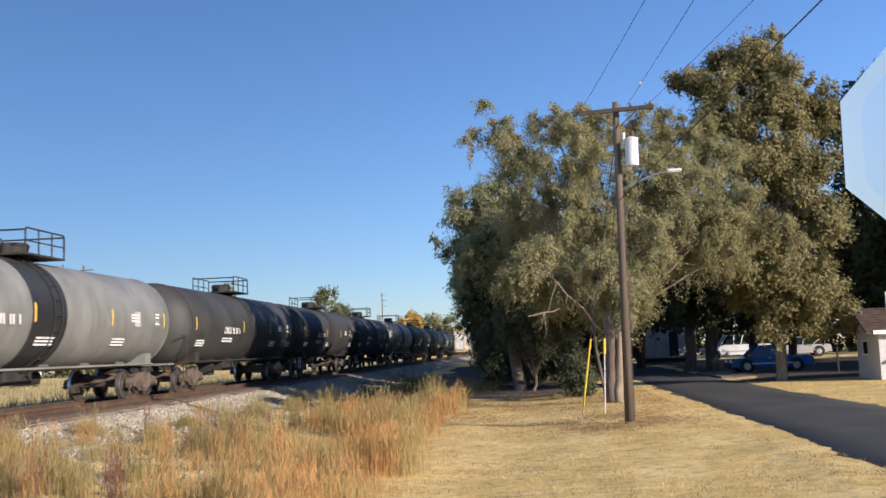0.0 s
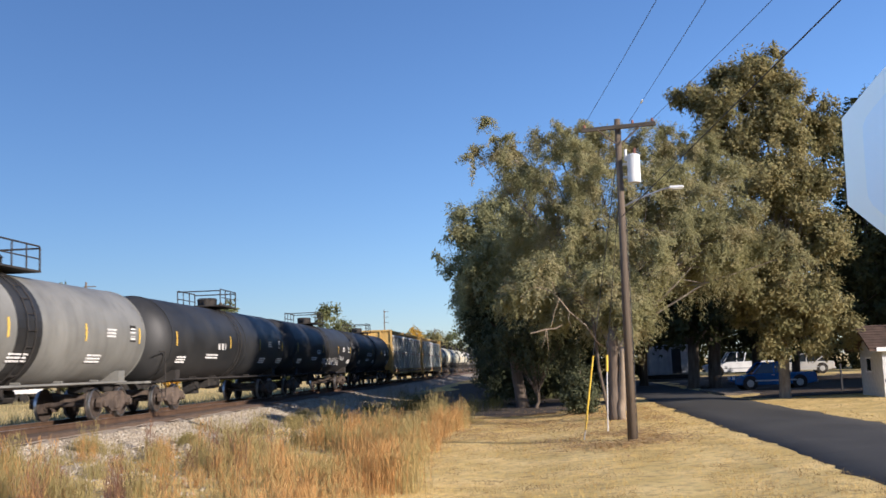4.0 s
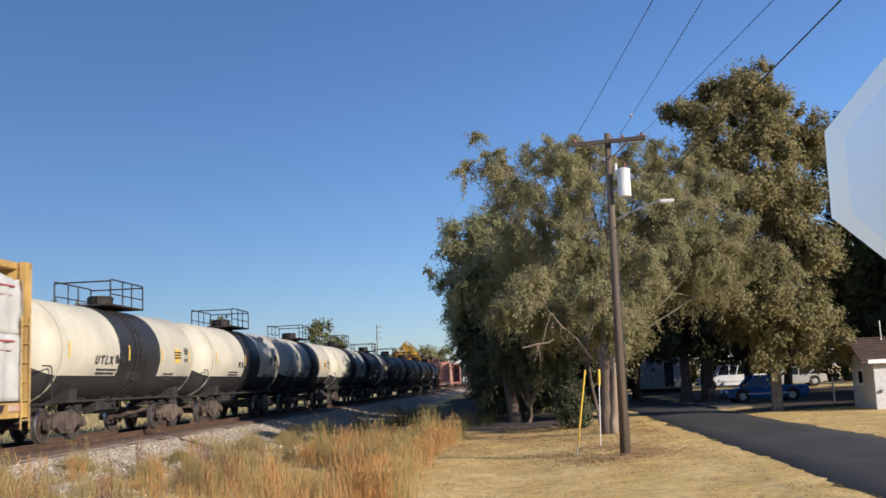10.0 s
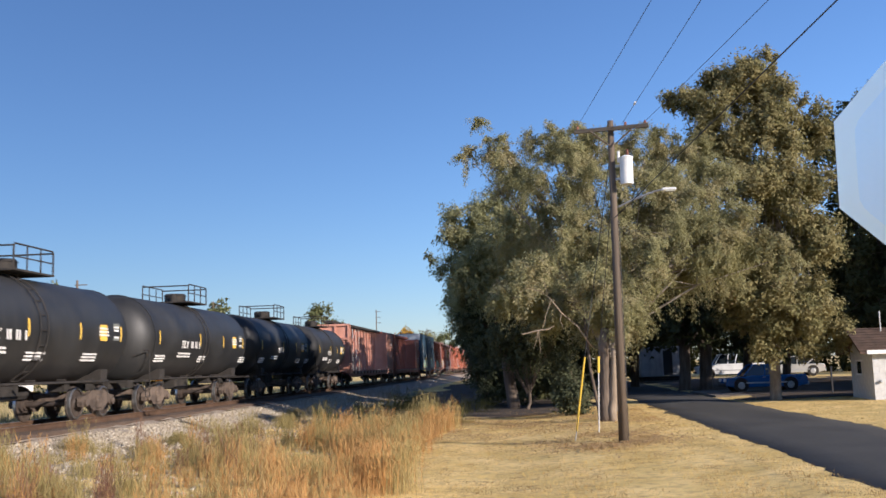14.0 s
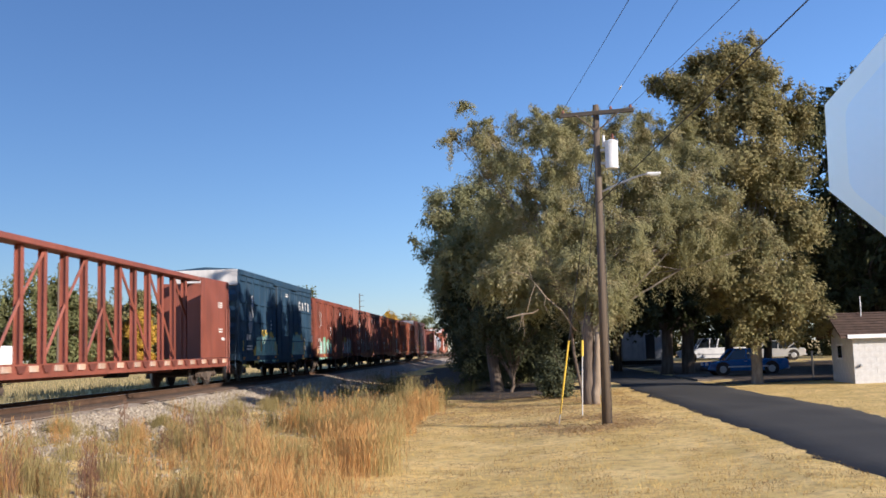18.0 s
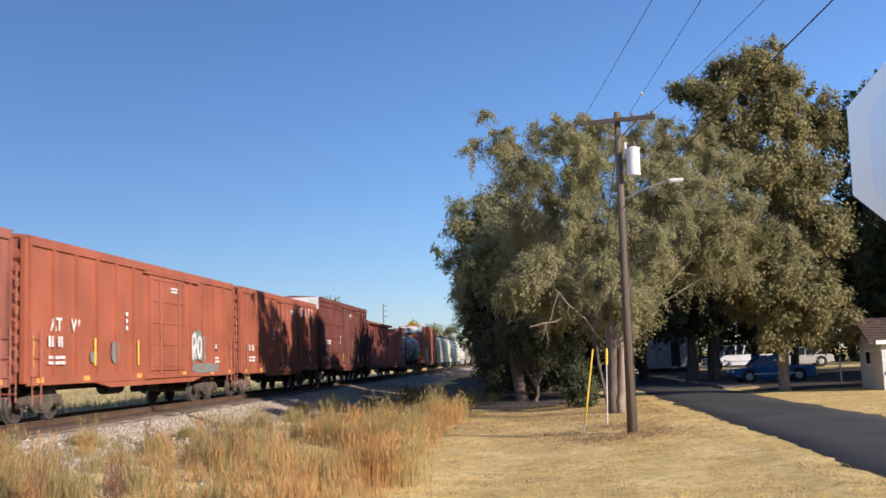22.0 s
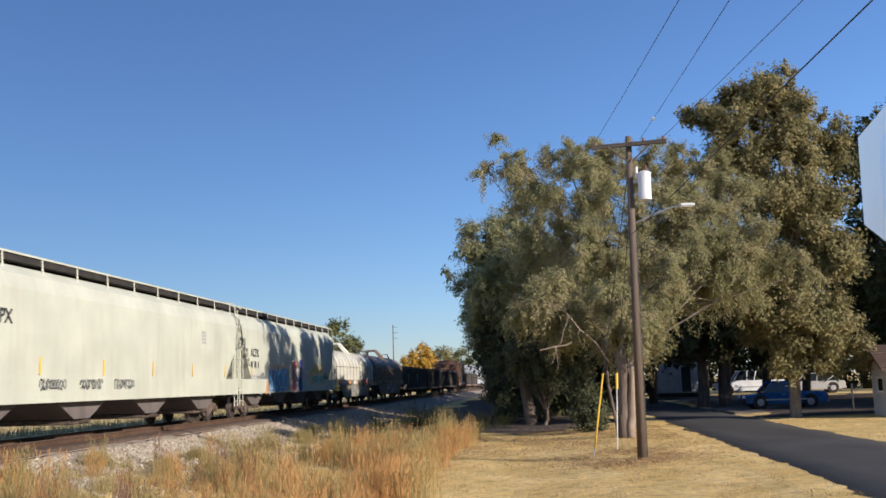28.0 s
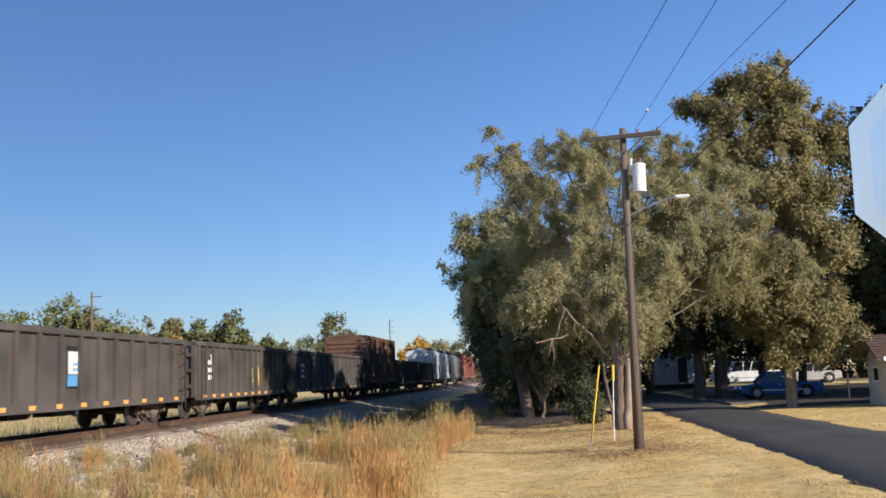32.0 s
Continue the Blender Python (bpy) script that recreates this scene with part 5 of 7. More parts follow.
vehicle("pickup_truck", "blue compact pickup truck parked under the trees", (11.0, 50.0, 0.12), 2, 3.9, 1.5, 1.28, BLUE, EXTENDED, 0.30)
vehicle("pickup_truck", "white pickup truck parked behind the trees", (15.0, 79.5, 0.22), -3, 5.2, 1.9, 1.85, paint("car_white", (0.74, 0.74, 0.72), 0.06, GRIME, 0.1, 0.3), PICKUP, 0.38)
vehicle("car", "pale grey car parked on the far drive", (19.9, 80.0, 0.24), -4, 4.6, 1.75, 1.50, paint("car_grey", (0.42, 0.41, 0.38), 0.08, GRIME, 0.15, 0.3), LONGCAB, 0.36)
home = thing("trailer", "white trailer with a dark doorway behind the trees", "trailer", "", "", (9.8, 79.5, 0.2))
SIDING = surf("trailer_siding", (0.34, 0.34, 0.33), (0.44, 0.44, 0.42), 2, 0.6, bump=0.05, dirt=GRIME, dirt_amount=0.4)
part("body", box(B(), 0, 0, 1.45, 3.6, 2.4, 2.3, 0.05), SIDING, home)
part("doorway", box(B(), 0.35, -1.21, 1.35, 0.7, 0.04, 1.9), WINDOW, home, "dark door opening")
for k in range(9):
    part("siding_strip", box(B(), 0, -1.205, 0.5 + 0.23 * k, 3.5, 0.012, 0.03), SIDING, home)
part("skirt", box(B(), 0, 0, 0.2, 3.3, 2.2, 0.4), UNDER, home)
van = thing("box_trailer", "white box trailer parked in the field beyond the railway", "trailer", "", "", (-45.4, 80.5, -0.12))
part("body", box(B(), 0, 0, 2.1, 5.2, 2.3, 2.4, 0.04), TRIM, van)
for k in range(6):
    part("side_post", box(B(), -2.2 + 0.88 * k, -1.16, 2.1, 0.05, 0.03, 2.3), TRIM, van)
part("frame", box(B(), 0, 0, 0.78, 5.0, 1.0, 0.2), UNDER, van)
for k in (1.3, 2.0):
    for sd in (-1, 1):
        part("wheel", rod(B(), (k, sd * 0.85, 0.45), (k, sd * 1.12, 0.45), 0.45, 16), UNDER, van, "black tyre")
part("landing_leg", box(B(), -1.8, -0.6, 0.4, 0.12, 0.12, 0.8), GALV, van)
post = thing("fence_post", "short black post on the verge", "post", "", "", (12.28, 43.0, 0.0))
part("shaft", box(B(), 0, 0, 0.62, 0.07, 0.07, 1.25, 0.008), BLACKWIRE, post)
part("cap", box(B(), 0, 0, 1.26, 0.09, 0.09, 0.03, 0.008), BLACKWIRE, post)
house = thing("house", "pale house with a low roof far beyond the lane", "house", "", "", (42, 100, 0.2))
part("wall", box(B(), 0, 0, 1.4, 14, 8, 2.8), BRICK, house)
part("roof", slab(B(), [(-4.5, 2.8), (4.5, 2.8), (0, 5.0)], "x", -7.5, 7.5), SHINGLE, house)
for k in range(4):
    w = part("window", box(B(), -5 + 3.2 * k, -4.02, 1.6, 1.1, 0.06, 1.0), WINDOW, house)
    part("window_frame", box(B(), -5 + 3.2 * k, -4.03, 1.05, 1.3, 0.1, 0.08), TRIM, w)
for k in range(14):
    tx, ty_ = 2 + k * 7.5 + 3 * math.sin(k * 2.1), 112 + 14 * math.sin(k * 1.3)
    h, s = 9 + 3 * math.sin(k * 1.9), 4.6
    tree("distant shade tree behind the houses", (tx, ty_, 0.3, h * 0.3, 0, 0), [(tx, ty_, h * 0.75, s * 0.6), (tx - s * 0.5, ty_, h * 0.5, s * 0.6), (tx + s * 0.5, ty_, h * 0.5, s * 0.6), (tx, ty_, h * 0.25, s * 0.7)], 3800, 0.40, FARLEAF, 140 + k, limbs=6, puffs=18)

# A low hedge, added to darken the view between the trunks.
for k in range(11):
    tx, ty_ = 3 + 4.6 * k, 98 - 0.5 * k + 1.5 * math.sin(k * 1.7)
    tree("low hedge bush added to darken the gap behind the parked cars", (tx, ty_, 0.12, 0.8, 0, 0), [(tx - 1.6, ty_, 1.3, 1.1), (tx, ty_, 1.7, 1.3), (tx + 1.6, ty_, 1.3, 1.2), (tx + 0.6, ty_, 3.0, 1.1), (tx - 1.0, ty_, 2.8, 1.0)], 2600, 0.34, DARK, 190 + k, "hedge", limbs=5, puffs=12)

# Poles beyond the railway.
for x0, y0, h in ((-57.4, 120, 14.4), (-49.7, 150, 13.3), (-45.6, 284, 19.2), (-36, 330, 15)):
    far_pole = thing("utility_pole", "distant wooden utility pole beyond the railway", "utility pole", "distant poles", "", (x0, y0, -0.3))
    part("shaft", rod(B(), (0, 0, 0), (0, 0, h), 0.2, 8, 0.13), POLEWOOD, far_pole)
    for k in range(3):
        part("crossarm", box(B(), 0.5, 0, h - 0.6 - 1.6 * k, 1.6, 0.12, 0.12), POLEWOOD, far_pole)


# ---- the train ----
SPEED = 17.7


def sideframe(bm, x):
    out = [(-1.12, 0.50), (-1.05, 0.64), (-0.72, 0.68), (-0.42, 0.80), (0.42, 0.80), (0.72, 0.68), (1.05, 0.64), (1.12, 0.50), (1.08, 0.36), (0.84, 0.34), (0.70, 0.46), (0.46, 0.30), (0.34, 0.22), (-0.34, 0.22), (-0.46, 0.30), (-0.70, 0.46), (-0.84, 0.34), (-1.08, 0.36)]
    slab(bm, out, "x", x - 0.07, x + 0.07)
    box(bm, x, 0, 0.50, 0.24, 0.34, 0.34, 0.03)
    for s in (-1, 1):
        rod(bm, (x - 0.08, s * 0.89, 0.457), (x + 0.15 * (1 if x > 0 else -1), s * 0.89, 0.457), 0.10, 10)
        box(bm, x * 1.03, s * 0.56, 0.56, 0.06, 0.12, 0.2)


bm = B()
sideframe(bm, 1.0), sideframe(bm, -1.0)
box(bm, 0, 0, 0.62, 2.1, 0.36, 0.26, 0.03)
for s in (-1, 1):
    for k in (-0.12, 0.0, 0.12):
        rod(bm, (s * 1.1, k, 0.30), (s * 1.1, k, 0.52), 0.05, 8)
TRUCK_MESH = bpy.data.meshes.new("truck_frame")
bm.to_mesh(TRUCK_MESH), bm.free()
TRUCK_MESH.materials.append(TRUCK)
half_wheel = [(0.0, 0.075), (0.66, 0.085), (0.66, 0.16), (0.70, 0.17), (0.712, 0.38), (0.70, 0.41), (0.70, 0.485), (0.725, 0.487), (0.738, 0.459), (0.83, 0.452), (0.838, 0.44), (0.838, 0.395), (0.80, 0.38), (0.795, 0.19), (0.86, 0.15), (0.86, 0.085), (1.05, 0.08), (1.05, 0.001)]
bm = turned(B(), [(-x, r) for x, r in half_wheel[:0:-1]] + half_wheel, 0.0, 18)
bm.transform(Matrix.Rotation(radians(-90), 4, "Z"))
bmesh.ops.recalc_face_normals(bm, faces=bm.faces)
for face in bm.faces:
    rim = [math.hypot(v.co.y, v.co.z) for v in face.verts]
    face.material_index = 1 if min(rim) > 0.394 and min(abs(v.co.x) for v in face.verts) > 0.73 else 0
WHEEL_MESH = bpy.data.meshes.new("wheelset")
bm.to_mesh(WHEEL_MESH), bm.free()
WHEEL_MESH.materials.append(WHEEL), WHEEL_MESH.materials.append(TREAD)
bm = B()
box(bm, 0, 0, 0.85, 0.16, 0.9, 0.2, 0.02), box(bm, 0, -0.5, 0.85, 0.28, 0.22, 0.30, 0.04)
COUPLER_MESH = bpy.data.meshes.new("coupler")
bm.to_mesh(COUPLER_MESH), bm.free()
COUPLER_MESH.materials.append(UNDER)
WHEELS = []


def running_gear(car, L, inset=2.35):
    for s in (-1, 1):
        frame_ob = part("truck", TRUCK_MESH, None, car, "rusty cast-steel truck")
        frame_ob.location = (0, s * (L / 2 - inset), 0)
        for k in (-0.89, 0.89):
            w = part("wheelset", WHEEL_MESH, None, frame_ob)
            w.location = (0, k, 0.457)
            WHEELS.append((car, w, s * (L / 2 - inset) + k, k))
        c = part("coupler", COUPLER_MESH, None, car)
        c.location, c.rotation_euler = (0, s * (L / 2 - 0.38), 0), (0, 0, 0 if s < 0 else math.pi)


def lettering(car, text, y, z, size, material, x=1.6, lean=0.0):
    """Stencilled letters on the side that faces +x, reading along -y to +y."""
    data = bpy.data.curves.new("lettering", "FONT")
    data.body, data.size, data.extrude, data.align_x = text, size, 0.002, "CENTER"
    data.offset = size * 0.024
    data.materials.append(material)
    ob = new("lettering", data)
    ob.parent = car
    ob.matrix_local = Matrix.Translation((x, y, z)) @ Matrix.Rotation(radians(90), 4, "Z") @ Matrix.Rotation(radians(90 - lean), 4, "X")
    return ob


def bars(car, rows, y, z, height, material, x=1.6, seed=1, width=1.0, lean=0.0, digits=False):
    """Small writing that cannot be read: short bars in rows."""
    r = random.Random(seed)
    bm = B()
    for k in range(rows):
        at = 0.0
        while at < width:
            w = height * (0.30 if digits else r.uniform(0.5, 1.6))
            box(bm, x - lean * k * height * 1.7, y + at + w / 2, z - k * height * 1.7, 0.006, w, height)
            at += w + height * (0.26 if digits and len(bm.faces) % 12 else 0.45 if not digits else 0.95)
    return tagged(part("stencil_mark", bm, material, car), kind="stuff")


def splash(car, y, z, w, h, material, seed, x=1.6, soft=0.28, name="paint_patch"):
    """A sprayed patch with an uneven outline, 3 mm proud of the side."""
    r = random.Random(seed)
    n = 26
    pts = []
    for k in range(n):
        a = 2 * math.pi * k / n
        c, s = math.cos(a), math.sin(a)
        q = 1 + r.uniform(-soft, soft)
        pts.append((y + w / 2 * q * math.copysign(abs(c) ** 0.6, c), z + h / 2 * q * math.copysign(abs(s) ** 0.6, s)))
    bm = B()
    bm.faces.new([bm.verts.new((x, u, v)) for u, v in pts])
    box(bm, x, y, z, 0.002, 0.02, 0.02)
    return part(name, bm, material, car)


def strokes(car, y, z, w, h, material, seed, x=1.603, loops=5, thick=0.05, name="paint_stroke"):
    """Looping sprayed letter shapes that spell nothing."""
    r = random.Random(seed)
    bm = B()
    for k in range(loops):
        cy = y - w / 2 + w * (k + 0.5) / loops
        rw, rh = w / loops * 0.42, h * r.uniform(0.36, 0.5)
        a0, a1 = r.uniform(0, 6.3), r.uniform(3.6, 6.2)
        prev = None
        for j in range(15):
            a = a0 + a1 * j / 14
            c = (cy + rw * math.cos(a) * (1 + 0.2 * math.sin(2 * a + k)), z + rh * math.sin(a))
            d = (math.cos(a) * thick, math.sin(a) * thick)
            row = (bm.verts.new((x, c[0] - d[0] / 2, c[1] - d[1] / 2)), bm.verts.new((x, c[0] + d[0] / 2, c[1] + d[1] / 2)))
            if prev:
                bm.faces.new((prev[0], prev[1], row[1], row[0]))
            prev = row
    return tagged(part(name, bm, material, car), kind="stuff")


GLYPHS = (((0.5, 1.0), (0.1, 0.7), (0.0, 0.3), (0.45, 0.0), (0.95, 0.25), (1.0, 0.7), (0.6, 0.95)), ((0.0, 0.15), (0.25, 0.95), (0.55, 0.25), (0.8, 1.0), (1.0, 0.4)), ((0.1, 0.95), (0.7, 0.75), (0.15, 0.4), (0.95, 0.05)),
          ((0.0, 0.0), (0.1, 1.0), (0.5, 0.5), (0.9, 0.95), (0.7, 0.3), (1.0, 0.0)), ((0.2, 0.0), (0.0, 0.8), (0.7, 1.0), (0.9, 0.55), (0.3, 0.5), (0.95, 0.1)))


def ribbon(bm, pts, thick, x):
    """A flat band of paint along a line of (y, z) points, with rounded-off joints."""
    fine = []
    for k in range(len(pts) - 1):
        p0, p1, p2, p3 = (Vector(pts[max(min(q, len(pts) - 1), 0)]) for q in (k - 1, k, k + 1, k + 2))
        for j in range(5):
            u = j / 5
            fine.append(0.5 * (2 * p1 + (p2 - p0) * u + (2 * p0 - 5 * p1 + 4 * p2 - p3) * u * u + (3 * p1 - p0 - 3 * p2 + p3) * u**3))
    fine.append(Vector(pts[-1]))
    prev = None
    for k, p in enumerate(fine):
        d = (fine[min(k + 1, len(fine) - 1)] - fine[max(k - 1, 0)]).normalized()
        off = Vector((-d.y, d.x)) * thick / 2
        row = (bm.verts.new((x, p.x - off.x, p.y - off.y)), bm.verts.new((x, p.x + off.x, p.y + off.y)))
        if prev:
            bm.faces.new((prev[0], prev[1], row[1], row[0]))
        prev = row


def letters(car, y, z, w, h, fills, outline, seed, x, thick=0.2, edge=0.09, n=0):
    """Swollen sprayed letter shapes that spell nothing: an outline, and a fill on top of it."""
    r = random.Random(seed)
    n = n or max(3, int(w / 0.75))
    step = w / n
    shapes = []
    for k in range(n):
        g = GLYPHS[r.randrange(len(GLYPHS))]
        hh, dz = h * r.uniform(0.7, 0.92), h * r.uniform(-0.06, 0.06)
        shapes.append([(y - w / 2 + step * (k + 0.16) + u * step * 0.68 + r.uniform(-0.04, 0.04), z + dz - hh / 2 + v * hh) for u, v in g])
    for k, pts in enumerate(shapes):
        bm = B()
        ribbon(bm, pts, thick + edge * 2, x + 0.002 * (k % 2))
        letter = part("sprayed_letter", bm, SPRAY[outline], car)
        bm = B()
        ribbon(bm, pts, thick, x + 0.005 + 0.002 * (k % 2))
        part("letter_fill", bm, SPRAY[fills[k * len(fills) // n]], letter)


def graffiti(car, y, z, w, h, colours, seed, x=1.604, outline=None):
    """A sprayed piece: accents behind, lumps of the main colours like letters, and thin lines drawn over them."""
    r = random.Random(seed)
    accent, main = SPRAY[colours[0]], colours[1:] or colours
    for f, dz, ww, hh in ((-0.46, -0.28, 0.24, 0.5), (0.46, -0.22, 0.22, 0.55), (-0.10, 0.40, 0.26, 0.34), (0.24, 0.36, 0.2, 0.3)):
        splash(car, y + f * w, z + dz * h, ww * w, hh * h, accent, seed + int(f * 50), x, 0.3)
    n = max(3, round(w / 0.85))
    for k in range(n):
        f = (k + 0.5) / n - 0.5
        tall = h * r.uniform(0.78, 1.0)
        splash(car, y + f * w * 0.9, z - h * 0.5 + tall / 2 + r.uniform(0, 0.06), w / n * 1.12, tall, SPRAY[main[k * len(main) // n]], seed + 20 + k, x + 0.003 + 0.001 * (k % 2), 0.17)
    line = SPRAY[outline or "white"]
    strokes(car, y, z, w * 0.88, h * 0.8, line, seed + 9, x + 0.008, n, 0.045), strokes(car, y + 0.06 * w, z - 0.05 * h, w * 0.8, h * 0.55, SPRAY["shade"] if not outline else line, seed + 14, x + 0.010, n + 1, 0.03)


def ladder(bm, x, y, z0, z1, wide=0.4, along="y", rungs=None):
    n = rungs or max(3, int((z1 - z0) / 0.4))
    d = (0, wide / 2) if along == "y" else (wide / 2, 0)
    for s in (-1, 1):
        rod(bm, (x + s * d[0], y + s * d[1], z0), (x + s * d[0], y + s * d[1], z1), 0.018, 5)
    for k in range(n):
        z = z0 + (z1 - z0) * (k + 0.5) / n
        rod(bm, (x - d[0], y - d[1], z), (x + d[0], y + d[1], z), 0.014, 5)


def car_thing(name, label, category, L):
    car = thing(name, label, category, "cars of the passing freight train")
    running_gear(car, L)
    return car


def tank_car(L, label, body, band=None, band_w=1.7, band_at=0.0, lower=None, radius=1.44, cz=2.43, marks=(), grey=0, seed=1, dome="black", white_band=None):
    car = car_thing("tank_car", label, "tank car", L)
    half, head = L / 2 - 0.42, 0.78
    radius, cz = radius + 0.05, cz + 0.02
    bow = [(head * d, radius * math.sqrt(max(0, 1 - (1 - d) ** 2))) for d in (0.03, 0.1, 0.22, 0.4, 0.65, 1.0)]
    prof = [(-half, 0.001)] + [(-half + d, q) for d, q in bow] + [(-half / 3, radius), (half / 3, radius)] + [(half - d, q) for d, q in reversed(bow)] + [(half, 0.001)]
    part("tank", turned(B(), prof, cz, 48), PAINT[body], car, smooth=True)
    if band:
        b0 = band_at
        bm = turned(B(), [(b0 - band_w / 2, radius - 0.01), (b0 - band_w / 2, radius + 0.012), (b0 + band_w / 2, radius + 0.012), (b0 + band_w / 2, radius - 0.01)], cz, 48)
        part("band", bm, PAINT[band], car, "painted band round the tank", smooth=False)
    if lower:
        p2 = [(y, r + 0.008) for y, r in prof[1:-1]]
        part("lower_shell", turned(B(), p2, cz, 28, -152, -28), PAINT[lower], car, "black lower half of the tank", smooth=True)
    for s in (-1, 1):
        bm = turned(B(), [(s * (half - head) - 0.02, radius), (s * (half - head) - 0.02, radius + 0.014), (s * (half - head) + 0.03, radius + 0.014), (s * (half - head) + 0.03, radius)], cz, 48)
        part("weld_ring", bm, PAINT[body], car, smooth=False)
    # Stub sills and saddles at the ends; between them only a pipe runs along under the tank.
    under = UNDER if body != "tank_grey" else PAINT["tank_grey"]
    for s in (-1, 1):
        bm = box(B(), 0, s * (L / 2 - 0.62), 1.02, 2.7, 0.55, 0.07)
        part("end_platform", bm, under, car)
        part("stub_sill", box(B(), 0, s * (L / 2 - 1.5), 0.92, 0.5, 2.6, 0.26), UNDER, car)
        bm = slab(B(), [(-1.22, 1.02), (1.22, 1.02), (1.24, 1.40), (1.12, 1.40), (0.8, 1.24), (-0.8, 1.24), (-1.12, 1.40), (-1.24, 1.40)], "y", s * (L / 2 - 2.35) - 0.22, s * (L / 2 - 2.35) + 0.22)
        part("saddle", bm, under, car, "steel saddle under the tank")
    for q in (-1, 1):
        part("running_pipe", rod(B(), (q * 1.22, -L / 2 + 2.0, 1.06), (q * 1.22, L / 2 - 2.0, 1.06), 0.035, 6), under, car)
        repeat("hanger", box(B(), q * 1.12, 0, 1.13, 0.24, 0.05, 0.05), under, car, [(0, -L * 0.26 + k * L * 0.13, 0) for k in range(5)])
    if body in ("tank_charcoal", "tank_black") and L > 15:
        part("strap", turned(B(), [(0.98, radius), (0.98, radius + 0.02), (1.26, radius + 0.02), (1.26, radius)], cz, 48), PAINT["tank_black"], car, "dark strap round the tank")
    bm = B()
    box(bm, 0.2, 0, 0.85, 0.5, 1.4, 0.4, 0.03), rod(bm, (-0.3, 1.2, 0.8), (-0.3, 2.3, 0.8), 0.2, 10), box(bm, 0, -1.6, 0.72, 0.5, 0.5, 0.5)
    part("brake_gear", bm, UNDER, car)
    # The platform on top, its rails and the manway.
    gear = UNDER if dome == "black" else PAINT[dome]
    mid, reach = 0.52, 1.30 if body == "tank_white" else 1.05
    high = 0.84 if body == "tank_white" else 0.72
    part("platform", box(B(), 0, mid, cz + radius + 0.06, 1.84, 2 * reach + 0.06, 0.05), gear, car)
    bm = B()
    rod(bm, (0, mid, cz + radius - 0.1), (0, mid, cz + radius + 0.36), 0.40, 20), rod(bm, (0, mid, cz + radius + 0.36), (0, mid, cz + radius + 0.44), 0.43, 20, 0.36)
    part("manway", bm, gear, car)
    part("valve", rod(B(), (0.2, mid - 0.72, cz + radius), (0.2, mid - 0.72, cz + radius + 0.38), 0.12, 10), gear, car)
    part("valve", rod(B(), (-0.2, mid + 0.70, cz + radius), (-0.2, mid + 0.70, cz + radius + 0.28), 0.10, 10), gear, car)
    zt, zb = cz + radius + high, cz + radius + 0.05
    for s in (-1, 1):
        hoop = [(s * 0.90, mid - reach, zb), (s * 0.90, mid - reach, zt - 0.06), (s * 0.90, mid - reach + 0.06, zt), (s * 0.90, mid + reach - 0.06, zt), (s * 0.90, mid + reach, zt - 0.06), (s * 0.90, mid + reach, zb)]
        rail = part("railing", pipe(B(), hoop, 0.026, 6), gear, car, "thin steel safety rail")
        repeat("rail_post", rod(B(), (s * 0.90, mid, zb), (s * 0.90, mid, zt), 0.022, 5), gear, rail, [(0, y, 0) for y in (-0.36, 0.36)])
        part("mid_rail", rod(B(), (s * 0.90, mid - reach, zb + 0.34), (s * 0.90, mid + reach, zb + 0.34), 0.02, 5), gear, rail)
    for y in (mid - reach, mid + reach):
        part("end_bar", rod(B(), (-0.90, y, zt - 0.05), (0.90, y, zt - 0.05), 0.024, 6), gear, car)
    climb = [((radius + 0.06) * math.cos(radians(-62 + k * 15)), cz + (radius + 0.06) * math.sin(radians(-62 + k * 15))) for k in range(10)]
    steps = part("ladder", pipe(B(), [(u, -0.2, v) for u, v in climb], 0.016, 5), gear, car)
    part("stile", pipe(B(), [(u, 0.2, v) for u, v in climb], 0.016, 5), gear, steps)
    repeat("rung", rod(B(), (0, -0.2, 0), (0, 0.2, 0), 0.014, 5), gear, steps, [(u, 0, v) for u, v in climb])
    for q in (-1, 1):
        grab = part("grab_rail", pipe(B(), [(q * 1.36, -L / 2 + 0.86, 1.04), (q * 1.36, -L / 2 + 0.86, 1.92), (q * 1.36, -L / 2 + 0.78, 2.0), (q * 1.36, -L / 2 + 0.36, 2.0)], 0.02, 6), gear, car, "bent steel grab rail")
        part("step", pipe(B(), [(q * 1.38, -L / 2 + 0.5, 1.04), (q * 1.38, -L / 2 + 0.5, 0.5), (q * 1.38, -L / 2 + 0.85, 0.5), (q * 1.38, -L / 2 + 0.85, 1.04)], 0.016, 5), STENCIL if grey else gear, grab)
    bm = B()
    strip = [radians(-9 + k * 6) for k in range(4)]
    rows = [[bm.verts.new(((radius + e) * math.cos(a), y, (radius + e) * math.sin(a))) for y in (-0.045, 0.045)] for a in strip for e in (0.016,)]
    for a, b in zip(rows, rows[1:]):
        bm.faces.new((a[0], a[1], b[1], b[0]))
    repeat("reflector", bm, STRIPE, car, [(0, y, cz) for y in [-half + 1.2, half - 1.2] + [(-half + 1.6) + (2 * half - 3.2) * f for f in (0.42, 0.74)]], "vertical yellow reflective strip")
    for k, (text, y, dz, size) in enumerate(marks):
        a = math.asin(dz / radius)
        lettering(car, text, y * half, cz + dz, size, STENCIL if body not in ("tank_white",) else STENCIL_DARK, radius * math.cos(a) + 0.025, math.degrees(a))
    tint = STENCIL_DARK if body in ("tank_white",) else STENCIL
    on_side = lambda dz: math.sqrt(radius**2 - dz**2) + 0.016
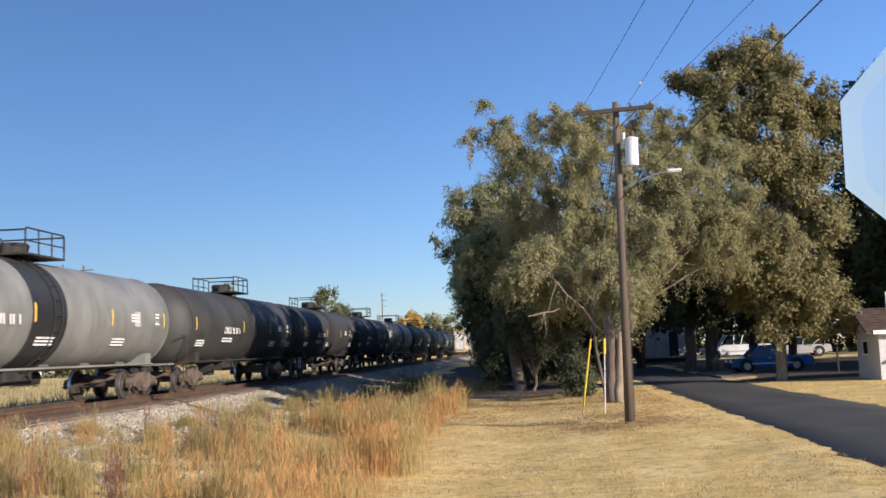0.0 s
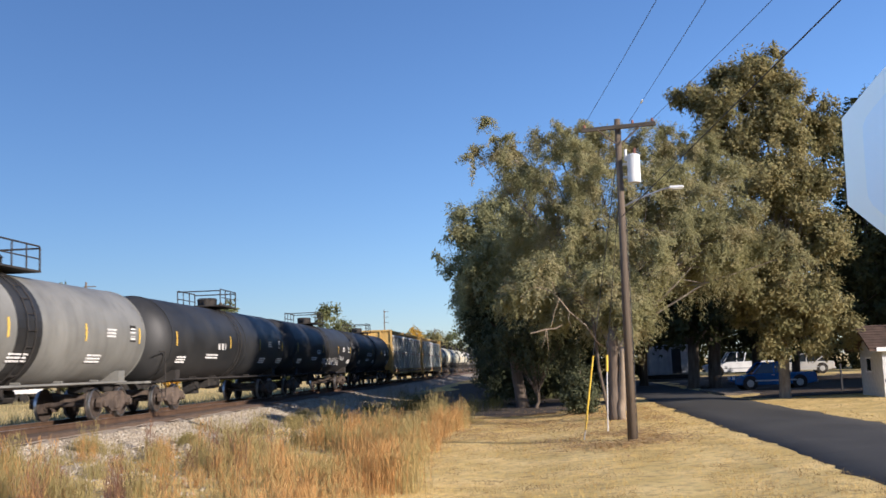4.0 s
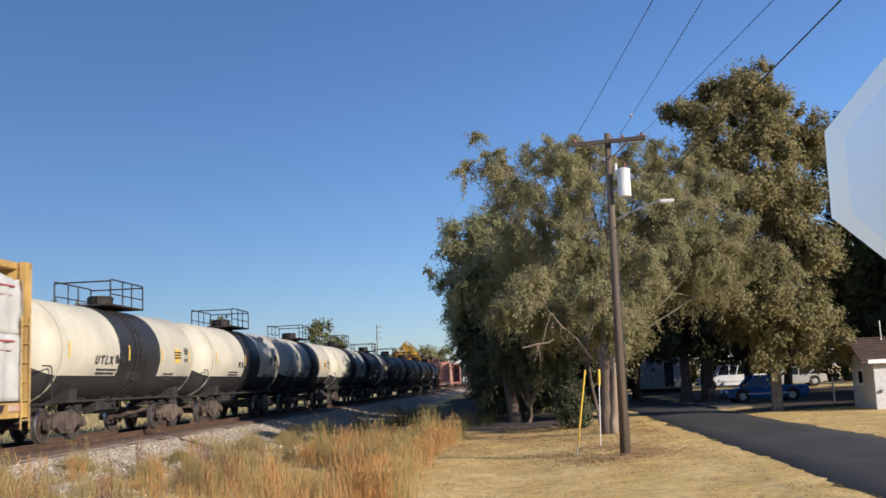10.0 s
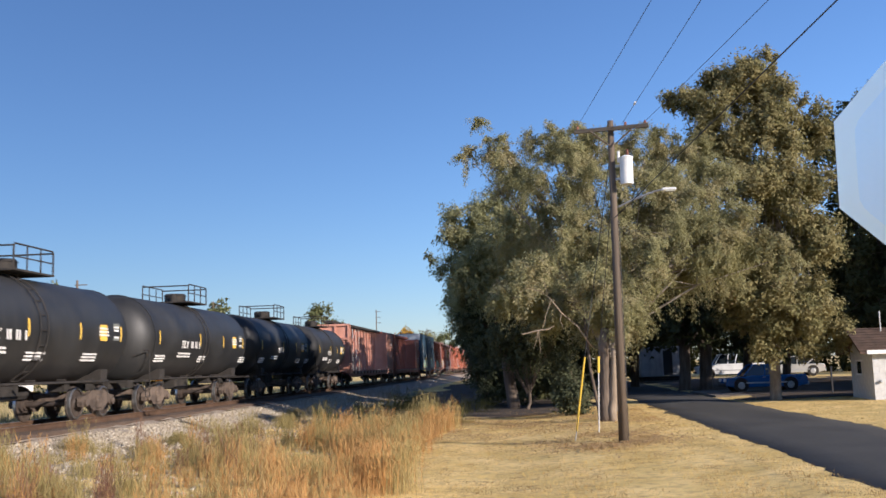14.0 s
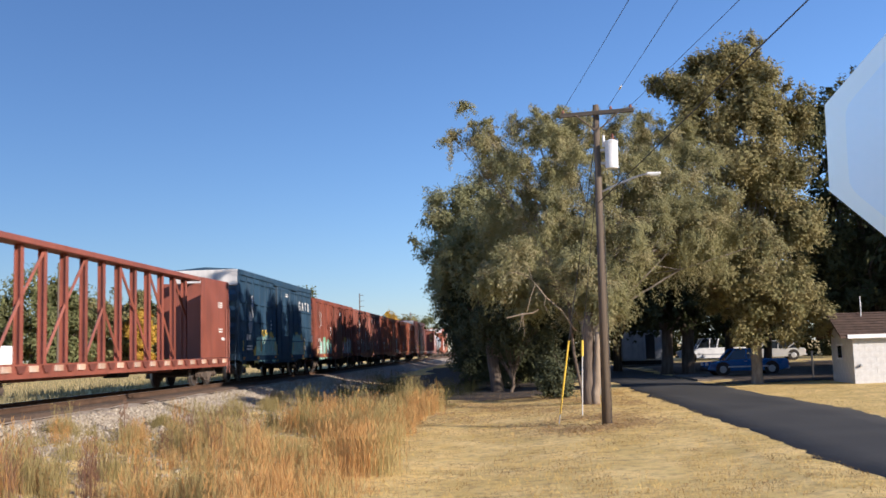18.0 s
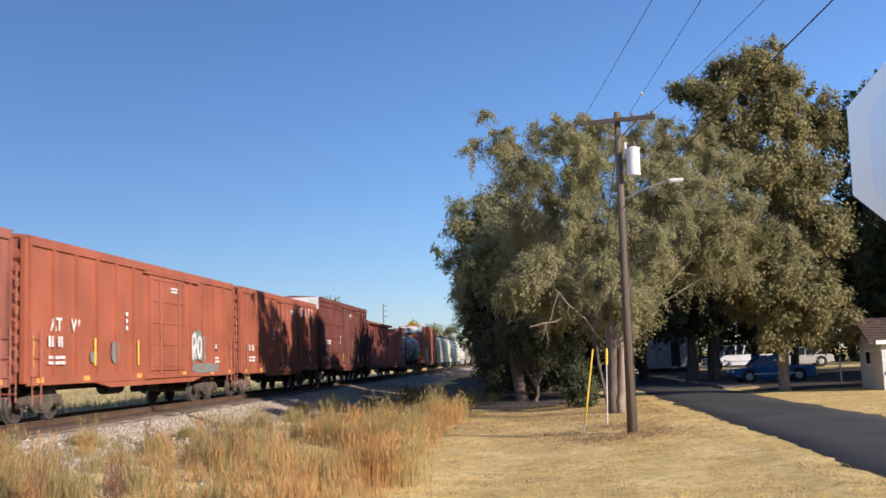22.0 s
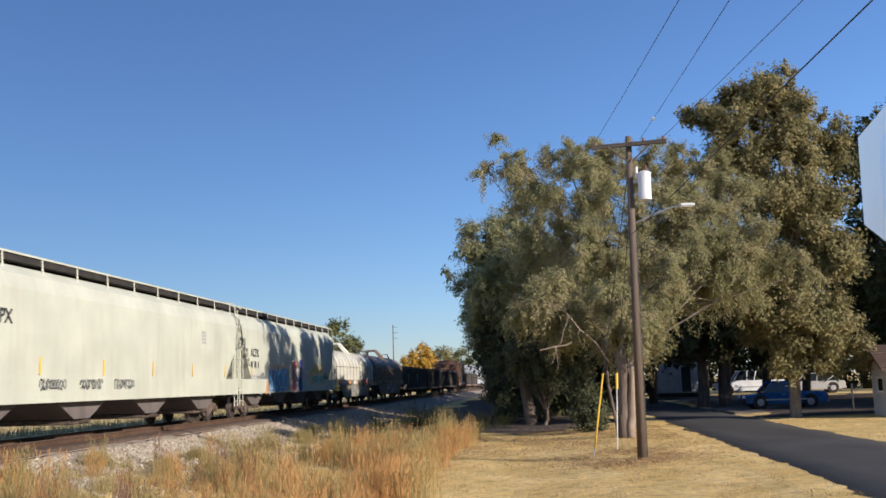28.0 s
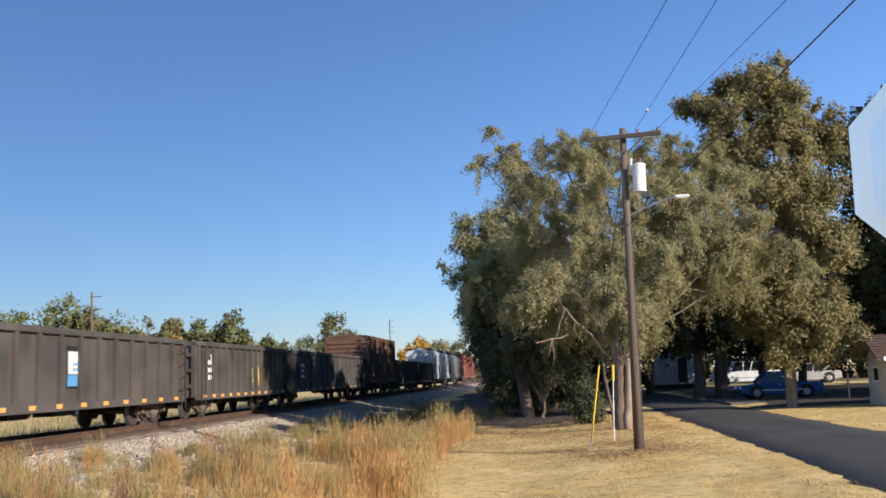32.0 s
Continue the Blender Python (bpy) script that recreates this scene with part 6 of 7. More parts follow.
    bars(car, 1, -half * 0.40 + 0.66, cz - 0.20, 0.24, tint, on_side(0.08), seed, 0.95, digits=True)
    bars(car, 2, -half * 0.40 - 0.5, cz - 0.52, 0.06, tint, on_side(0.55) + 0.01, seed + 3, 1.3, 0.36)
    bars(car, 3, half * 0.55, cz + 0.12, 0.055, tint, on_side(0.12), seed + 5, 0.6)
    for k, f in enumerate((-0.82, -0.1, 0.42, 0.78)):
        if (seed + k) % 3:
            bars(car, 3, half * f, cz - 0.62, 0.05, tint, on_side(0.64) + 0.012, seed + 11 + k, 0.9, 0.46)
    plate = part("placard", box(B(), on_side(0.3) + 0.004, half * 0.90 - 0.9, cz + 0.05, 0.008, 0.42, 0.5), SPRAY["shade"] if seed % 2 else UNDER, car, "small grey notice plate")
    repeat("notice_line", box(B(), on_side(0.3) + 0.011, half * 0.90 - 0.9, 0, 0.004, 0.34, 0.05), tint, plate, [(0, 0, cz - 0.11 + 0.1 * k) for k in range(4)])
    if seed % 2:
        part("placard", box(B(), on_side(0.25) + 0.004, half * 0.62 - 0.1, cz + 0.0, 0.008, 0.46, 0.46), STENCIL_YELLOW if seed % 4 == 1 else SPRAY["silver"], car, "square placard on the tank side")
    return car


def box_car(L, label, body, top=4.75, floor=0.98, ribs=13, door=(0.03, 3.05), end_top=None, plug=True, marks=(), seed=1, white_cap=False, horizontal=False, inset=0.62):
    """door: its centre along the car as a share of the half length, and its width."""
    car = car_thing("boxcar", label, "boxcar", L)
    P, half, w = PAINT[body], L / 2 - inset, 1.56
    wall = B()
    box(wall, 0, 0, (top + floor) / 2, 2 * w, 2 * half, top - floor)
    part("body", wall, P, car)
    # Ribs on the sides, leaving out the door.
    dy, dw = door[0] * half, door[1]
    bm = B()
    for s in (-1, 1):
        for k in range(ribs + 1):
            y = -half + 2 * half * k / ribs
            if abs(y - dy) > dw / 2 + 0.1:
                rib = box(B(), s * (w + (0.042 if not horizontal else 0.012)), max(min(y, half - 0.05), -half + 0.05), (top + floor) / 2, 0.09 if not horizontal else 0.03, 0.075 if not horizontal else 0.05, top - floor - 0.3)
                part("rib", rib, P, car)
        part("top_chord", box(B(), s * (w + 0.03), 0, top - 0.09, 0.06, 2 * half, 0.18), P, car)
        bm = box(B(), s * (w + 0.03), 0, floor + 0.06, 0.06, 2 * half, 0.24)
        if horizontal:
            for z in (floor + 0.9, floor + 1.75, floor + 2.6, top - 0.42):
                for y0, y1 in ((-half, dy - dw / 2 - 0.1), (dy + dw / 2 + 0.1, half)):
                    count = max(2, round((y1 - y0) / 1.15))
                    step = (y1 - y0) / count
                    repeat("panel_seam", box(B(), s * (w + 0.03), 0, z, 0.07, step - 0.22, 0.05), P, car, [(0, y0 + step * (k + 0.5), 0) for k in range(count)])
        slab(bm, [(-half * 0.55, floor - 0.06), (half * 0.55, floor - 0.06), (half * 0.42, floor - 0.22), (-half * 0.42, floor - 0.22)], "x", s * (w - 0.04), s * (w + 0.03))
        part("side_sill", bm, P, car)
    for s in (-1, 1):
        d = B()
        box(d, s * (w + 0.05), dy, (top + floor) / 2 - 0.05, 0.07, dw, top - floor - 0.5, 0.012)
        # Dark strips give the shadow lines in the gaps beside the door.
        repeat("door_gap", box(B(), s * (w + 0.012), 0, (top + floor) / 2 - 0.05, 0.03, 0.06, top - floor - 0.5), UNDER, car, [(0, dy - dw / 2 - 0.03, 0), (0, dy + dw / 2 + 0.03, 0)])
        leaf = part("door", d, P, car, "sliding plug door" if plug else "sliding door")
        n = 5 if plug else 12
        for k in range(n):
            z = floor + 0.35 + (top - floor - 0.75) * k / (n - 1)
            part("door_rib", box(B(), s * (w + 0.095), dy, z, 0.03, dw - 0.12, 0.06 if plug else 0.045), P, leaf)
        for y in ((dy - dw * 0.28, dy + dw * 0.28) if plug else (dy - dw / 2 + 0.15,)):
            part("lock_rod", rod(B(), (s * (w + 0.12), y, floor + 0.1), (s * (w + 0.12), y, top - 0.4), 0.022, 6), P, leaf)
        repeat("door_track", box(B(), s * (w + 0.07), dy + 0.5, 0, 0.085, dw * 1.7, 0.075), P, car, [(0, 0, floor), (0, 0, top - 0.24)])
    # Corrugated ends.
    for s in (-1, 1):
        n = 9 if not white_cap else 4
        ztop = top - (0.75 if white_cap else 0.15)
        end = part("end_wall", box(B(), 0, s * (half + 0.012), (top + floor) / 2, 2 * w - 0.06, 0.02, top - floor - 0.05), P, car, "ribbed steel end")
        h = (ztop - floor) / n * 0.5
        rib = slab(B(), [(s * (half + 0.02), -h * 0.85), (s * (half + 0.11), -h * 0.4), (s * (half + 0.11), h * 0.4), (s * (half + 0.02), h * 0.85)], "x", -w + 0.14, w - 0.14)
        repeat("end_rib", rib, P, end, [(0, 0, floor + 0.2 + (ztop - floor - 0.3) * (k + 0.5) / n) for k in range(n)])
        repeat("corner_post", box(B(), 0, s * (half + 0.05), (top + floor) / 2, 0.12, 0.12, top - floor), P, end, [(q * (w - 0.05), 0, 0) for q in (-1, 1)])
        if white_cap:
            part("end_cap", box(B(), 0, s * (half + 0.05), top - 0.30, 2 * w - 0.1, 0.14, 0.72, 0.02), PAINT["roof_white"], end, "white panel across the top of the end")
        bm = B()
        ladder(bm, -s * (w - 0.35), s * (half + 0.22), 0.55, floor + (1.4 if white_cap else 2.8), 0.42, "x")
        part("end_ladder", bm, P, end)
    bm = B()
    ladder(bm, 0, 0, 0.45, floor + 1.3, 0.42)
    repeat("ladder", bm, P, car, [(q * (w + 0.1), s * (half - 0.32), 0) for q in (-1, 1) for s in (-1, 1)])
    # Low-pitched roof with cross seams.
    bm = slab(B(), [(-w - 0.06, top), (w + 0.06, top), (w + 0.06, top + 0.05), (0, top + 0.17), (-w - 0.06, top + 0.05)], "y", -half - 0.04, half + 0.04)
    part("roof", bm, P, car, "weathered steel roof")
    seam = slab(B(), [(-w + 0.1, top + 0.03), (w - 0.1, top + 0.03), (w - 0.1, top + 0.08), (0, top + 0.195), (-w + 0.1, top + 0.08)], "y", -0.03, 0.03)
    repeat("roof_seam", seam, P, car, [(0, -half + 2 * half * k / 11, 0) for k in range(12)])
    bm = B()
    box(bm, 0, 0, 0.86, 0.5, L - 1.6, 0.24), box(bm, 0.7, 1.2, 0.72, 0.6, 1.0, 0.4, 0.03), rod(bm, (0.5, -1.6, 0.72), (0.5, -0.4, 0.72), 0.2, 10)
    for s in (-1, 1):
        box(bm, 0, s * (L / 2 - 2.35), 0.92, 2.7, 0.5, 0.16)
    part("underframe", bm, UNDER, car)
    if horizontal:
        repeat("reflector", box(B(), w + 0.075, 0, floor + 0.62, 0.012, 0.10, 0.48), STRIPE, car, [(0, f * half, 0) for f in (-0.96, -0.55, -0.2, 0.34, 0.7, 0.96)], "vertical yellow reflective strip")
    repeat("reflector", box(B(), w + 0.062, 0, floor + 0.07, 0.012, 0.34, 0.13), ORANGE, car, [(0, f * half, 0) for f in (-0.93, -0.62, -0.18, 0.3, 0.66, 0.93)], "orange reflective patch on the sill")
    for text, y, z, size in marks:
        lettering(car, text, y * half, z, size, STENCIL, w + 0.055)
    bars(car, 1, -half * 0.88, floor + 1.02, 0.27, STENCIL, w + 0.068, seed, 0.9, digits=True)
    bars(car, 2, -half * 0.88, floor + 0.62, 0.08, STENCIL, w + 0.068, seed + 1, 0.9)
    bars(car, 3, -half * 0.30, floor + 1.9, 0.12, STENCIL, w + 0.052, seed + 2, 0.14)
    bars(car, 2, dy + 0.1, top - 0.62, 0.06, STENCIL, w + 0.115, seed + 6, 0.6)
    notice = part("notice_board", box(B(), w + 0.05, half * 0.72, floor + 1.0, 0.02, 0.24, 0.30), UNDER, car, "small black notice board")
    part("paper", box(B(), w + 0.064, half * 0.72, floor + 1.03, 0.004, 0.13, 0.16), STENCIL, notice)
    bars(car, 2, half * 0.70, floor + 0.6, 0.08, STENCIL, w + 0.052, seed + 4, 0.5)
    return car


def centre_beam(L, label, colour, load=False, logo=0, seed=1, long_panel=3.7):
    """A flat car with end walls and a truss down its middle, empty or with wrapped lumber."""
    car = car_thing("centre_beam_car", label, "flat car", L)
    P, half, w, deck, top = PAINT[colour], L / 2 - 0.6, 1.48, 1.12, 4.62 if not load else 4.52
    bm = B()
    box(bm, 0, 0, deck - 0.1, 2 * w, 2 * half, 0.12)
    for s in (-1, 1):
        box(bm, s * (w - 0.03), 0, deck - 0.2, 0.08, 2 * half, 0.36)
    slab(bm, [(-half + 3.4, deck - 0.2), (half - 3.4, deck - 0.2), (half - 4.4, 0.62), (-half + 4.4, 0.62)], "x", -0.5, 0.5)
    part("deck", bm, P, car)
    repeat("winch", box(B(), 0, 0, 0, 0.05, 0.45, 0.16), POCKET, car, [(q * (w + 0.03), -half + 2 * half * (k + 0.5) / 15, deck - 0.14) for q in (-1, 1) for k in range(15)], "worn pale tie-down pocket")
    repeat("gusset", slab(B(), [(-0.26, 0.06), (0.26, 0.06), (0.12, -0.13), (-0.12, -0.13)], "x", -0.03, 0.035), UNDER if load else PAINT["box_brown"], car, [(q * (w + 0.03), -half + 2 * half * k / 15, deck - 0.12) for q in (-1, 1) for k in range(1, 15)])
    high = top - (0 if load else 0.26)
    for s in (-1, 1):
        bm = box(B(), 0, s * (half - 0.08), (deck + high) / 2, 2 * w, 0.14, high - deck)
        wall = part("bulkhead", bm, P, car, "ribbed steel end wall")
        repeat("upright", box(B(), 0, s * (half + 0.04), (deck + high) / 2, 0.12, 0.16, high - deck), P, wall, [(x, 0, 0) for x in (-w + 0.06, -0.5, 0.5, w - 0.06)])
        repeat("crossbar", box(B(), 0, s * (half + 0.05), 0, 2 * w, 0.14, 0.12), P, wall, [(0, 0, z) for z in (deck + 0.2, deck + 1.2, deck + 2.2, high - 0.08)])
    panel = long_panel if not load else 0.18
    for s in (-1, 1):
        for q in (-1, 1):
            bm = B()
            if load:
                box(bm, q * (w - 0.07), s * (half - 0.09), (deck + top) / 2, 0.16, 0.22, top - deck)
            else:
                wide = panel if s > 0 and q > 0 else 0.55
                slab(bm, [(s * (half - 0.02), deck), (s * (half - 0.02), high), (s * (half - wide + 0.05), high - 0.03), (s * (half - wide), deck + 1.6), (s * (half - wide), deck)], "x", q * (w - 0.05), q * w)
            part("end_panel", bm, P, car, "solid side panel at the end of the car")
    bm = box(B(), 0, 0, top - 0.08, 0.62 if not load else 2.5, 2 * half - 0.2, 0.18, 0.02)
    part("top_beam", bm, UNDER if colour == "beam_salmon" else P, car)
    posts = 15
    for k in range(1, posts):
        y = -half + 2 * half * k / posts
        bm = B()
        box(bm, 0, y, (deck + top) / 2 - 0.1, 0.16, 0.05, top - deck - 0.1), box(bm, 0.09, y, (deck + top) / 2 - 0.1, 0.03, 0.17, top - deck - 0.1), box(bm, -0.09, y, (deck + top) / 2 - 0.1, 0.03, 0.17, top - deck - 0.1)
        part("post", bm, P, car)
    if not load:
        step = 2 * half / posts
        for k in range(1, posts - 1):
            y0 = -half + k * step
            if y0 > 0:
                zz = (top - 0.2, deck + 1.8) if k % 2 else (deck + 1.8, deck + 0.1)
            else:
                zz = (deck + 0.1, deck + 1.8) if k % 2 else (deck + 1.8, top - 0.2)
            part("diagonal", rod(B(), (0.05, y0, zz[0]), (0.05, y0 + step, zz[1]), 0.055, 4), P, car)
    else:
        r = random.Random(seed)
        packs = 12
        for s in (-1, 1):
            for row in range(2):
                for k in range(packs):
                    span = (2 * half - 0.5) / packs
                    y = -half + 0.25 + span * (k + 0.5)
                    z0, h = deck + 0.02 + row * 1.60, 1.585 if row == 0 else 1.33
                    bm = B()
                    box(bm, s * 0.86, y, z0 + h / 2, 1.14, span - 0.004, h)
                    bmesh.ops.subdivide_edges(bm, edges=bm.edges, cuts=11, use_grid_fill=True)
                    for v in bm.verts:
                        wave = 0.08 * noise.noise(Vector((v.co.y * 1.7 + 3 * k, v.co.z * 0.8, seed + row))) + 0.06 * noise.noise(Vector((v.co.y * 4.7 + v.co.z, v.co.z * 1.5 + k, seed))) + 0.035 * noise.noise(Vector((v.co.y * 9 - v.co.z * 2, v.co.z * 2 + k, seed)))
                        v.co.x += s * (wave - 0.03 * (abs(v.co.y - y) / span * 2) ** 4)
                        if row == 1 and v.co.z > z0 + h * 0.95:
                            v.co.z += 0.18 * noise.noise(Vector((v.co.y * 3 + k, 3.0, seed)))
                    pack = part("lumber_pack", bm, WRAP, car, "lumber wrapped in white plastic", smooth=True)
                    z = z0 + h - (0.17 if row == 0 else 0.20)
                    wide, off = span * r.uniform(0.40, 0.72), r.uniform(-0.12, 0.12)
                    part("print_line", box(B(), s * 1.443, y + off, z, 0.05, wide, 0.042), WRAP_RED if r.random() < 0.78 else WRAP_GREY, pack, "printed line")
                    part("print_line", box(B(), s * 1.437, y + off, z - 0.21, 0.05, wide * 0.8, 0.03), WRAP_FAINT, pack, "faint printed line")
                    if row == 0:
                        repeat("strap", box(B(), s * 1.438, 0, deck + 1.5, 0.03, 0.010, 2.9), WRAP_GREY, car, [(0, y + span / 2, 0)], "thin tie-down strap")
    bm = B()
    box(bm, 0, 0, 0.86, 0.4, L - 1.6, 0.24), box(bm, 0.6, 0.5, 0.74, 0.5, 1.0, 0.36, 0.03)
    part("underframe", bm, UNDER, car)
    bm = B()
    ladder(bm, w + 0.06, 0, 0.45, 3.2, 0.4)
    repeat("ladder", bm, P, car, [(0, s * (half - 0.25), 0) for s in (-1, 1)])
    if logo:
        y0 = half - 1.25
        board = part("emblem", slab(B(), [(y0 - 0.32, 2.35), (y0 + 0.12, 2.35), (y0 + 0.42, 3.25), (y0 + 0.0, 3.25)], "x", w, w + 0.012), STENCIL, car, "white slanted emblem in a white outline")
        repeat("outline", box(B(), w + 0.006, y0, 0, 0.012, 2.3, 0.045), STENCIL, board, [(0, 0, 1.95), (0, 0, 3.66)])
        repeat("outline", box(B(), w + 0.006, 0, 2.8, 0.012, 0.05, 1.7), STENCIL, board, [(0, y0 - 1.13, 0), (0, y0 + 1.13, 0)])
        bars(car, 1, y0 - 0.95, 3.48, 0.16, STENCIL, w + 0.008, seed, 1.9), bars(car, 1, y0 - 0.95, 2.12, 0.18, STENCIL, w + 0.008, seed + 1, 1.9), bars(car, 1, y0 - 0.8, 2.45, 0.09, STENCIL, w + 0.008, seed + 2, 0.4)
        for k in range(15):
            part("stencil_mark", box(B(), w + 0.008, half - 2.95, 3.6 - 0.155 * k, 0.01, 0.26, 0.10 if k not in (4, 8) else 0.03), STENCIL, car)
    elif not load:
        bars(car, 3, half - 1.5, 3.4, 0.05, STENCIL, w + 0.008, seed, 0.6)
        bars(car, 2, half - 1.4, 2.3, 0.06, STENCIL, w + 0.008, seed, 0.5)
        splash(car, half - 0.8, 1.9, 0.4, 0.12, STENCIL, seed + 2, w + 0.008, 0.5)
    return car


def hopper_car(L, label, body, marks=(), seed=1, number_z=2.55):
    car = car_thing("covered_hopper", label, "hopper car", L)
    P, half, w, top, low = PAINT[body], L / 2 - 0.32, 1.58, 4.36, 1.50
    sec = [(-w, low), (w, low), (w + 0.02, 2.6), (w, 3.62), (w - 0.10, 3.98), (w - 0.34, 4.20), (0.7, top), (-0.7, top), (-w + 0.34, 4.20), (-w + 0.10, 3.98), (-w, 3.62), (-w - 0.02, 2.6)]
    cut = 1.5
    bm = B()
    rings = []
    for y, f in ((-half, 0), (-half + 0.001, 1), (half - 0.001, 1), (half, 0)):
        rings.append([bm.verts.new((x, (y if z > 2.9 or not abs(y) > half - 0.0005 else y), z)) for x, z in sec])
    for a, b in zip(rings, rings[1:]):
        for k in range(len(sec)):
            bm.faces.new((a[k], a[(k + 1) % len(sec)], b[(k + 1) % len(sec)], b[k]))
    bm.faces.new(rings[0][::-1]), bm.faces.new(rings[-1])
    # Sloping end sheets: draw the lower corners in.
    for v in bm.verts:
        if v.co.z < 3.0:
            v.co.y *= (half - cut * (3.0 - v.co.z) / 1.45 * 0.9) / half
    bmesh.ops.recalc_face_normals(bm, faces=bm.faces)
    body_ob = part("body", bm, P, car, "smooth curved-side body")
    bm = B()
    for s in (-1, 1):
        box(bm, s * (w - 0.02), 0, 1.26, 0.10, 2 * half, 0.60)
    box(bm, 0, 0, 1.2, 0.5, 2 * half, 0.3)
    for e in (-1, 1):
        box(bm, 0, e * (half - 0.1), 1.36, 2 * w, 0.2, 0.3)
        for x in (-w + 0.1, -0.4, 0.4, w - 0.1):
            box(bm, x, e * (half - 0.05), 2.4, 0.09, 0.09, 2.0)
    part("sill", bm, P, car)
    for k in range(4):
        y = (-0.72 + 0.48 * k) * (half - 0.4)
        bm = B()
        slab(bm, [(y - 2.0, 1.5), (y + 2.0, 1.5), (y + 1.5, 1.0), (y + 0.45, 0.50), (y - 0.45, 0.50), (y - 1.5, 1.0)], "x", -1.3, 1.3)
        h = part("hopper_bay", bm, PAINT["hopper_dark"], car, "sloping discharge hopper")
        bm = box(B(), 0, y, 0.42, 2.3, 0.8, 0.14, 0.02)
        rod(bm, (-1.3, y + 0.2, 0.42), (1.42, y + 0.2, 0.42), 0.06, 8)
        part("outlet_gate", bm, TRUCK, h)
    for s in (-1, 1):
        # The board is thickened: its dark edge carries the shade under the walkway.
        board = part("running_board", box(B(), s * 1.04, 0, top + 0.05, 0.46, 2 * half + 0.2, 0.17), UNDER, car, "dark grating walkway along the roof, thickened for shade")
        bm = pipe(B(), [(s * 0.82, 0, top + 0.1), (s * 1.29, 0, top + 0.15), (s * 1.31, 0, 4.06)], 0.026, 5)
        part("edge_angle", box(B(), s * 1.30, 0, top + 0.15, 0.03, 2 * half + 0.2, 0.05), P, board)
        repeat("stanchion", bm, P, board, [(0, -half + 2 * half * k / 11, 0) for k in range(12)])
    for k in range(6):
        bm = box(B(), 0, (-0.83 + 0.333 * k) * half, top + 0.06, 0.7, half * 0.28, 0.12, 0.03)
        part("hatch", bm, P, car)
    for e in (-1, 1):
        bm = B()
        ladder(bm, w - 0.02, e * (half - 0.02), 0.5, top - 0.55, 0.42)
        part("side_ladder", bm, P, car)
        bm = B()
        ladder(bm, -e * 0.7, e * (half + 0.08), 0.9, top - 0.1, 0.42, "x")
        part("end_ladder", bm, P, car)
        part("grab_rail", pipe(B(), [(w - 0.02, e * (half - 0.02), top), (w - 0.4, e * (half - 0.02), top + 0.25), (0.6, e * (half - 0.02), top + 0.25)], 0.022, 5), P, car)
    repeat("reflector", box(B(), w + 0.03, 0, 1.85, 0.012, 0.07, 0.42), STRIPE, car, [(0, (-0.85 + 0.34 * k) * half, 0) for k in range(6)], "vertical yellow reflective strip")
    for text, y, z, size in marks:
        lettering(car, text, y * half, z, size, STENCIL_DARK, w + 0.026)
    bars(car, 1, -half * 0.80 - 0.55, number_z, 0.28, STENCIL_DARK, w + 0.028, seed, 1.1, digits=True)
    bars(car, 2, -half * 0.80 - 0.6, number_z - 0.45, 0.08, SPRAY["silver"], w + 0.028, seed + 1, 1.2)
    bars(car, 4, half * 0.6, 3.2, 0.07, SPRAY["silver"], w + 0.028, seed + 2, 0.4)
    return car


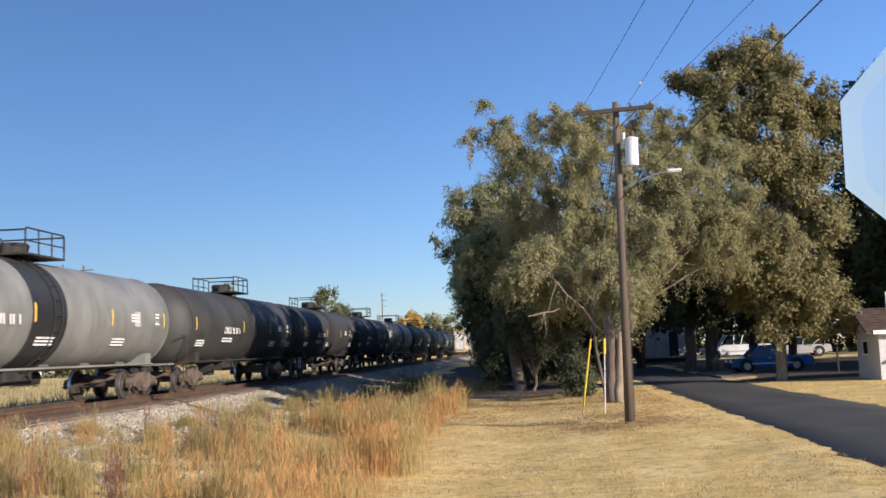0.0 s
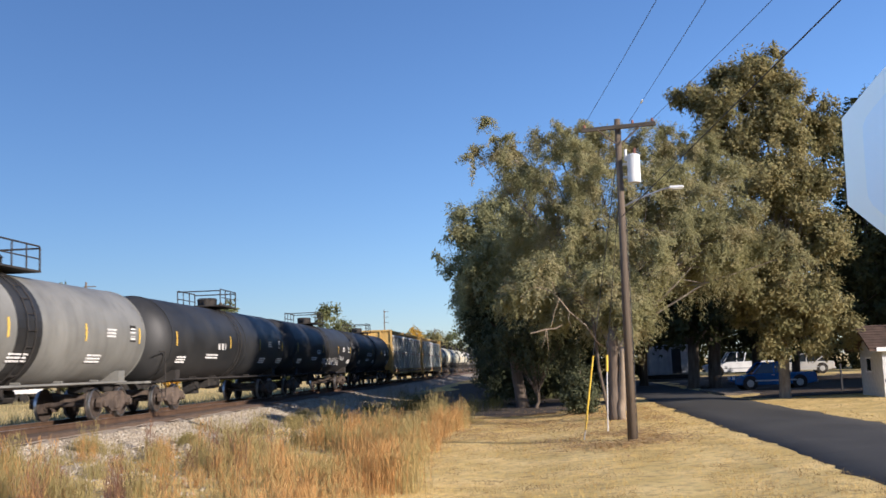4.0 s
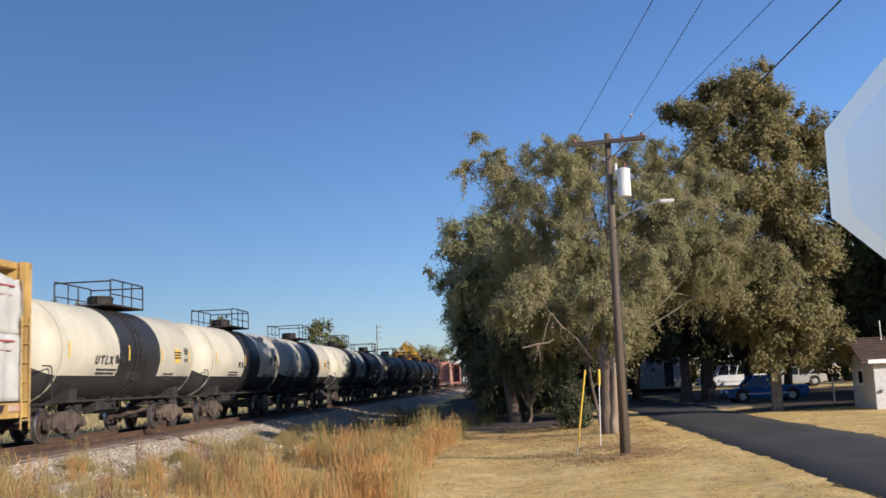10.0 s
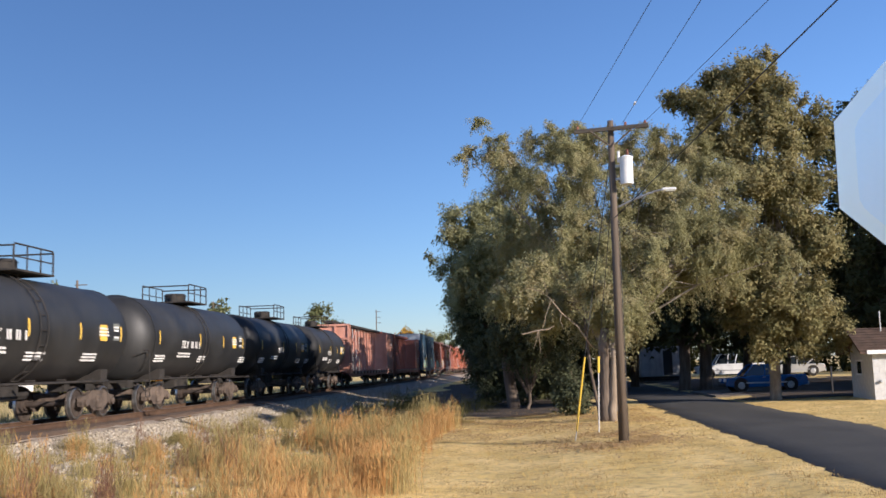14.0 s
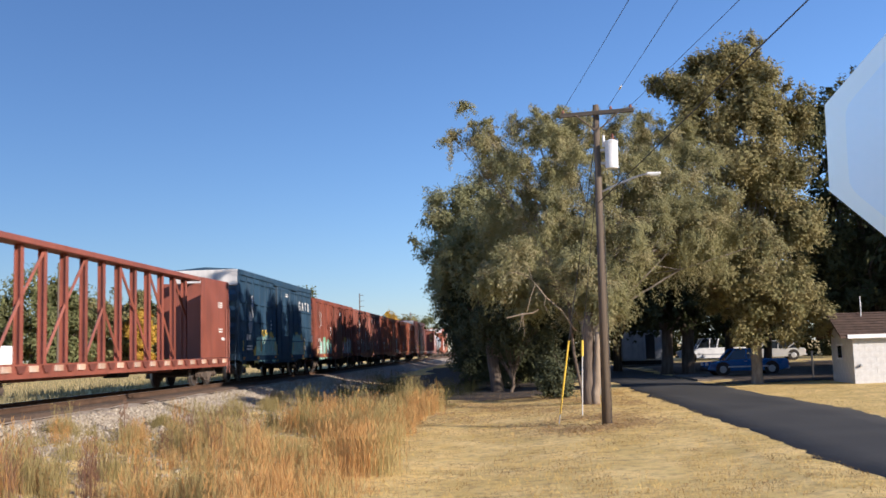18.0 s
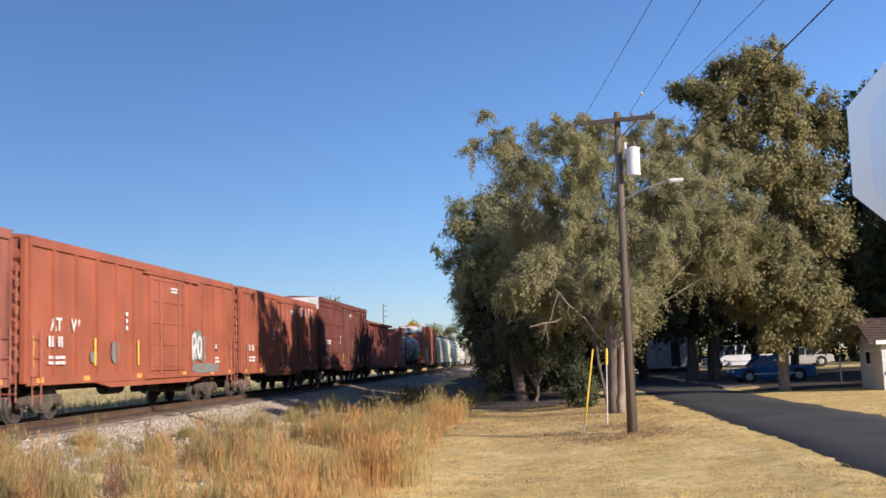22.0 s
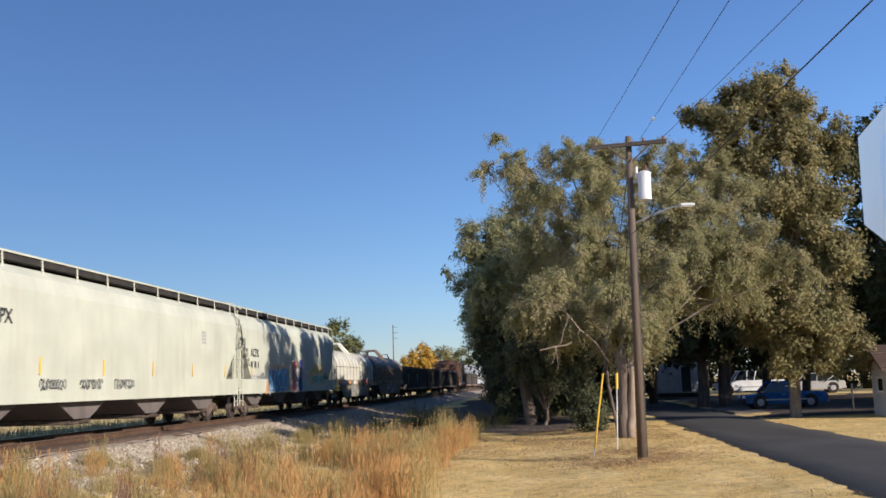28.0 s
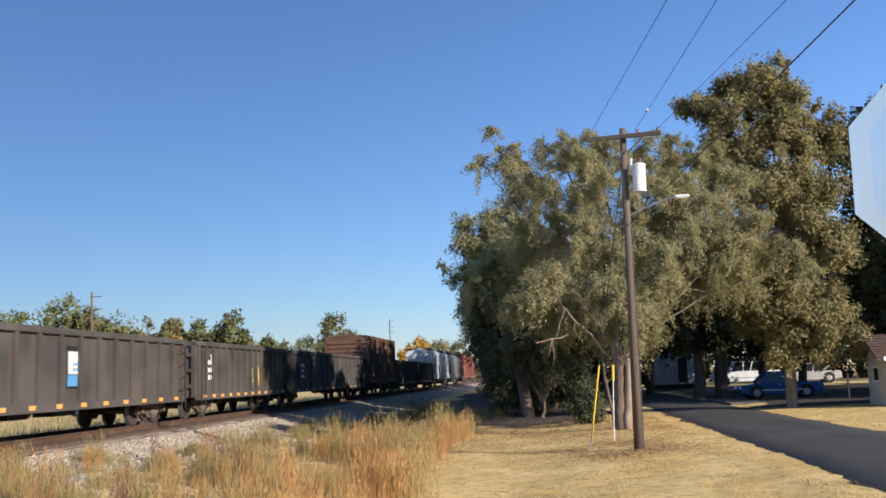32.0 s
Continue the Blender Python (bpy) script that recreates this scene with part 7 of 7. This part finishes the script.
def coil_car(L, label, hood, marks=(), seed=1, panels=True):
    car = car_thing("coil_car", label, "coil car", L)
    P, Q, half, w = PAINT[hood], PAINT["coil_base"], L / 2 - 0.55, 1.45
    sec = [(w * math.cos(radians(a)), 2.35 + 1.13 * math.sin(radians(a))) for a in range(0, 181, 12)]
    sec = [(w, 1.55)] + sec + [(-w, 1.55)]
    part("hood", slab(B(), sec, "y", -half, half), P, car, "rounded steel hood", smooth=False)
    if panels:
        bm = B()
        for k in range(13):
            y = -half + 2 * half * k / 12
            for (x0, z0), (x1, z1) in zip(sec, sec[1:]):
                rod(bm, (x0 * 1.004, y, z0 + 0.004), (x1 * 1.004, y, z1 + 0.004), 0.014, 4)
        for s in (-1, 1):
            box(bm, s * (w + 0.004), 0, 2.35, 0.02, 2 * half, 0.035)
        part("hood_seam", bm, Q, car)
    else:
        bm = B()
        for s in (-1, 1):
            rod(bm, (s * (w - 0.02), -half, 2.45), (s * (w - 0.02), half, 2.45), 0.035, 6)
        part("hood_seam", bm, P, car)
    bm = B()
    for y in (-half * 0.06, half * 0.06):
        pipe(bm, [(-0.85, y * 1.6, 3.25), (-0.3, y, 3.92), (0.3, y, 3.92), (0.85, y * 1.6, 3.25)], 0.08, 6)
    pipe(bm, [(0.28, -half * 0.06, 3.92), (0.28, half * 0.06, 3.92)], 0.09, 6), pipe(bm, [(-0.28, -half * 0.06, 3.92), (-0.28, half * 0.06, 3.92)], 0.09, 6)
    part("lifting_frame", bm, P, car, "arched lifting bracket on the hood")
    bm = B()
    for y in (-half * 0.72, half * 0.72):
        pipe(bm, [(0.6, y - 0.3, 3.34), (0.45, y, 3.72), (0.6, y + 0.3, 3.34)], 0.035, 5), pipe(bm, [(0.45, y, 3.72), (-0.45, y, 3.72)], 0.03, 5)
    part("guide", bm, UNDER, car)
    bm = B()
    box(bm, 0, 0, 1.38, 2 * w + 0.12, 2 * half + 0.3, 0.34)
    part("deck", bm, Q, car)
    bm = B()
    for s in (-1, 1):
        slab(bm, [(-half + 1.1, 1.22), (half - 1.1, 1.22), (half - 2.2, 0.5), (-half + 2.2, 0.5)], "x", s * (w - 0.06), s * (w + 0.02))
        for e in (-1, 1):
            box(bm, s * (w - 0.2), e * (half + 0.2), 1.25, 0.5, 0.6, 0.12)
    part("trough", bm, Q, car, "deep fish-belly side sill")
    for e in (-1, 1):
        bm = B()
        ladder(bm, w - 0.02, e * (half + 0.2), 0.4, 2.2, 0.42)
        part("side_ladder", bm, UNDER, car)
        bm = B()
        ladder(bm, -e * 0.8, e * (half + 0.4), 0.5, 2.4, 0.4, "x")
        part("end_ladder", bm, UNDER, car)
        part("end_platform", box(B(), 0, e * (half + 0.2), 1.05, 2.6, 0.6, 0.1), UNDER, car)
        part("brake_staff", rod(B(), (0.5, e * (half + 0.3), 1.1), (0.5, e * (half + 0.3), 2.3), 0.03, 6), UNDER, car)
    repeat("reflector", box(B(), w + 0.065, 0, 1.4, 0.012, 0.5, 0.16), ORANGE, car, [(0, (-0.8 + 0.4 * k) * half, 0) for k in range(5)], "orange reflective strip")
    bars(car, 1, -half * 0.55, 1.32, 0.2, STENCIL_DARK, w + 0.066, seed, 1.3)
    for text, y, z, size in marks:
        lettering(car, text, y * half, z, size, STENCIL_DARK, w + 0.012)
    return car


def gondola(L, label, top=2.70, body="gondola_black", seed=1, marks=()):
    car = car_thing("gondola_car", label, "gondola car", L)
    P, half, w, floor = PAINT[body], L / 2 - 0.62, 1.5, 0.76
    for s in (-1, 1):
        part("side_wall", box(B(), s * (w - 0.03), 0, (top + floor) / 2, 0.06, 2 * half, top - floor), P, car)
        part("end_wall", box(B(), 0, s * (half - 0.03), (top + floor) / 2, 2 * w - 0.12, 0.06, top - floor), P, car)
        bm = B()
        for z in (floor + 0.4, floor + 0.95, floor + 1.5):
            box(bm, 0, s * (half + 0.05), z, 2 * w - 0.2, 0.12, 0.12)
        for q in (-1, 1):
            box(bm, q * (w - 0.08), s * (half + 0.02), (top + floor) / 2, 0.14, 0.12, top - floor)
        part("end_rib", bm, P, car)
        n = 15
        for k in range(n + 1):
            y = -half + 0.12 + (2 * half - 0.24) * k / n
            bm = slab(B(), [(y - 0.11, floor + 0.05), (y + 0.11, floor + 0.05), (y + 0.07, top - 0.12), (y - 0.07, top - 0.12)], "x", s * w, s * (w + 0.10))
            part("side_post", bm, P, car)
        bm = box(B(), s * (w + 0.02), 0, top - 0.04, 0.18, 2 * half + 0.1, 0.17, 0.02)
        box(bm, s * (w + 0.02), 0, floor, 0.14, 2 * half, 0.2)
        part("chord", bm, P, car)
    repeat("end_chord", box(B(), 0, 0, top - 0.04, 2 * w, 0.16, 0.16), P, car, [(0, half, 0), (0, -half, 0)])
    part("floor_plate", box(B(), 0, 0, floor + 0.05, 2 * w - 0.1, 2 * half - 0.1, 0.1), UNDER, car)
    bm = B()
    box(bm, 0, 0, 0.84, 0.5, L - 1.6, 0.24), box(bm, 0.6, 1.0, 0.68, 0.6, 1.2, 0.36, 0.03), rod(bm, (0.6, -1.6, 0.68), (0.6, -0.5, 0.68), 0.2, 10)
    part("underframe", bm, UNDER, car)
    repeat("reflector", box(B(), w + 0.098, 0, floor + 0.02, 0.012, 0.3, 0.11), ORANGE, car, [(0, -half + 2 * half * (k + 0.7) / 12.4, 0) for k in range(12)], "orange reflective strip")
    bm = B()
    ladder(bm, w + 0.14, 0, 0.45, top - 0.2, 0.4)
    repeat("ladder", bm, UNDER, car, [(0, e * (half - 0.4), 0) for e in (-1, 1)])
    for text, y, z, size in marks:
        lettering(car, text, y * half, z, size, STENCIL, w + 0.012)
    bars(car, 3, -half * 0.80, 2.0, 0.16, STENCIL, w + 0.012, seed, 0.6)
    return car


TRAIN = []


def couple(car, front, back):
    """Put a car into the train: where its ends lie along the track at the start of the clip."""
    TRAIN.append((car, (front + back) / 2))
    return car


couple(tank_car(18.10, "light grey tank car with a black band and faint sprayed lettering", "tank_grey", "tank_black", 1.8, -0.35, grey=1, seed=3), 15.30, 33.40)
couple(tank_car(17.35, "dark grey tank car with white stencils", "tank_charcoal", marks=(("CRGX", -0.40, -0.32, 0.36),), seed=2), 33.40, 50.75)
couple(tank_car(17.10, "dark grey tank car with white stencils and yellow strips", "tank_charcoal", marks=(("CRGX", -0.40, -0.32, 0.36),), seed=4, grey=1), 50.75, 67.85)
couple(tank_car(17.50, "dark grey tank car with a yellow placard", "tank_charcoal", marks=(("CRGX", -0.40, -0.32, 0.36),), seed=5, grey=1), 67.85, 85.35)
couple(tank_car(16.65, "pale grey tank car with a wide black band", "tank_grey", "tank_black", 1.2, seed=6, grey=1), 85.35, 102.00)
couple(tank_car(17.50, "black tank car with soot streaks", "tank_black", seed=8), 102.00, 119.50)
g = couple(tank_car(18.00, "black tank car with white sprayed letters along its side", "tank_black", seed=10), 119.50, 137.50)
for k in range(2):
    strokes(g, 1.2, 1.92 - 0.08 * k, 4.6, 1.0 - 0.35 * k, SPRAY["white"], 5 + k, 1.40, 7 - k, 0.055)
strokes(g, 4.6, 2.06, 1.5, 0.45, SPRAY["white"], 9, 1.44, 4, 0.05)
couple(tank_car(17.40, "black tank car with white stencils and a grey patch", "tank_black", marks=(("CRGX", -0.40, -0.32, 0.36),), seed=7), 137.50, 154.90)
couple(centre_beam(23.30, "yellow centre-beam flat car stacked with white-wrapped lumber", "beam_yellow", True, seed=1), 154.90, 178.20)
couple(centre_beam(22.70, "yellow centre-beam flat car loaded with wrapped lumber packs", "beam_yellow", True, seed=2), 178.20, 200.90)
couple(tank_car(12.70, "white tank car with a broad black band and black underside", "tank_white", "tank_black", 3.3, 0.25, "tank_black", 1.42, seed=9, marks=(("U T L X", -0.42, -0.36, 0.36),)), 200.90, 213.60)
w = couple(tank_car(12.80, "cream tank car with a broad black band and orange placard", "tank_white", "tank_black", 2.5, 0.4, "tank_black", radius=1.41, seed=12), 213.60, 226.40)
splash(w, 2.5, 2.55, 0.55, 0.42, SPRAY["orange"], 5, 1.425, 0.08, "placard"), splash(w, 3.0, 3.5, 0.9, 0.3, SPRAY["silver"], 6, 1.13, 0.2), splash(w, 4.6, 2.85, 0.62, 0.7, SPRAY["silver"], 7, 1.42, 0.06), splash(w, 3.6, 2.2, 0.4, 0.3, SPRAY["shade"], 8, 1.40, 0.1)
w = couple(tank_car(13.00, "cream-white tank car with a black band, black underside and rust stains", "tank_white", "tank_black", 2.5, 0.6, "tank_black", radius=1.40, seed=13), 226.40, 239.40)
splash(w, -4.4, 2.3, 0.5, 1.3, surf("rust_stain", (0.30, 0.15, 0.06), (0.42, 0.25, 0.12), 3, 0.8, bump=0.1), 9, 1.405, 0.35, "rust_stain")
couple(tank_car(13.50, "cream-white tank car with a black band and dusty underside", "tank_white", "tank_black", 2.5, 0.5, "tank_black", radius=1.40, seed=15), 239.40, 252.90)
couple(tank_car(12.50, "black tank car with a wide white band", "tank_black", "tank_white", 2.4, 1.3, radius=1.40, seed=17, marks=(("IPBX", -0.40, -0.32, 0.36),)), 252.90, 265.40)
couple(tank_car(13.00, "black tank car with yellow placards", "tank_black", radius=1.38, seed=21, marks=(("TILX", -0.40, -0.32, 0.36),)), 265.40, 278.40)
couple(tank_car(13.00, "black tank car with yellow strips and placard", "tank_black", radius=1.38, seed=25, marks=(("TILX", -0.40, -0.32, 0.36),)), 278.40, 291.40)
couple(tank_car(12.80, "black tank car with yellow stencils", "tank_black", radius=1.38, seed=29), 291.40, 304.20)
couple(tank_car(11.00, "short black tank car", "tank_black", radius=1.40, seed=33), 304.20, 315.20)
couple(centre_beam(23.70, "empty salmon-pink centre-beam flat car with faded paint", "beam_salmon", seed=3, long_panel=4.0), 315.20, 338.90)
couple(centre_beam(22.40, "empty rust-brown centre-beam flat car", "beam_red", seed=4), 338.90, 361.30)
c = couple(box_car(17.60, "dark blue boxcar with mint and yellow graffiti", "box_blue", 5.0, horizontal=True, white_cap=True, door=(0.08, 3.3), marks=(("G  A  T  X", 0.72, 3.70, 0.66),), seed=2, inset=0.75), 361.50, 379.10)
graffiti(c, -3.3, 1.56, 4.4, 1.45, ("yellow", "mint", "mint"), 3), graffiti(c, 4.1, 1.6, 3.2, 1.4, ("yellow", "mint", "mint"), 5)
for y in (-6.4, -6.3, -6.0):
    splash(c, y, 2.6 + (y + 6.4) * 2, 0.5, 0.9, SPRAY["silver"], int(y * 10), 1.612, 0.4)
c = couple(box_car(15.60, "oxide-red boxcar with turquoise and yellow graffiti", "box_oxide", 4.58, door=(0.12, 3.0), plug=False, seed=4, inset=0.35), 379.20, 394.80)
graffiti(c, -4.0, 1.48, 4.3, 1.3, ("green", "mint", "green", "mint", "mint"), 7), graffiti(c, 4.3, 1.58, 4.5, 1.3, ("yellow", "silver", "white", "silver"), 8, outline="yellow")
strokes(c, -5.6, 3.3, 1.0, 1.2, SPRAY["white"], 12, 1.605, 3, 0.04), splash(c, -6.6, 1.3, 0.9, 0.5, SPRAY["orange"], 13, 1.603, 0.3)
c = couple(box_car(15.80, "faded red boxcar with tall white-outlined graffiti", "box_faded", 4.52, door=(0.12, 3.0), plug=False, seed=6, inset=0.20), 395.60, 411.40)
letters(c, -3.3, 1.55, 4.2, 1.5, ("shade", "plum", "shade"), "white", 14, 1.61, 0.20, 0.05, 4), letters(c, 0.3, 1.62, 2.9, 1.2, ("plum", "plum"), "white", 15, 1.68, 0.16, 0.045, 3), letters(c, 3.1, 1.6, 2.4, 1.1, ("plum",), "white", 18, 1.61, 0.14, 0.04, 3)
strokes(c, -5.4, 3.3, 0.7, 1.1, SPRAY["white"], 16, 1.606, 2, 0.06), splash(c, -5.5, 3.3, 0.6, 1.2, SPRAY["silver"], 17, 1.603, 0.4)
c = couple(box_car(17.60, "bright red boxcar with white stencils and grey patches", "box_red", 4.5, door=(0.12, 3.0), marks=(("AT", -0.83, 2.28, 0.46), ("W", -0.70, 2.28, 0.46)), seed=8), 411.40, 429.00)
splash(c, 4.7, 1.22, 3.0, 0.34, SPRAY["shade"], 3, 1.645, 0.06), splash(c, 3.9, 1.95, 1.5, 1.0, SPRAY["shade"], 4, 1.617, 0.3), letters(c, 4.0, 1.95, 1.6, 1.0, ("white", "shade"), "silver", 6, 1.63, 0.12, 0.03)
splash(c, -3.2, 1.75, 0.55, 0.6, SPRAY["shade"], 5, 1.61, 0.1), splash(c, -4.6, 1.6, 0.45, 0.3, SPRAY["shade"], 6, 1.61, 0.2)
repeat("reflector", box(B(), 1.615, 0, 1.75, 0.012, 0.09, 0.75), STRIPE, c, [(0, f * 8.1, 0) for f in (-0.985, -0.56, -0.19)], "vertical yellow reflective strip")
couple(box_car(15.50, "bright red boxcar with white letters", "box_red", 4.5, door=(0.12, 3.0), marks=(("G  A  T  X", 0.68, 3.74, 0.66),), seed=10), 429.00, 444.50)
couple(box_car(17.10, "dark brown boxcar with a white end panel", "box_brown", 5.0, horizontal=True, white_cap=True, door=(0.08, 3.0), marks=(("CO ER", -0.74, 2.36, 0.36),), seed=12), 444.50, 461.60)
couple(centre_beam(22.40, "empty red-brown centre-beam flat car with a white emblem", "beam_red", logo=1, seed=5), 461.60, 484.00)
couple(tank_car(14.00, "blue-grey tank car with yellow strips", "tank_blue_grey", radius=1.38, seed=14), 484.00, 498.00)
c = couple(box_car(14.90, "red boxcar with a white end panel and sprayed shapes", "box_red", 5.0, horizontal=True, white_cap=True, door=(0.15, 3.2), seed=14), 498.00, 512.90)
graffiti(c, -3.4, 1.9, 3.6, 1.6, ("shade", "white", "shade"), 15)
c = couple(hopper_car(21.20, "long cream-white covered hopper car", "hopper_white", marks=(("WLPX", -0.70, 2.80, 0.46),), seed=2, number_z=2.42), 512.90, 534.10)
for k in range(3):
    strokes(c, -4.6 + k * 2.1, 1.40, 1.35, 0.26, SPRAY["black"], 20 + k, 1.615, 8, 0.05), strokes(c, -4.5 + k * 2.1, 1.42, 1.2, 0.2, SPRAY["shade"], 30 + k, 1.617, 6, 0.05)
c = couple(hopper_car(18.30, "cream-white covered hopper car with blue, red and yellow graffiti", "hopper_white", marks=(("ACFX", -0.80, 2.50, 0.46),), seed=4, number_z=2.16), 534.10, 552.40)
for e in (-1, 1):
    part("end_platform", box(B(), 0, e * 9.1, 1.12, 3.0, 0.55, 0.10), PAINT["hopper_white"], c, "narrow platform at the end of the car")
    for x in (-1.5, 1.5):
        part("end_rail", pipe(B(), [(x, e * 9.33, 1.15), (x, e * 9.33, 3.3), (x * 0.98, e * 9.05, 4.3)], 0.022, 6), PAINT["hopper_white"], c)
for y0, ww, hh, col in ((-6.2, 1.3, 0.8, "shade"), (-5.3, 0.7, 1.35, "shade"), (-4.8, 0.5, 0.9, "silver"), (6.3, 1.2, 0.9, "shade"), (7.0, 0.7, 0.7, "shade"), (1.6, 1.2, 1.1, "silver"), (2.4, 0.6, 0.8, "silver")):
    splash(c, y0, 1.0 + hh / 2, ww, hh, SPRAY[col], int(y0 * 7) + 60, 1.606, 0.35)
graffiti(c, -3.3, 1.55, 3.6, 1.2, ("orange", "blue", "blue"), 21, 1.612), graffiti(c, 4.5, 1.62, 3.2, 0.62, ("yellow", "green", "mint", "green"), 22, 1.612), graffiti(c, 4.5, 2.0, 2.9, 0.55, ("yellow", "yellow", "yellow"), 26, 1.616)
for y0, z0, ww, hh, col in ((-0.5, 1.25, 0.9, 0.5, "red"), (-0.55, 1.75, 0.4, 0.6, "red"), (-0.4, 2.25, 0.8, 0.36, "red"), (0.75, 1.3, 0.7, 0.7, "navy"), (0.85, 1.9, 0.3, 0.6, "navy"), (0.9, 2.25, 0.6, 0.5, "navy"), (0.15, 1.6, 0.4, 1.1, "white"), (1.4, 1.3, 0.5, 0.4, "mint")):
    splash(c, y0, z0, ww, hh, SPRAY[col], int(y0 * 30 + z0 * 10) + 90, 1.622, 0.3)
strokes(c, -8.75, 3.0, 0.8, 0.5, SPRAY["black"], 25, 1.61, 4, 0.045), strokes(c, -8.4, 2.62, 0.7, 0.45, SPRAY["black"], 27, 1.61, 4, 0.045), strokes(c, -8.05, 2.25, 0.6, 0.36, SPRAY["black"], 28, 1.61, 3, 0.04)
c = couple(coil_car(13.80, "coil car with a white panelled hood and graffiti on its sill", "coil_white", seed=2), 553.00, 566.80)
letters(c, 1.9, 0.86, 2.6, 0.55, ("shade",), "white", 41, 1.476, 0.06, 0.04)
for y0, ww, col in ((-0.9, 0.7, "white"), (-0.2, 0.5, "mint"), (1.6, 0.8, "shade"), (2.9, 1.5, "red"), (4.6, 0.7, "mint"), (-4.4, 1.2, "silver")):
    splash(c, y0, 1.4, ww, 0.26, SPRAY[col], int(y0 * 10) + 60, 1.516, 0.15)
strokes(c, 0.2, 0.9, 3.6, 0.55, SPRAY["white"], 41, 1.475, 6, 0.03), splash(c, -1.4, 0.9, 1.6, 0.5, SPRAY["shade"], 42, 1.473)
c = couple(coil_car(15.20, "coil car with a dusty brown hood", "coil_brown", seed=4, panels=False), 566.80, 582.00)
splash(c, 0.7, 0.92, 4.2, 0.76, SPRAY["white"], 43, 1.473, 0.1), strokes(c, 0.7, 0.92, 4.0, 0.7, SPRAY["black"], 44, 1.478, 6, 0.14), strokes(c, 0.9, 0.88, 3.6, 0.5, SPRAY["black"], 46, 1.479, 5, 0.10), bars(c, 4, -3.6, 2.2, 0.06, STENCIL_DARK, 1.46, 4, 1.4)
c = couple(gondola(17.90, "black gondola car with a blue and white panel and orange strips", seed=2), 582.00, 599.90)
part("sign_back", box(B(), 1.504, 0.25, 1.76, 0.012, 0.80, 1.10), PAINT["tank_black"], c, "black backing of the sign"), part("sign_panel", box(B(), 1.512, 0.2, 1.88, 0.012, 0.52, 0.58), SPRAY["white"], c, "white panel"), part("sign_panel", box(B(), 1.512, 0.2, 1.42, 0.012, 0.58, 0.30), SPRAY["blue"], c, "blue panel"), bars(c, 2, 0.2, 1.84, 0.08, SPRAY["blue"], 1.520, 5, 0.34)
c = couple(gondola(13.50, "black gondola car with white stencils and yellow streaks", seed=5, marks=(("TR", -0.72, 2.05, 0.34),)), 599.90, 613.40)
for k in range(7):
    splash(c, -1.9 + 0.9 * k, 1.5, 0.16, 0.9 - 0.06 * k, SPRAY["yellow"], 70 + k, 1.507, 0.5, "paint_streak")
couple(gondola(22.10, "rusty black gondola car", seed=6), 613.40, 635.50)
couple(box_car(13.80, "rusty brown boxcar with peeling paint", "box_rust", 4.22, seed=20), 635.50, 649.30)
couple(gondola(14.70, "low dark gondola car", seed=7), 649.30, 664.00)
couple(gondola(14.70, "dark gondola car with rusty sides", seed=9), 664.00, 678.80)
couple(hopper_car(20.70, "light grey covered hopper car", "hopper_grey", seed=8), 678.80, 699.50)
couple(hopper_car(17.50, "dark covered hopper car", "hopper_dark", seed=9), 699.50, 717.00)
couple(box_car(18.00, "oxide-red boxcar near the tail of the train", "box_oxide", 4.75, seed=22), 717.00, 735.00)
couple(box_car(19.00, "brown boxcar at the tail of the train", "box_brown", 4.75, seed=24), 735.00, 754.00)


def motions():
    """The train runs past at a steady speed; its wheels roll while it goes by."""
    for car, middle in TRAIN:
        walk(car, [(t, TRACK @ pose(0, middle - SPEED * t, RAIL_Z)) for t in (0.0, 8.0, 16.0, 24.0, 32.0)])
    middles = {car.name: middle for car, middle in TRAIN}
    for car, wheel, along, k in WHEELS:
        start = math.ceil(max(0.0, (middles[car.name] + along - 46) / SPEED) * 30) / 30
        end = min(SECONDS, (middles[car.name] + along - 12) / SPEED)
        rows = [(0.0, 0.0)] if start > 0 else []
        steps = max(int((end - start) * 30), 0)
        rows += [(start + j / 30, j / 30) for j in range(steps + 1)] if end > start else [(0.0, 0.0)]
        rows = [row for row in rows if row[0] <= SECONDS]
        if rows[-1][0] < SECONDS:
            rows.append((SECONDS, rows[-1][1]))
        walk(wheel, [(t, pose(0, k, 0.457, math.degrees(SPEED * u / 0.457) % 360)) for t, u in rows])


motions()
